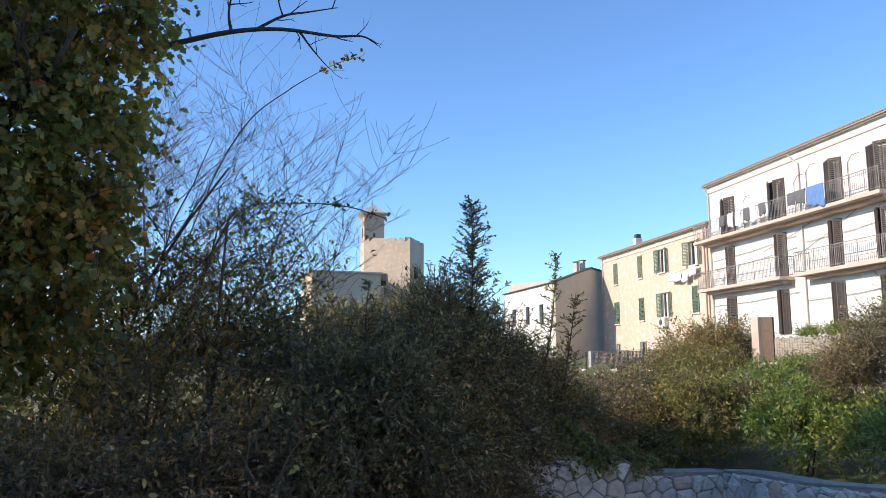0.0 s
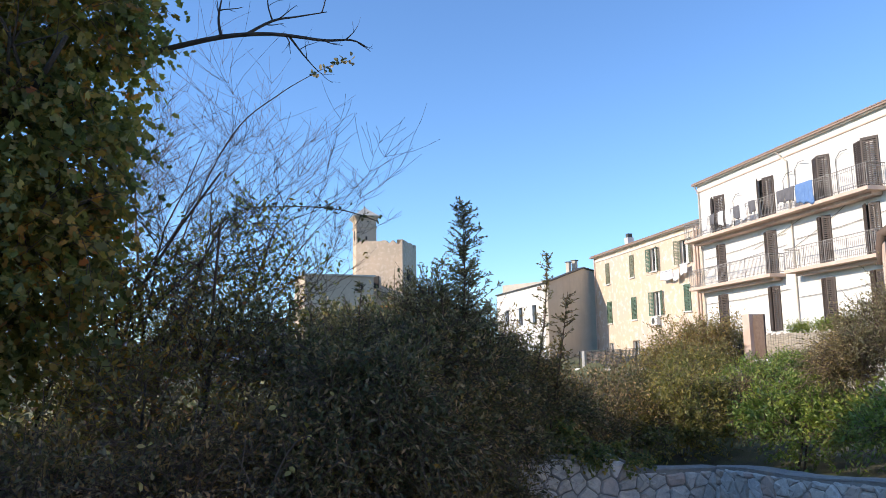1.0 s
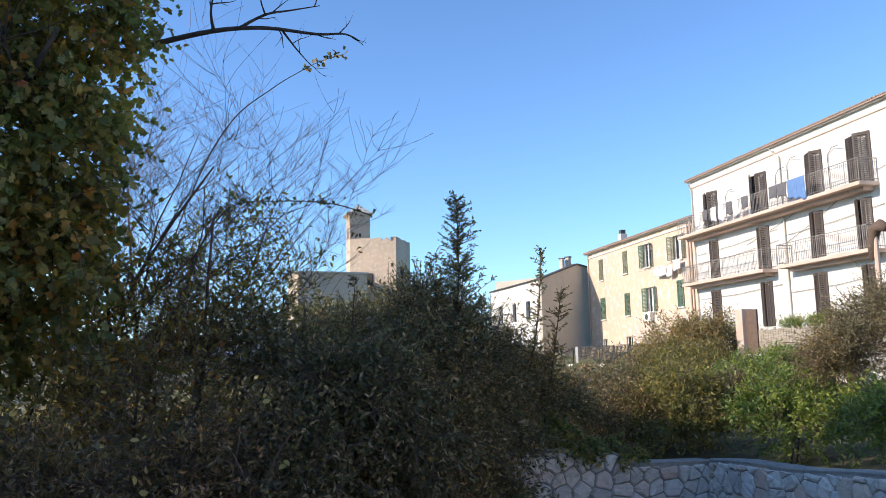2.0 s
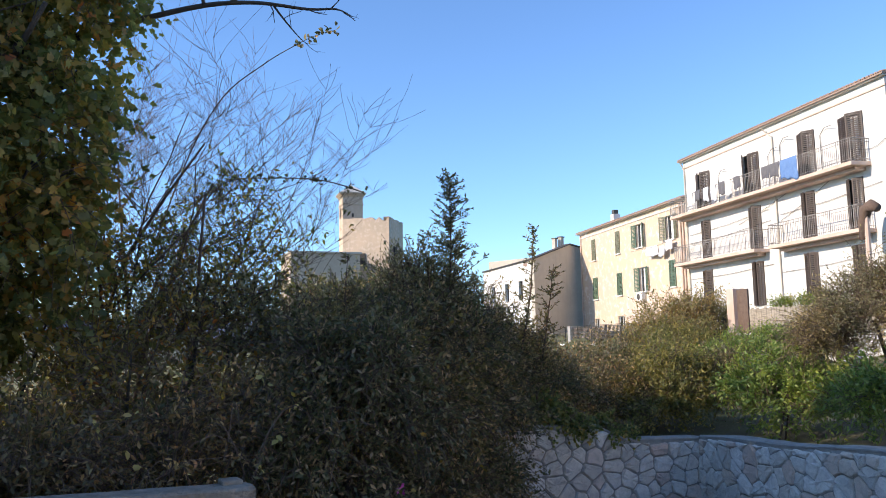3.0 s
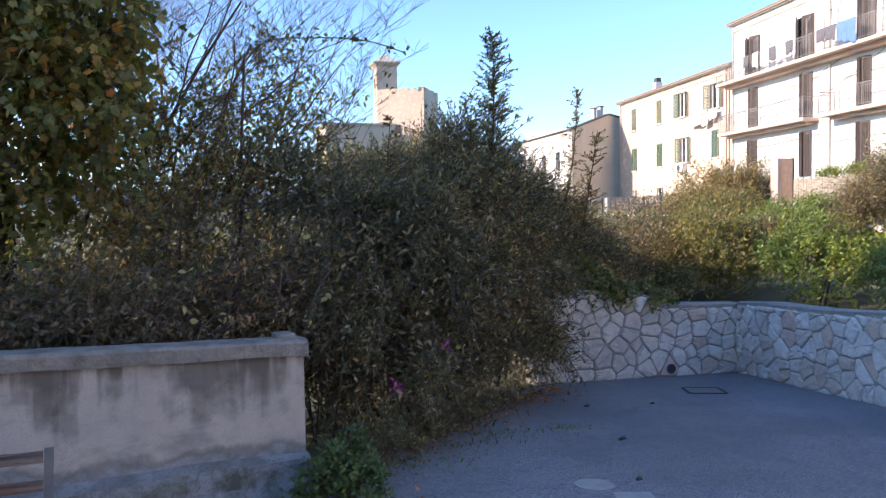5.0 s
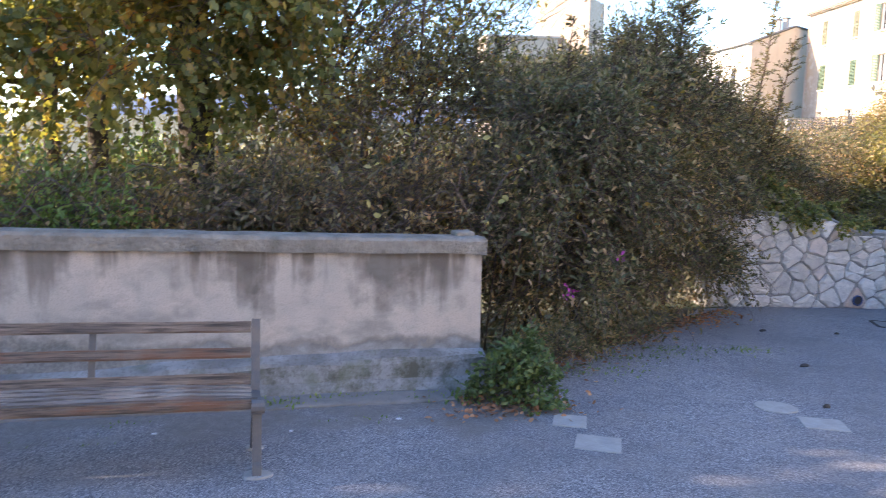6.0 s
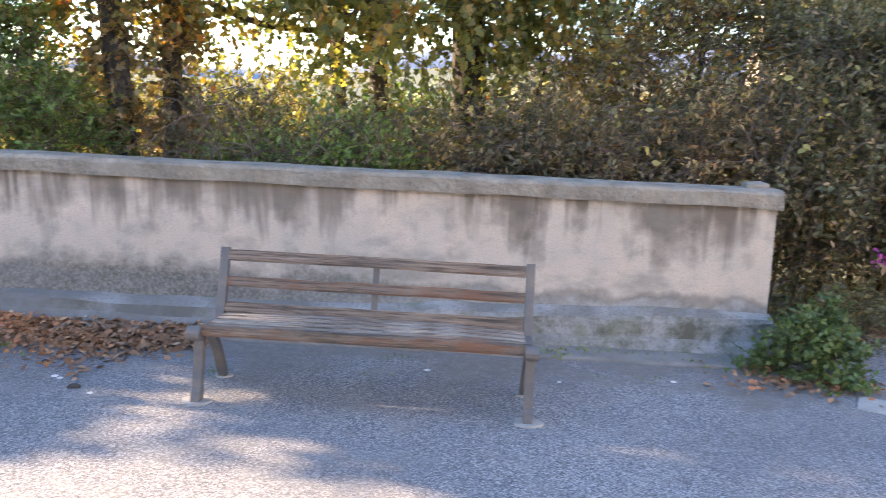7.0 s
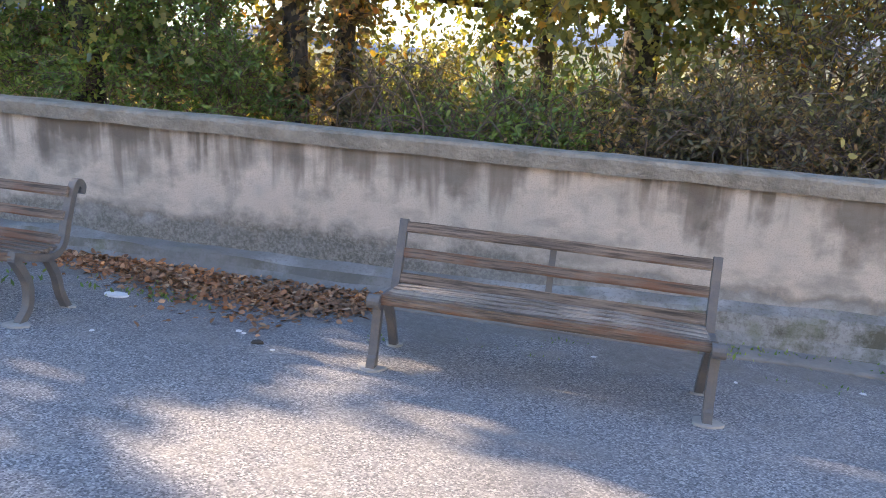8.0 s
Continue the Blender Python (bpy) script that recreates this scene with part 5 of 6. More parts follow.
tower = quad_tower("tower", "ruined medieval stone tower with a broken crest", [(38.72, 89.09), (43.09, 84.88), (47.1, 88.9), (42.8, 93.1)], -4, 17.6, TOWERWALL, 1.0, 4)
# solid boxes in black paint the shade inside the tower's windows
for x, y, z in ((40.6, 87.25, 11.6), (44.6, 86.2, 12.5)):
    w_ = Solid().box((-0.35, -0.12, 0), (0.35, 0.3, 1.5))
    part("window", w_.mesh("window", DARK), tower, m=pose(x, y, z, 0, 0, -44 if x < 43 else 41))


def turret():
    """The slim square bell turret at the tower's back corner."""
    ob = thing("bell_turret", "pale square turret with a moulded cornice and hipped roof", "turret", at=pose(40.3, 90.2, 0, 0, 0, -13))
    w, top = 1.3, 20.75
    part("shaft", Solid().box((-w, -w, -2), (w, w, top)).mesh("shaft", TOWERWALL, False, 0.03), ob)
    c = Solid()
    for r, z0, z1 in ((0.1, 19.5, 19.62), (0.12, top - 0.2, top), (0.26, top, top + 0.14), (0.4, top + 0.14, top + 0.3)):
        c.box((-w - r, -w - r, z0), (w + r, w + r, z1))
    part("cornice", c.mesh("cornice", PALAZZO), ob)
    d = Solid()
    rings = ((w + 0.3, 0.3), (w + 0.2, 0.42), (w * 0.82, 0.72), (w * 0.5, 1.08), (w * 0.22, 1.36), (0.12, 1.5), (0.1, 1.72))
    for r, z in rings:
        d.v += [Vector((-r, -r, top + z)), Vector((r, -r, top + z)), Vector((r, r, top + z)), Vector((-r, r, top + z))]
    for i in range(len(rings) - 1):
        for k in range(4):
            d.f.append((i * 4 + k, i * 4 + (k + 1) % 4, i * 4 + 4 + (k + 1) % 4, i * 4 + 4 + k))
    n_ = (len(rings) - 1) * 4
    d.f += [(n_, n_ + 1, n_ + 2, n_ + 3), (3, 2, 1, 0)]
    part("hipped_roof", d.mesh("hipped_roof", GREYWALL), ob, "grey hipped roof")
    # sound openings in the two faces that look over the valley
    # solid boxes, coloured like the unlit inside of the turret
    part("sound_opening", Solid().box((-w - 0.02, -0.35, 17.9), (-w + 0.1, 0.35, 19.2)).mesh("sound_opening", DARK), ob)
    part("sound_opening", Solid().box((-0.12, -w - 0.02, 17.9), (0.12, -w + 0.1, 18.4)).mesh("sound_opening", DARK), ob)
    return ob


turret()
pal, pm, pl = box_house("palace", "broad pale beige palace with a flat roofline", (30.5, 84.9), (38.6, 83.6), 7, -6, 12.55, PALAZZO, [(1.0, 5.6, 1.7, 7.0), (4.2, 5.6, 4.9, 7.0), (1.0, 1.6, 1.7, 3.2), (4.2, 1.6, 4.9, 3.2)])
part("roof_edge", Solid().box((-0.2, -0.2, 12.55), (pl + 0.2, 7.2, 12.75)).mesh("roof_edge", GREYWALL), pal)
# roofs of the lower town, seen between the leaves
for k, (x, y, z, turn, w) in enumerate(((36.5, 66.0, 5.2, 10, 7), (26, 70, 1.0, -15, 10), (6, 82, -5.0, 20, 11), (-4, 98, -7.5, -10, 12), (14, 106, -5.0, 5, 10), (-26, 104, -10.0, 30, 12), (-44, 112, -10.5, -20, 12), (-60, 100, -10.0, 15, 12), (0.5, 130, -7, 0, 14))):
    c, s_ = math.cos(radians(turn)), math.sin(radians(turn))
    box_house("town_house", "small plastered house with a red tiled roof", (x, y), (x + w * c, y + w * s_), 8, z - 9, z, (PALAZZO, WHITE, TOWERWALL)[k % 3], [(1.5, z - 2.6, 2.4, z - 1.2), (5.0, z - 2.6, 5.9, z - 1.2)], "houses of the lower town", 1.7)


# ---- the terrace before the houses ----
def terrace():
    m = house_matrix(PW + FACE * 6)
    ob = thing("terrace_wall", "low pale retaining wall with a dark wire fence", "wall", kind="structure", at=m)
    s_ = Solid()
    s_.prism([(-24, 0.2), (7.9, 0.2), (13.0, 0.6), (30, 0.6), (30, 2.1), (12.9, 2.1), (12.8, 1.85), (7.9, 1.72), (-24, 1.75)], 0, 0.3)
    part("retaining_wall", s_.mesh("retaining_wall", WHITE), ob)
    post = Solid().box((-0.03, 0.1, 1.6), (0.03, 0.16, 2.75)).mesh("fence_post", DARKRAIL)
    for x in np.arange(-12, 12.9, 1.9):
        part("fence_post", post, ob, m=pose(float(x), 0, 0))
    g = Solid()
    for z in np.arange(1.82, 2.75, 0.075):
        g.box((-3.2, 0.12, float(z)), (12.8, 0.14, float(z) + 0.028))
    for x in np.arange(-3.2, 12.8, 0.16):
        g.box((float(x), 0.11, 1.8), (float(x) + 0.02, 0.15, 2.7))
    part("fence_mesh", g.mesh("fence_mesh", DARKRAIL), ob, "dark fence mesh")
    part("end_pillar", Solid().box((-3.6, -0.05, 1.2), (-3.2, 0.35, 2.75)).mesh("end_pillar", PALECONC, False, 0.02), ob)
    part("pink_panel", Solid().box((-3.2, 0.18, 1.75), (0.5, 0.24, 2.62)).mesh("pink_panel", PINK), ob)
    gate = thing("gate_pillar", "pink plastered gate pillar with a brown door leaf", "pillar", at=m)
    part("shaft", Solid().box((12.85, -0.12, 0.8), (13.3, 0.4, 3.8)).mesh("shaft", PINK, False, 0.02), gate)
    part("door_leaf", Solid().box((13.3, 0.05, 2.1), (13.95, 0.12, 3.75)).mesh("door_leaf", TWIG), gate)
    fence = thing("board_fence", "sun-bleached upright board fence on a low wall", "fence", at=m)
    rnd = random.Random(8)
    for k in range(60):
        x = 14.0 + k * 0.145
        part("board", Solid().box((x, 0.06, 2.11), (x + 0.13, 0.085, 2.98 + rnd.uniform(-0.03, 0.05))).mesh("board", FENCEWOOD), fence)
    part("rail", Solid().box((14.0, 0.09, 2.6), (22.7, 0.13, 2.68)).mesh("rail", FENCEWOOD), fence)


terrace()


# ---- planting ----
def behind(x, y):
    return height(x, y)


# the overgrown evergreen mass at the wall's end
shrub("evergreen_shrub", "dense dark evergreen shrub hanging over the asphalt", [
    (4.0, 7.5, 0.75, 0.68, 0.65, 0.7), (4.5, 8.0, 0.95, 1.0, 0.9, 1.15), (5.4, 8.7, 0.8, 1.1, 1.0, 1.5), (6.3, 9.3, 0.9, 1.1, 0.9, 1.5), (4.7, 8.5, 1.2, 1.0, 0.9, 0.95), (5.8, 9.3, 1.5, 1.1, 1.0, 0.95), (4.2, 7.4, 0.05, 0.7, 0.4, 0.55), (5.1, 8.0, 0.0, 0.8, 0.45, 0.6), (6.1, 8.75, -0.05, 0.85, 0.45, 0.65), (7.0, 9.35, -0.1, 0.7, 0.4, 0.6)],
    11000, 7, 0.075, HEDGE, spray=0.5, droop=0.3, shell=0.5, sprigs=420, sprig=0.6, knots_n=11, loose=0.27, even=0.1,
    stems=[((4.2, 8.6, -0.7), (4.4, 7.9, 1.8), 0.05), ((5.2, 9.2, -0.8), (5.3, 8.9, 2.4), 0.06), ((6.0, 9.7, -0.9), (6.2, 9.4, 2.4), 0.05), ((4.6, 8.8, -0.7), (3.7, 7.5, 1.0), 0.03)])
shrub("evergreen_shrub", "dark olive evergreen shrub beside the rubble wall", [
    (7.2, 9.75, 0.55, 0.95, 0.8, 1.3), (8.0, 10.5, 1.0, 0.9, 0.8, 1.1), (7.0, 10.2, 1.6, 1.1, 0.9, 1.0), (8.9, 11.0, 1.1, 0.9, 0.8, 0.9), (9.9, 11.5, 0.9, 0.7, 0.7, 0.7)],
    6300, 7, 0.07, HEDGE, spray=0.4, droop=0.25, shell=0.5, floor=behind, sprigs=300, sprig=0.55, knots_n=11, loose=0.27, even=0.1,
    stems=[((7.3, 10.4, -0.9), (7.2, 10.0, 2.0), 0.05), ((8.4, 11.0, 0.0), (8.2, 10.7, 1.9), 0.05), ((9.6, 11.6, 0.0), (9.7, 11.5, 1.4), 0.04)])
shrub("bramble_thicket", "dark undergrowth inside the evergreen shrubs", [(4.0, 8.6, 0.0, 0.8, 0.5, 0.8), (4.9, 9.3, 0.1, 0.9, 0.5, 0.9), (5.9, 9.9, 0.1, 0.9, 0.5, 1.0), (6.9, 10.5, 0.1, 0.9, 0.5, 1.0), (7.9, 11.1, 0.2, 0.9, 0.5, 0.9), (3.6, 8.1, 0.0, 0.5, 0.5, 0.8), (5.3, 8.7, 0.0, 0.8, 0.5, 0.6), (6.4, 9.3, 0.0, 0.8, 0.5, 0.6)],
      4200, 7, 0.08, HEDGE, LEAF_POINT, spray=0.4, droop=0.1, shell=0.1)
shrub("grey_green_shrub", "grey-green leggy shrub rising over the evergreens", [
    (5.3, 9.6, 1.95, 0.8, 0.7, 0.55), (6.4, 9.9, 2.25, 0.8, 0.6, 0.7), (7.6, 10.6, 2.1, 0.9, 0.6, 0.6), (6.1, 9.5, 2.7, 0.35, 0.4, 0.5), (4.4, 9.0, 1.9, 0.7, 0.6, 0.5), (8.6, 11.0, 1.6, 0.8, 0.6, 0.5)],
    3400, 8, 0.06, OLIVE, spray=0.45, droop=0.05, shell=0.3, sprigs=240, sprig=0.6, knots_n=9, loose=0.3, even=0.15,
    stems=[((5.3, 10.0, -0.9), (5.2, 9.7, 2.6), 0.04), ((6.5, 10.4, -0.9), (6.4, 9.9, 2.9), 0.04), ((7.8, 10.9, -0.9), (7.6, 10.6, 2.2), 0.03), ((4.4, 9.5, -0.9), (4.2, 9.2, 2.3), 0.03), ((8.5, 11.2, -0.6), (8.6, 11.0, 1.8), 0.03)])

first = bpy.data.objects["evergreen_shrub"]
SCATTER = [(0.5, 7.3, 1.0, 1.6, 0.4, 0.6), (2.4, 7.3, 1.1, 1.2, 0.45, 0.7), (3.2, 7.8, 1.4, 0.9, 0.5, 0.7)]
p_, d_, l_ = clump_points([(4.3, 7.6, 0.6, 0.95, 0.75, 1.2), (5.4, 8.3, 0.9, 1.1, 0.85, 1.4)], 36, 3, 0.25, 0.9, 0.2, lay)
stuff("yellow_foliage", leaf_mesh("yellow_foliage", p_, d_, 0.07 * (0.6 + 0.6 * rng.random(len(p_))), LEAF_OVAL, AUTUMN, 0.3), first, "scattered yellowing leaves")
p_ = np.array([(3.85, 6.62, 0.28), (3.9, 6.6, 0.24), (3.82, 6.6, 0.2), (4.6, 7.0, 0.5), (4.63, 7.02, 0.46)])
p_ = np.repeat(p_, 5, 0) + rng.normal(size=(25, 3)) * 0.015
stuff("blossom", leaf_mesh("blossom", p_, rng.normal(size=p_.shape), 0.045 * (0.7 + 0.5 * rng.random(25)), LEAF_OVAL, FLOWER, 0.1), first, "few magenta blossoms")


def leafy_shoot(base, tip, n, spread, mat, seed, size=0.06):
    """A tall young shoot with short leafy side twigs, narrowing to its tip."""
    ob = thing("tall_shoot", "tall upright leafy shoot above the shrubs", "shoot", "shoots above the shrubs")
    rnd = random.Random(seed)
    b, t = Vector(base), Vector(tip)
    side = Vector((rnd.gauss(0, 0.12), rnd.gauss(0, 0.12), 0))
    pts = [b.lerp(t, f) + side * math.sin(f * 3) for f in (0, 0.2, 0.4, 0.6, 0.8, 1)]
    s_ = Solid().tube(pts, [0.022, 0.019, 0.015, 0.012, 0.008, 0.004], 5)
    P, D = [], []
    for k in range(n):
        f = 0.3 + 0.7 * rnd.random()
        p = b.lerp(t, f) + side * math.sin(f * 3)
        d = Vector((rnd.gauss(0, 1), rnd.gauss(0, 1), rnd.uniform(0.3, 1.1))).normalized()
        ln = spread * (1.15 - f) * rnd.uniform(0.4, 1.2) + 0.06
        s_.tube([p, p + d * ln], [0.006, 0.003], 3)
        for j in range(int(6 + ln * 40)):
            P.append(p + d * ln * rnd.random())
            D.append(d * 0.6 + Vector((rnd.gauss(0, 0.7), rnd.gauss(0, 0.7), rnd.gauss(0.1, 0.5))))
    part("stem", s_.mesh("stem", TWIG, True), ob)
    P, D = np.array(P), np.array(D)
    stuff("foliage", leaf_mesh("foliage", P, D, size * (0.6 + 0.6 * rng.random(len(P))), LEAF_LONG, mat), ob)


for base, tip, n, w, mat in (((6.35, 9.1, 1.6), (6.2, 8.6, 4.2), 150, 0.72, OLIVE), ((6.0, 9.0, 1.6), (5.85, 8.75, 3.4), 60, 0.5, OLIVE), ((6.7, 9.2, 1.6), (6.6, 9.0, 3.5), 60, 0.5, OLIVE), ((8.6, 10.6, 1.2), (8.65, 10.0, 3.82), 60, 0.45, OLIVE),
                              ((9.2, 10.9, 0.6), (9.15, 10.1, 3.25), 70, 0.55, HEDGE), ((7.6, 10.4, 1.4), (7.55, 10.0, 3.0), 34, 0.3, OLIVE), ((4.75, 8.8, 1.6), (4.6, 8.3, 3.05), 30, 0.26, HEDGE), ((5.4, 8.9, 1.6), (5.4, 8.6, 2.9), 30, 0.26, OLIVE), ((9.6, 11.3, 0.6), (9.75, 10.9, 2.4), 30, 0.3, HEDGE), ((7.1, 9.9, 1.6), (7.2, 9.6, 3.0), 30, 0.28, OLIVE)):
    leafy_shoot(base, tip, n, w, mat, int(base[0] * 37 + tip[2] * 11))

# brambles and autumn growth behind the plaster wall
shrub("bramble_thicket", "tangled bramble thicket with dark leaves behind the wall", [
    (2.2, 7.3, 0.75, 0.9, 0.45, 0.8), (1.2, 7.4, 0.7, 0.9, 0.5, 0.75), (0.1, 7.5, 0.55, 0.9, 0.5, 0.75), (3.2, 7.6, 0.8, 0.7, 0.6, 0.8), (2.9, 8.3, 1.0, 0.9, 0.6, 0.6), (1.6, 8.2, 0.6, 1.0, 0.6, 0.7)],
    2800, 6, 0.062, BRAMBLE, LEAF_POINT, spray=0.42, droop=0.3, shell=0.3, twig=0.005)
shrub("autumn_shrub", "straggly autumn shrub with yellow-brown leaves", [
    (2.2, 8.4, 1.5, 0.9, 0.6, 0.6), (3.0, 9.0, 2.1, 0.9, 0.6, 0.7), (1.5, 9.6, 1.6, 0.9, 0.7, 0.9), (3.6, 9.4, 2.5, 0.7, 0.6, 0.7), (2.5, 10.0, 2.6, 0.9, 0.6, 0.8), (4.2, 9.6, 1.9, 0.6, 0.5, 0.6)],
    1050, 6, 0.078, AUTUMN, LEAF_POINT, spray=0.5, droop=0.15, shell=0.2, twig=0.006,
    stems=[((2.3, 9.2, -0.8), (2.2, 8.4, 1.9), 0.03), ((3.2, 9.4, -0.8), (3.1, 9.0, 2.8), 0.035), ((1.6, 9.9, -0.8), (1.5, 9.6, 2.4), 0.03), ((2.7, 10.2, -0.8), (2.5, 10.0, 3.3), 0.03), ((3.9, 9.9, -0.8), (4.1, 9.5, 2.9), 0.03)])
shrub("olive_shrub", "thin olive shrub with small leaves among the brambles", [
    (3.3, 9.0, 2.2, 0.6, 0.4, 0.65), (3.8, 9.1, 1.9, 0.5, 0.4, 0.5), (2.7, 8.9, 1.9, 0.5, 0.4, 0.55), (2.0, 8.8, 1.7, 0.5, 0.4, 0.5)],
    460, 7, 0.062, OLIVE, LEAF_POINT, spray=0.45, droop=0.1, shell=0.2, sprigs=130, sprig=0.55,
    stems=[((3.3, 9.2, -0.8), (3.3, 9.0, 2.5), 0.025), ((3.9, 9.3, -0.8), (3.9, 9.1, 2.2), 0.025), ((2.5, 9.0, -0.8), (2.6, 8.9, 2.2), 0.02)])
shrub("bramble_thicket", "low green shrub growing behind the wall", [
    (-0.9, 7.5, 0.75, 0.6, 0.4, 0.55), (-0.4, 7.2, 0.6, 0.5, 0.35, 0.5), (-4.2, 7.8, 1.3, 0.8, 0.5, 0.9), (-3.6, 7.6, 0.9, 0.6, 0.4, 0.7), (-1.7, 7.6, 0.6, 0.45, 0.35, 0.45), (-4.9, 7.5, 1.1, 0.5, 0.4, 0.8), (-6.4, 7.8, 1.3, 0.8, 0.5, 0.9)],
    3000, 6, 0.065, HERB, LEAF_POINT, spray=0.35, droop=0.15, shell=0.25, twig=0.005)
shrub("autumn_shrub", "yellowing undergrowth behind the wall", [
    (-1.0, 8.4, 0.8, 0.9, 0.5, 0.7), (-2.0, 8.8, 0.7, 0.8, 0.5, 0.7), (0.2, 8.6, 0.8, 0.9, 0.5, 0.6), (1.9, 9.2, 0.6, 0.9, 0.5, 0.8), (-4.5, 9.0, 1.2, 1.0, 0.6, 1.0), (-6.0, 8.6, 1.4, 0.9, 0.6, 1.1), (-2.7, 9.4, 0.8, 0.6, 0.5, 0.7), (-1.6, 10.4, 0.9, 1.0, 0.5, 1.0), (0.0, 10.6, 0.8, 1.2, 0.5, 1.0), (-3.4, 10.4, 0.9, 1.0, 0.5, 1.0), (-5.2, 10.2, 1.0, 1.1, 0.5, 1.0)],
    2900, 6, 0.07, YELLOWGREEN, LEAF_POINT, spray=0.45, droop=0.15, shell=0.2, twig=0.005)


shrub("bramble_thicket", "dark evergreen undergrowth below the ivy-clad tree", [
    (-1.5, 8.0, 0.4, 0.6, 0.4, 0.7), (-0.6, 8.1, 0.5, 0.7, 0.45, 0.8), (0.4, 8.0, 0.55, 0.75, 0.45, 0.8), (1.3, 8.1, 0.6, 0.7, 0.45, 0.8), (2.2, 8.0, 0.7, 0.7, 0.45, 0.75)],
    1000, 7, 0.075, HEDGE, LEAF_POINT, spray=0.4, droop=0.2, shell=0.25, sprigs=110, sprig=0.6, knots_n=10, loose=0.3, even=0.2)
shrub("green_shrub", "leafy green shrub standing behind the wall", [
    (-5.4, 7.9, 1.5, 0.7, 0.45, 1.0), (-4.5, 7.9, 1.9, 0.7, 0.45, 0.9), (-4.0, 7.8, 1.1, 0.5, 0.4, 0.8), (-6.6, 8.0, 1.2, 0.6, 0.45, 0.9)],
    1000, 7, 0.062, HERB, LEAF_POINT, spray=0.4, droop=0.2, shell=0.3, sprigs=90, sprig=0.6, knots_n=10, loose=0.3, even=0.2,
    stems=[((-5.3, 7.9, -0.3), (-5.3, 7.9, 2.0), 0.03), ((-4.5, 7.9, -0.3), (-4.5, 7.9, 2.4), 0.03)])
shrub("small_shrub", "thin small-leaved shrub between the trunks", [
    (-2.3, 8.2, 0.7, 0.35, 0.3, 0.7), (-1.8, 8.3, 0.8, 0.35, 0.3, 0.75)], 260, 6, 0.06, HEDGE, LEAF_POINT, spray=0.35, droop=0.05, shell=0.2, sprigs=40, sprig=0.6)


p_, d_, l_ = clump_points(SCATTER, 45, 3, 0.3, 0.8, 0.25, lay)
tagged(part("scattered_leaves", leaf_mesh("scattered_leaves", p_, d_, 0.075 * (0.6 + 0.6 * rng.random(len(p_))), LEAF_OVAL, YELLOWLEAF, 0.5)), "scattered pale yellow leaves on the brambles", "leaves", kind="stuff")


def cane(points, r, mat=TWIG):
    ob = part("bramble_cane", Solid().tube(points, [r * (1 - 0.6 * k / (len(points) - 1)) for k in range(len(points))], 5).mesh("bramble_cane", mat, True))
    tagged(ob, "bare arching bramble cane over the wall", "bramble", "bramble canes over the wall")


crnd = random.Random(21)
for k in range(90):
    x = crnd.uniform(-2.6, 3.6)
    y = 7.0 + crnd.random() * 0.7
    z = lay(x, y) + crnd.uniform(0.9, 1.5)
    dx, up = crnd.uniform(-1.0, 1.0), crnd.uniform(0.1, 0.7)
    pts = [(x + dx * f, y - 0.25 * f * crnd.random(), z + up * math.sin(f * 2.4) - 0.2 * f * f) for f in (0, 0.2, 0.4, 0.6, 0.8, 1.0)]
    cane([(x - dx * 0.2, y + 0.2, lay(x, y))] + pts, crnd.uniform(0.005, 0.011))

# weeds at the wall's end
shrub("weed_clump", "bright green leafy weeds at the wall's end", [(2.94, 5.72, -0.24, 0.18, 0.18, 0.22), (3.12, 5.65, -0.3, 0.17, 0.18, 0.18), (2.64, 5.75, -0.38, 0.14, 0.1, 0.09), (3.12, 5.95, -0.24, 0.18, 0.2, 0.24), (2.95, 5.42, -0.41, 0.25, 0.12, 0.07)],
      560, 8, 0.045, WEED, LEAF_OVAL, spray=0.14, droop=0.1, shell=0.2, twig=0.003, category="weeds")
shrub("weed_clump", "low green undergrowth at the planting edge", [(3.7, 6.6, -0.35, 0.4, 0.3, 0.3), (4.4, 7.1, -0.45, 0.4, 0.25, 0.25), (5.2, 7.7, -0.55, 0.4, 0.25, 0.2)],
      450, 8, 0.045, HEDGE, LEAF_POINT, spray=0.16, droop=0.1, shell=0.2, twig=0.003, category="weeds")
# ivy hanging over the rubble wall
shrub("ivy_clump", "dark ivy trailing over the rubble wall", [(9.4, 10.15, 0.55, 0.6, 0.3, 0.22), (10.1, 10.1, 0.42, 0.5, 0.25, 0.2), (9.0, 10.35, 0.8, 0.5, 0.3, 0.25)],
      700, 8, 0.06, IVY, LEAF_IVY, spray=0.2, droop=0.5, shell=0.3, twig=0.004, category="ivy", floor=behind)


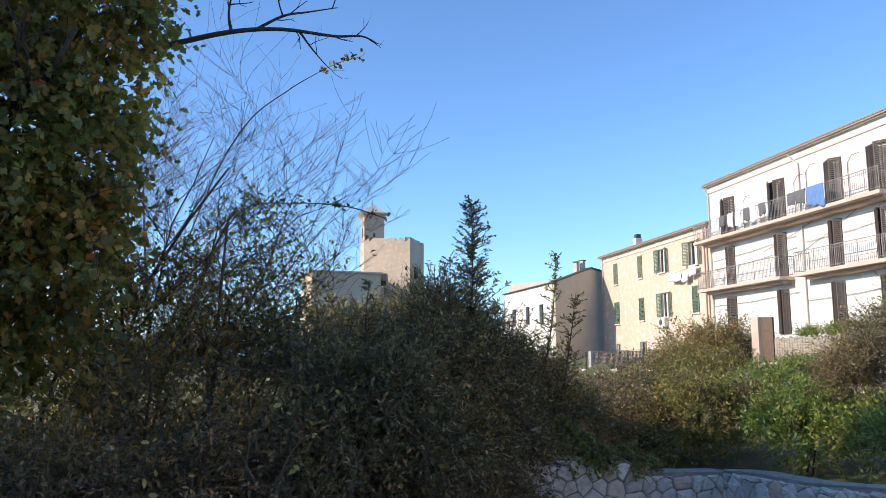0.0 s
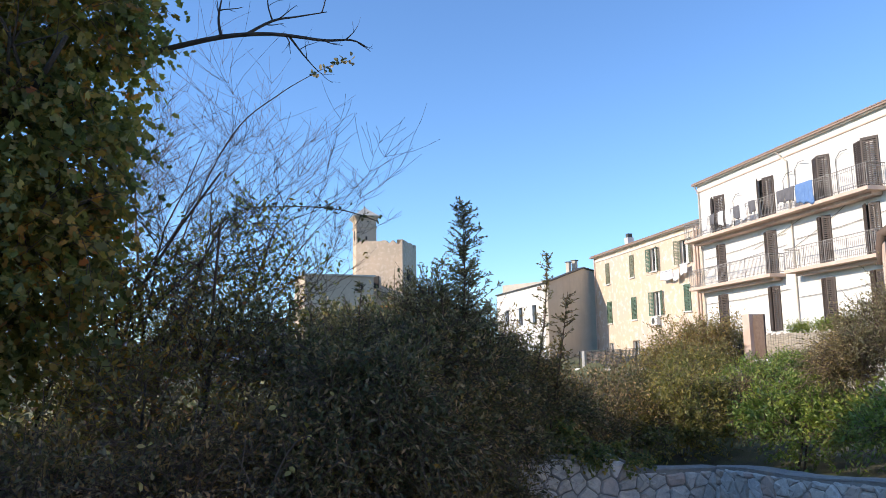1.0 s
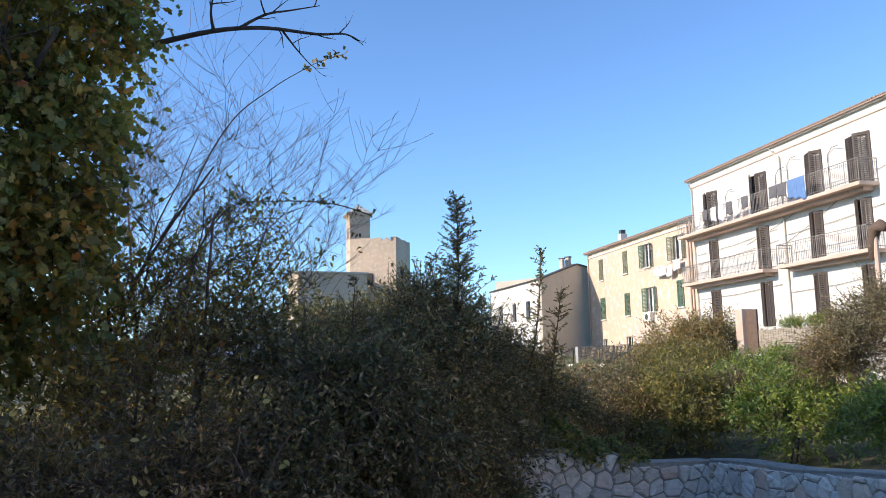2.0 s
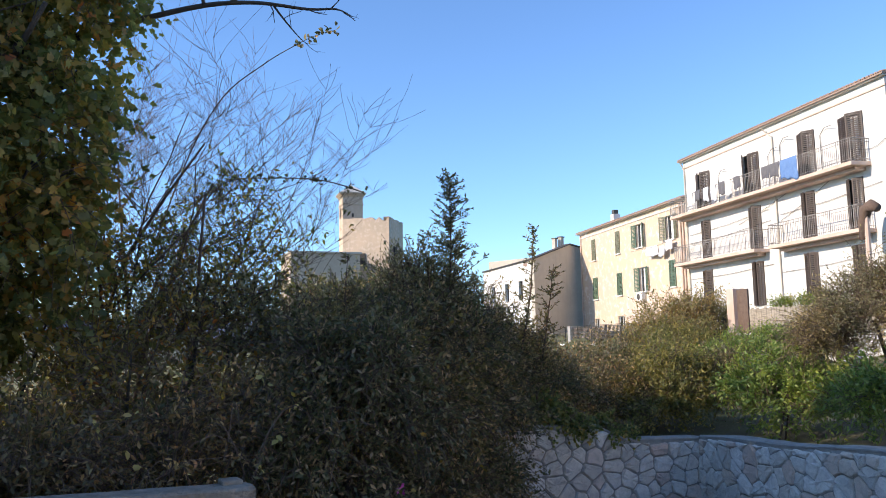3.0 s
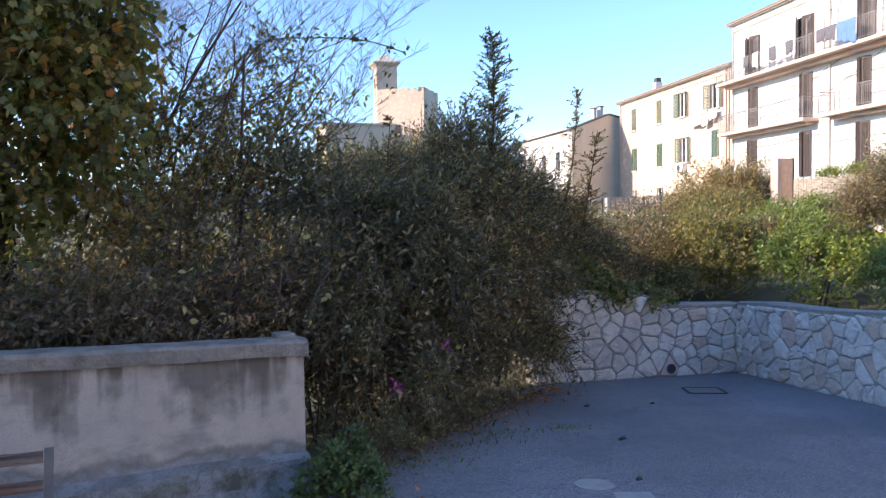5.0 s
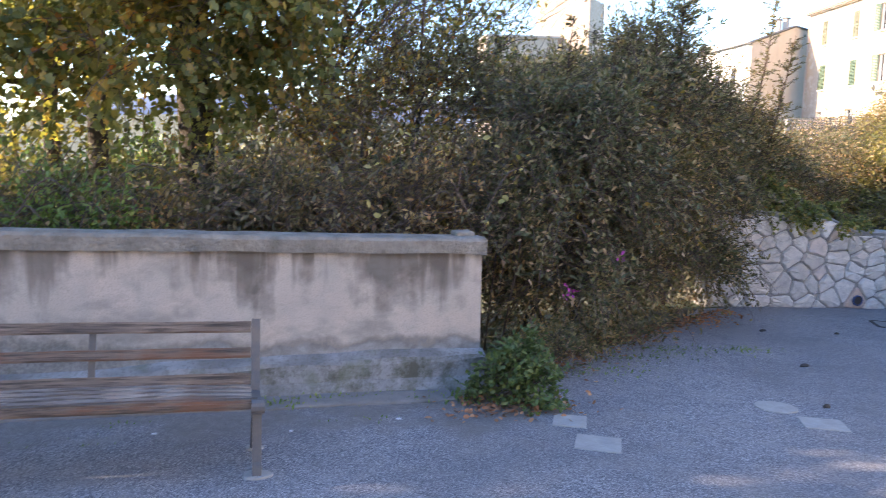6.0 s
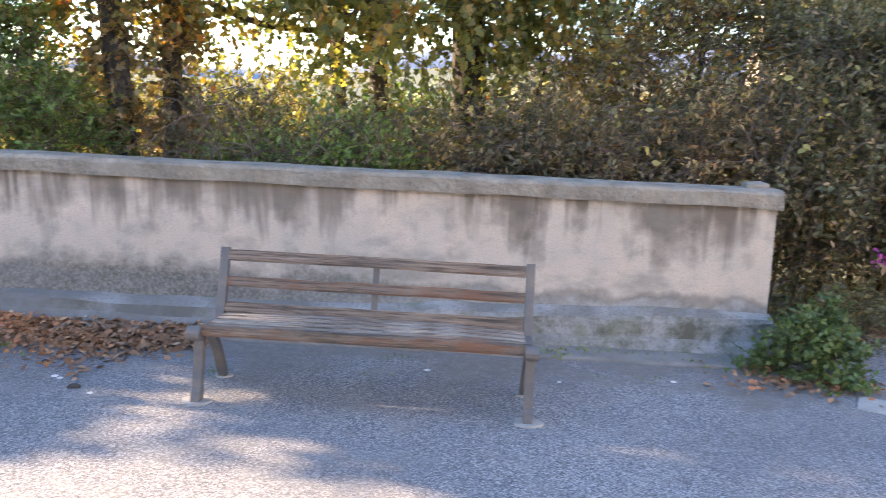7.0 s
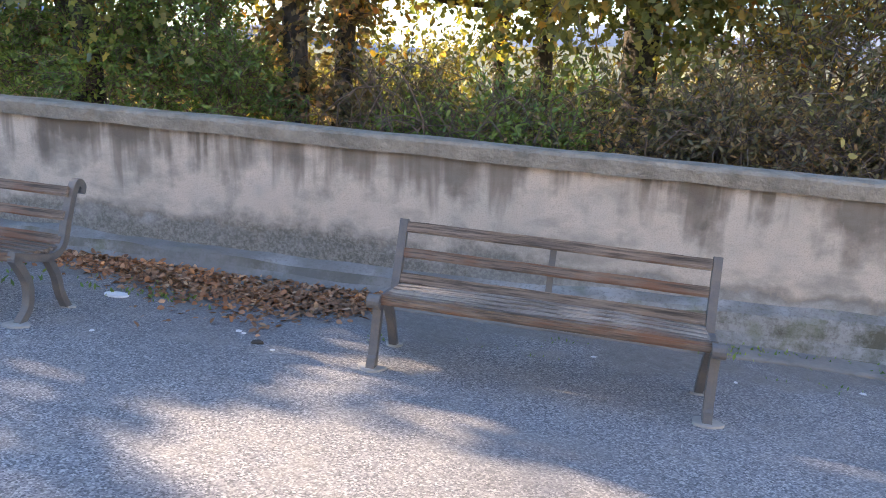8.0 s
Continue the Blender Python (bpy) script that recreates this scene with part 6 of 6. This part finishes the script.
# ---- trees ----
def ivy_tree(base, top, seed, label, blobs, sprays, size=0.1, r=0.2, mat=IVY, shape=LEAF_IVY, limbs=5):
    ob = thing("ivy_tree", label, "tree", "trees behind the wall")
    rnd = random.Random(seed)
    b, t = Vector(base), Vector(top)
    pts = [b.lerp(t, f) + Vector((rnd.gauss(0, 0.06), rnd.gauss(0, 0.06), 0)) * (0 < f < 1) for f in (0, 0.1, 0.25, 0.4, 0.6, 0.8, 1)]
    s_ = Solid().tube(pts, [r * 1.35, r * 1.05, r, r * 0.9, r * 0.75, r * 0.55, r * 0.3], 10)
    part("trunk", s_.mesh("trunk", BARK, True), ob)
    l = Solid()
    for k in range(limbs):
        f = rnd.uniform(0.35, 0.9)
        p = b.lerp(t, f)
        a = rnd.uniform(0, 6.28)
        branchwork(l, p, (math.cos(a), math.sin(a), rnd.uniform(0.1, 0.7)), rnd.uniform(1.2, 2.2), r * 0.3, 2, rnd, 3)
    stuff("limb_work", l.mesh("limb_work", BARK, True), ob)
    p, d, lines = clump_points(blobs, sprays, 7, 0.4, 0.4, 0.25, behind)
    d[:, 2] -= 0.5
    stuff("crown", leaf_mesh("crown", p, d, size * (0.55 + 0.7 * rng.random(len(p))), shape, mat, 0.25), ob)
    return ob


main_tree = ivy_tree((0.35, 9.5, -0.7), (0.55, 9.4, 8.6), 2, "tall ivy-clad tree with yellowing leaves", [
    (0.9, 8.9, 3.0, 0.9, 0.8, 0.85), (0.2, 8.8, 3.6, 1.1, 0.9, 1.0), (1.0, 8.8, 4.4, 0.95, 0.8, 1.0), (0.1, 9.0, 5.2, 1.2, 0.9, 1.1), (1.05, 8.9, 5.9, 0.95, 0.8, 0.9), (0.5, 9.1, 6.8, 1.2, 0.9, 0.8), (-0.6, 9.0, 3.4, 0.8, 0.7, 0.9), (-0.9, 9.0, 4.6, 0.9, 0.8, 1.0), (0.75, 9.2, 2.4, 0.55, 0.5, 0.6), (1.35, 9.0, 3.7, 0.55, 0.5, 0.6), (-0.9, 8.8, 2.3, 0.6, 0.5, 0.7), (0.0, 8.5, 2.1, 0.55, 0.4, 0.55), (1.45, 8.8, 3.1, 0.4, 0.35, 0.5), (1.3, 8.8, 2.4, 0.4, 0.35, 0.5), (1.1, 8.8, 1.9, 0.35, 0.3, 0.4), (1.75, 8.9, 5.6, 0.45, 0.4, 0.8), (1.8, 8.9, 6.6, 0.5, 0.4, 0.7), (1.55, 8.9, 4.6, 0.4, 0.4, 0.6)],
    4700, 0.095, 0.2)
# autumn leaves mixed into the ivy
p_, d_, l_ = clump_points([(1.0, 8.6, 3.2, 1.0, 0.5, 0.9), (0.6, 8.5, 4.4, 1.2, 0.5, 1.0), (0.9, 8.6, 5.8, 1.1, 0.5, 0.9), (0.2, 8.5, 6.8, 1.1, 0.5, 0.9), (1.5, 8.9, 3.0, 0.5, 0.5, 0.7), (0.0, 8.4, 2.4, 0.9, 0.4, 0.6)], 800, 6, 0.4, 0.5, 0.3)
stuff("autumn_foliage", leaf_mesh("autumn_foliage", p_, d_, 0.1 * (0.6 + 0.6 * rng.random(len(p_))), LEAF_IVY, AUTUMN, 0.2), main_tree, "yellow and orange leaves")
stuff("twig_work", twig_mesh("twig_work", l_, 0.006, TWIG), main_tree)
# the bare forked branch that reaches out over the square
s_ = Solid()
brnd = random.Random(12)
fork = curve([(0.9, 9.4, 5.1), (1.7, 9.3, 5.6), (2.32, 9.2, 5.88), (2.96, 8.8, 6.03), (3.5, 8.5, 6.06), (4.08, 8.3, 6.02), (4.41, 8.2, 6.05), (4.58, 8.1, 5.95)], 4)
s_.tube(fork, [0.05 * (1 - 0.88 * k / (len(fork) - 1)) for k in range(len(fork))], 6)
for line, r in (([(2.96, 8.8, 6.03), (2.91, 8.75, 6.25), (2.95, 8.7, 6.6)], 0.024), ([(3.2, 8.65, 6.04), (3.5, 8.5, 6.23), (3.8, 8.45, 6.33), (4.16, 8.4, 6.45)], 0.022), ([(3.5, 8.5, 6.23), (3.42, 8.45, 6.45), (3.5, 8.4, 6.7)], 0.012), ([(3.7, 8.45, 6.05), (3.86, 8.4, 5.83), (4.02, 8.35, 5.64)], 0.016)):
    line = curve(line, 4)
    s_.tube(line, [r * (1 - 0.75 * k / (len(line) - 1)) for k in range(len(line))], 5)
    for k in (3, 5, len(line) - 2):
        branchwork(s_, line[k], (brnd.gauss(0.5, 0.4), -0.2, brnd.gauss(0.2, 0.6)), brnd.uniform(0.15, 0.32), r * 0.4, 1, brnd, 2, 0.3, 0.1)
for i in (17, 20, 23, 25):
    branchwork(s_, fork[i], (0.8, -0.15, brnd.gauss(0.1, 0.5)), brnd.uniform(0.2, 0.35), 0.009, 1, brnd, 2, 0.3, 0.1)
part("bare_branch", s_.mesh("bare_branch", BARK, True), main_tree, "bare forked grey branch")

other_blobs = lambda x, y, z, k: [(x + 0.6 * math.sin(k + i * 2.1), y + 0.35 * math.cos(k + i * 1.7), z + i * 0.85, 0.95, 0.6, 0.8) for i in range(6)]
for k, (x, y, r, low, mat, n_) in enumerate(((-3.2, 8.15, 0.13, 2.2, AUTUMN, 1500), (-2.72, 8.5, 0.1, 2.6, IVY, 1300), (-5.2, 7.6, 0.13, 2.2, IVY, 1500), (-5.8, 8.3, 0.14, 2.4, AUTUMN, 1500), (-0.75, 9.9, 0.11, 2.4, IVY, 1100), (-7.4, 8.0, 0.16, 2.0, IVY, 2400), (-1.4, 10.8, 0.1, 2.8, AUTUMN, 800))):
    ivy_tree((x, y, lay(x, y)), (x + 0.2, y + 0.1, 9.0 + k % 3), 30 + k, "slender dark tree trunk with ivy and yellowing leaves", other_blobs(x, y, low, k), n_, 0.09, r, mat, LEAF_IVY if mat == IVY else LEAF_OVAL, 4)
# ivy wrapped round the two near trunks
for x, y in ((-3.2, 8.15), (-2.72, 8.5)):
    shrub("ivy_clump", "brown and green ivy wrapped round a trunk", [(x + 0.04 * i, y, 0.3 + 0.75 * i, 0.24, 0.24, 0.5) for i in range(5)], 420, 7, 0.07, BRAMBLE, LEAF_IVY, spray=0.22, droop=0.3, shell=0.5, category="ivy", group="ivy on the trunks")
# a broken dead branch between the trunks
s_ = Solid().tube(curve([(-0.9, 9.9, 2.25), (-1.4, 9.5, 2.2), (-1.9, 9.2, 2.25), (-2.4, 9.0, 2.45)], 4), 0.035, 6)
tagged(part("dead_branch", s_.mesh("dead_branch", BARK, True)), "dead bare branch caught between the trunks", "branch")


def bare_limb(s, p, way, length, r, depth, rnd, keep):
    """A limb that arches over and carries twigs on its upper side, which turn upwards."""
    pts, rad, d = [Vector(p)], [r], Vector(way).normalized()
    steps = 7 if depth > 1 else 5 if depth else 4
    for i in range(steps):
        lift = 0.16 if depth else 0.2
        d = (d + Vector((rnd.gauss(0, 0.13), rnd.gauss(0, 0.13), rnd.gauss(0, 0.1) + lift * (0.9 - d.z)))).normalized()
        pts.append(pts[-1] + d * length / steps)
        rad.append(max(r * (1 - 0.72 * (i + 1) / steps), 0.0022))
    s.tube(pts, rad, 6 if r > 0.025 else 4 if r > 0.009 else 3)
    if depth <= 1:
        keep += pts[1:]
    if not depth:
        return
    for k in range((9, 8, 7)[depth - 1] if depth < 4 else 6):
        i = rnd.randint(1, steps)
        a = rnd.uniform(0, 6.28)
        side = Vector((math.cos(a), math.sin(a), rnd.uniform(-0.15, 0.75)))
        bare_limb(s, pts[i], d * 0.55 + side * 0.8, length * rnd.uniform(0.32, 0.58), max(rad[i] * 0.6, 0.003), depth - 1, rnd, keep)


def bare_tree(base, label, seed, limbs, leaves):
    """A many-stemmed tree, nearly leafless, whose limbs lean out and fray into fine twigs."""
    ob = thing("bare_tree", label, "tree")
    rnd = random.Random(seed)
    s_, ends = Solid(), []
    for dx, dy, length in limbs:
        bare_limb(s_, (base[0] + rnd.gauss(0, 0.12), base[1] + rnd.gauss(0, 0.12), base[2]), (dx, dy, 1), length, 0.045, 3, rnd, ends)
    stuff("limb_work", s_.mesh("limb_work", TWIG, True), ob)
    low = sorted(ends, key=lambda p: p.z)[:int(len(ends) * 0.62)]
    pick = [low[rnd.randrange(len(low))] for k in range(leaves)]
    P = np.array([tuple(p) for p in pick]) + rng.normal(size=(leaves, 3)) * 0.03
    D = rng.normal(size=P.shape)
    D[:, 2] -= 0.8
    stuff("last_foliage", leaf_mesh("last_foliage", P, D, 0.075 * (0.5 + 0.7 * rng.random(leaves)), LEAF_POINT, AUTUMN, 0.1), ob, "few yellow leaves")
    return ob


bare_tree((2.9, 10.6, -0.9), "leafless autumn tree with a haze of fine twigs", 5, [(0.2, -0.1, 5.0), (-0.12, -0.05, 5.8), (0.27, -0.15, 4.0), (0.05, 0.1, 5.2), (-0.25, -0.1, 4.6)], 1100)
bare_tree((2.3, 11.2, -0.9), "leafless autumn tree with a haze of fine twigs", 17, [(0.05, -0.1, 6.0), (-0.15, 0.0, 6.2), (0.2, -0.05, 5.4), (-0.05, -0.1, 5.0)], 700)
# a long twig with a leafy tip
s_ = Solid()
tip = curve([(2.75, 10.5, 3.3), (3.1, 10.1, 4.5), (3.41, 9.6, 5.2), (3.81, 9.2, 5.57), (4.12, 9.0, 5.79), (4.38, 8.9, 5.95), (4.66, 8.8, 6.06)], 5)
s_.tube(tip, [0.011 * (1 - 0.75 * k / (len(tip) - 1)) for k in range(len(tip))], 5)
lt = thing("leafy_twig", "long bare twig with a few leaves at its tip", "branch")
part("stem", s_.mesh("stem", TWIG, True), lt)
P = np.array([tip[rng.integers(len(tip) - 9, len(tip))] for k in range(34)]) + rng.normal(size=(34, 3)) * 0.035
stuff("foliage", leaf_mesh("foliage", P, rng.normal(size=P.shape), 0.075 * (0.6 + 0.6 * rng.random(34)), LEAF_OVAL, HEDGE, 0.1), lt)
# a climber drawn across the gap
s_ = Solid()
vine = curve([(2.9, 9.4, 3.3), (3.3, 9.2, 3.95), (3.9, 9.0, 4.05), (4.5, 8.8, 4.03), (4.95, 8.6, 3.88)], 5)
s_.tube(vine, 0.008, 5)
vt = thing("vine", "long thin leafy vine arching over the shrubs", "vine")
part("stem", s_.mesh("stem", TWIG, True), vt)
P = np.array([vine[rng.integers(0, len(vine))] for k in range(110)]) + rng.normal(size=(110, 3)) * 0.03
stuff("foliage", leaf_mesh("foliage", P, rng.normal(size=P.shape), 0.06 * (0.6 + 0.6 * rng.random(110)), LEAF_OVAL, HEDGE, 0.1), vt)
shrub("climber_tangle", "tangle of dark climber leaves in the bare tree", [(3.3, 9.9, 3.2, 0.7, 0.5, 0.6), (3.9, 9.7, 3.0, 0.6, 0.4, 0.6), (3.6, 10.0, 3.9, 0.5, 0.4, 0.5), (2.6, 9.6, 2.9, 0.6, 0.4, 0.7), (2.2, 9.4, 2.3, 0.5, 0.4, 0.6), (3.2, 9.4, 2.4, 0.7, 0.4, 0.5), (3.7, 9.5, 3.8, 0.4, 0.3, 0.4)], 560, 6, 0.07, IVY, LEAF_POINT, spray=0.5, droop=0.3, shell=0.1, category="climber")

# scrub on the slope below the wall, down towards the valley
for k, (x, y, mat, n_) in enumerate(((-14, 17, OLIVE, 800), (-9.5, 18.5, OLIVE, 800), (-5.5, 16.5, YELLOWGREEN, 800), (-2.0, 18.5, HERB, 800), (1.2, 17.0, OLIVE, 900), (4.4, 18.5, AUTUMN, 900), (7.6, 19.5, YELLOWGREEN, 800), (-19, 19.5, OLIVE, 800), (-24, 18, AUTUMN, 800), (11, 23, OLIVE, 800), (14.5, 26, AUTUMN, 800))):
    g_ = float(height(np.float64(x), np.float64(y)))
    shrub("scrub_bush", "scrubby bush on the slope below the wall", [(x, y, g_ + 1.3, 1.9, 1.2, 1.4), (x + 1.3, y + 0.5, g_ + 1.9, 1.4, 1.0, 1.3), (x - 1.2, y - 0.3, g_ + 1.7, 1.3, 1.0, 1.2)], n_, 6, 0.16, mat, LEAF_OVAL, spray=0.7, droop=0.1, shell=0.3, twig=0.01, floor=behind, group="scrub on the slope",
          stems=[((x, y, g_), (x + 0.3, y, g_ + 2.2), 0.06), ((x, y, g_), (x - 0.9, y, g_ + 2.0), 0.05)])

# ---- the bank beyond the rubble wall ----
shrub("round_bush", "yellow-green bush on the bank beyond the rubble wall", [(13.0, 11.4, 0.75, 0.9, 0.9, 0.85), (13.9, 12.1, 0.9, 0.9, 0.9, 0.85), (12.4, 11.0, 0.5, 0.7, 0.7, 0.7)], 2700, 7, 0.09, YELLOWGREEN, sprigs=90, sprig=0.4, knots_n=12, loose=0.28, even=0.12, spray=0.35, droop=0.15, shell=0.5, floor=behind)
shrub("round_bush", "dull green bush on the bank beyond the rubble wall", [(12.0, 11.9, 0.7, 0.8, 0.7, 0.7), (11.0, 11.7, 0.6, 0.7, 0.6, 0.6), (14.6, 11.3, 0.9, 0.6, 0.6, 0.7)], 1900, 7, 0.07, HEDGE, spray=0.35, droop=0.2, shell=0.4, floor=behind)
shrub("lush_bush", "fresh green bush behind the rubble wall", [(13.6, 9.3, 0.95, 0.75, 0.7, 0.75), (13.0, 8.7, 0.75, 0.6, 0.6, 0.6), (14.3, 9.2, 0.75, 0.8, 0.7, 0.7), (13.2, 7.4, 0.85, 0.7, 0.6, 0.55), (12.7, 6.6, 0.95, 0.7, 0.6, 0.5)], 2500, 7, 0.085, LUSH, LEAF_POINT, sprigs=90, sprig=0.4, knots_n=12, loose=0.28, even=0.12, spray=0.35, droop=0.15, shell=0.45, floor=behind, stems=[((13.0, 8.8, 0.1), (13.1, 8.7, 1.2), 0.02), ((13.3, 8.9, 0.1), (13.5, 8.8, 1.4), 0.02)])
shrub("olive_tree", "grey-green olive tree behind the rubble wall", [(14.3, 8.0, 2.1, 1.0, 0.9, 0.95), (15.0, 7.7, 2.7, 1.1, 0.9, 0.95), (13.7, 8.2, 1.9, 0.7, 0.6, 0.6), (15.6, 7.0, 2.4, 1.1, 0.9, 1.1), (14.6, 8.7, 1.7, 0.7, 0.6, 0.7)], 6000, 8, 0.05, OLIVE, sprigs=90, sprig=0.4, knots_n=12, loose=0.28, even=0.12, spray=0.38, droop=0.12, shell=0.35, floor=behind, category="tree",
      stems=[((14.6, 7.6, 0.1), (14.5, 7.8, 2.2), 0.07), ((14.9, 7.4, 0.1), (15.2, 7.5, 2.7), 0.06), ((14.6, 7.6, 0.3), (15.5, 7.1, 2.3), 0.05)])
shrub("dry_bush", "dry straw-coloured bush before the terrace fence", [(24.0, 21.6, 2.3, 1.6, 1.4, 1.1), (25.4, 21.6, 2.5, 1.4, 1.3, 1.1), (22.6, 21.0, 1.9, 1.2, 1.0, 0.8), (26.6, 21.2, 2.3, 1.2, 1.0, 0.9)], 3000, 6, 0.12, DRYBUSH, spray=0.6, droop=0.05, shell=0.25, floor=behind)
shrub("hedge", "bright green low hedge on the bank", [(20.2, 14.6, 1.55, 1.6, 1.2, 0.55), (22.3, 15.2, 1.65, 1.6, 1.2, 0.55), (18.5, 13.8, 1.3, 1.3, 1.0, 0.5), (17.0, 13.4, 1.0, 1.0, 0.9, 0.5)], 3800, 6, 0.085, LUSH, sprigs=90, sprig=0.4, knots_n=12, loose=0.28, even=0.12, spray=0.3, droop=0.05, shell=0.5, floor=behind)
shrub("round_bush", "yellow-green scrub on the bank below the fence", [(18.3, 16.2, 1.2, 1.4, 1.2, 0.8), (20.0, 17.8, 1.4, 1.5, 1.3, 0.8), (16.3, 14.6, 1.0, 1.3, 1.0, 0.7), (22.0, 19.0, 1.5, 1.4, 1.2, 0.8), (15.2, 13.2, 0.9, 0.9, 0.8, 0.6)], 3800, 6, 0.09, YELLOWGREEN, sprigs=90, sprig=0.4, knots_n=12, loose=0.28, even=0.12, spray=0.45, droop=0.1, shell=0.4, floor=behind)
shrub("evergreen_shrub", "dark shrub at the foot of the terrace wall", [(12.5, 13.6, 0.9, 1.2, 0.9, 0.8), (14.2, 15.2, 1.0, 1.2, 1.0, 0.8), (10.6, 13.0, 0.9, 1.1, 0.9, 0.9), (17.0, 17.5, 1.2, 1.3, 1.0, 0.8)], 2600, 6, 0.08, HEDGE, spray=0.4, droop=0.1, shell=0.4, floor=behind)
shrub("hedge", "green plants behind the board fence", [(30.2, 20.6, 3.1, 1.2, 0.7, 0.4), (29.6, 18.6, 3.2, 1.0, 0.8, 0.4)], 900, 6, 0.1, LUSH, spray=0.3, droop=0.05, shell=0.4, floor=behind)

# ---- unseen trees added along the square to cast shade over the asphalt ----
for k, x in enumerate((-12.0, -16.0, -20.0, -24.5, -29.0, -34.0, -39.0, -44.0)):
    y = 8.3 + 0.5 * math.sin(k * 2.3)
    # crown heights set where the edge of the shadow falls
    bl = [(x + 1.2 * math.sin(k + i * 2.1), y + 0.8 * math.cos(k * 2 + i * 1.7), 2.2 + i * (0.82 if k in (1, 2) else 0.93), 1.7, 1.0, 0.9) for i in range(8)]
    ivy_tree((x, y, lay(x, y)), (x + 0.3, y, 8.4), 60 + k, "unseen leafy tree added to shade the square", bl, 1500, 0.2, 0.22, IVY, LEAF_OVAL, 5)

# ---- unseen houses added beside the square, behind the camera, to bounce sunlight into it ----
box_house("bounce_house_white", "unseen white house added to bounce sunlight into the square", (15.5, 1.0), (12.0, -20.0), 10, -2.5, 10, WHITE, [(2.0, 1.0, 3.0, 2.6), (6.0, 1.0, 7.0, 2.6), (10.0, 1.0, 11.0, 2.6), (14.0, 1.0, 15.0, 2.6), (2.0, 4.5, 3.0, 6.0), (6.0, 4.5, 7.0, 6.0), (10.0, 4.5, 11.0, 6.0), (14.0, 4.5, 15.0, 6.0)], "", 1.5)
box_house("bounce_house_cream", "unseen cream house added to close the square and bounce light", (8.0, -15.0), (-22.0, -15.0), 10, -1.5, 8.5, PALAZZO, [(3.0, 1.2, 4.0, 2.8), (9.0, 1.2, 10.0, 2.8), (15.0, 1.2, 16.0, 2.8), (21.0, 1.2, 22.0, 2.8)], "", 1.5)

# ---- stones of the rubble wall, one by one ----
for ob, cells, slope, z0, rnd in rubble:
    for poly in cells:
        cx = sum(p[0] for p in poly) / len(poly)
        st = part("stone", stone_mesh(poly, rnd), ob, m=pose(0, 0, z0 + slope * cx))
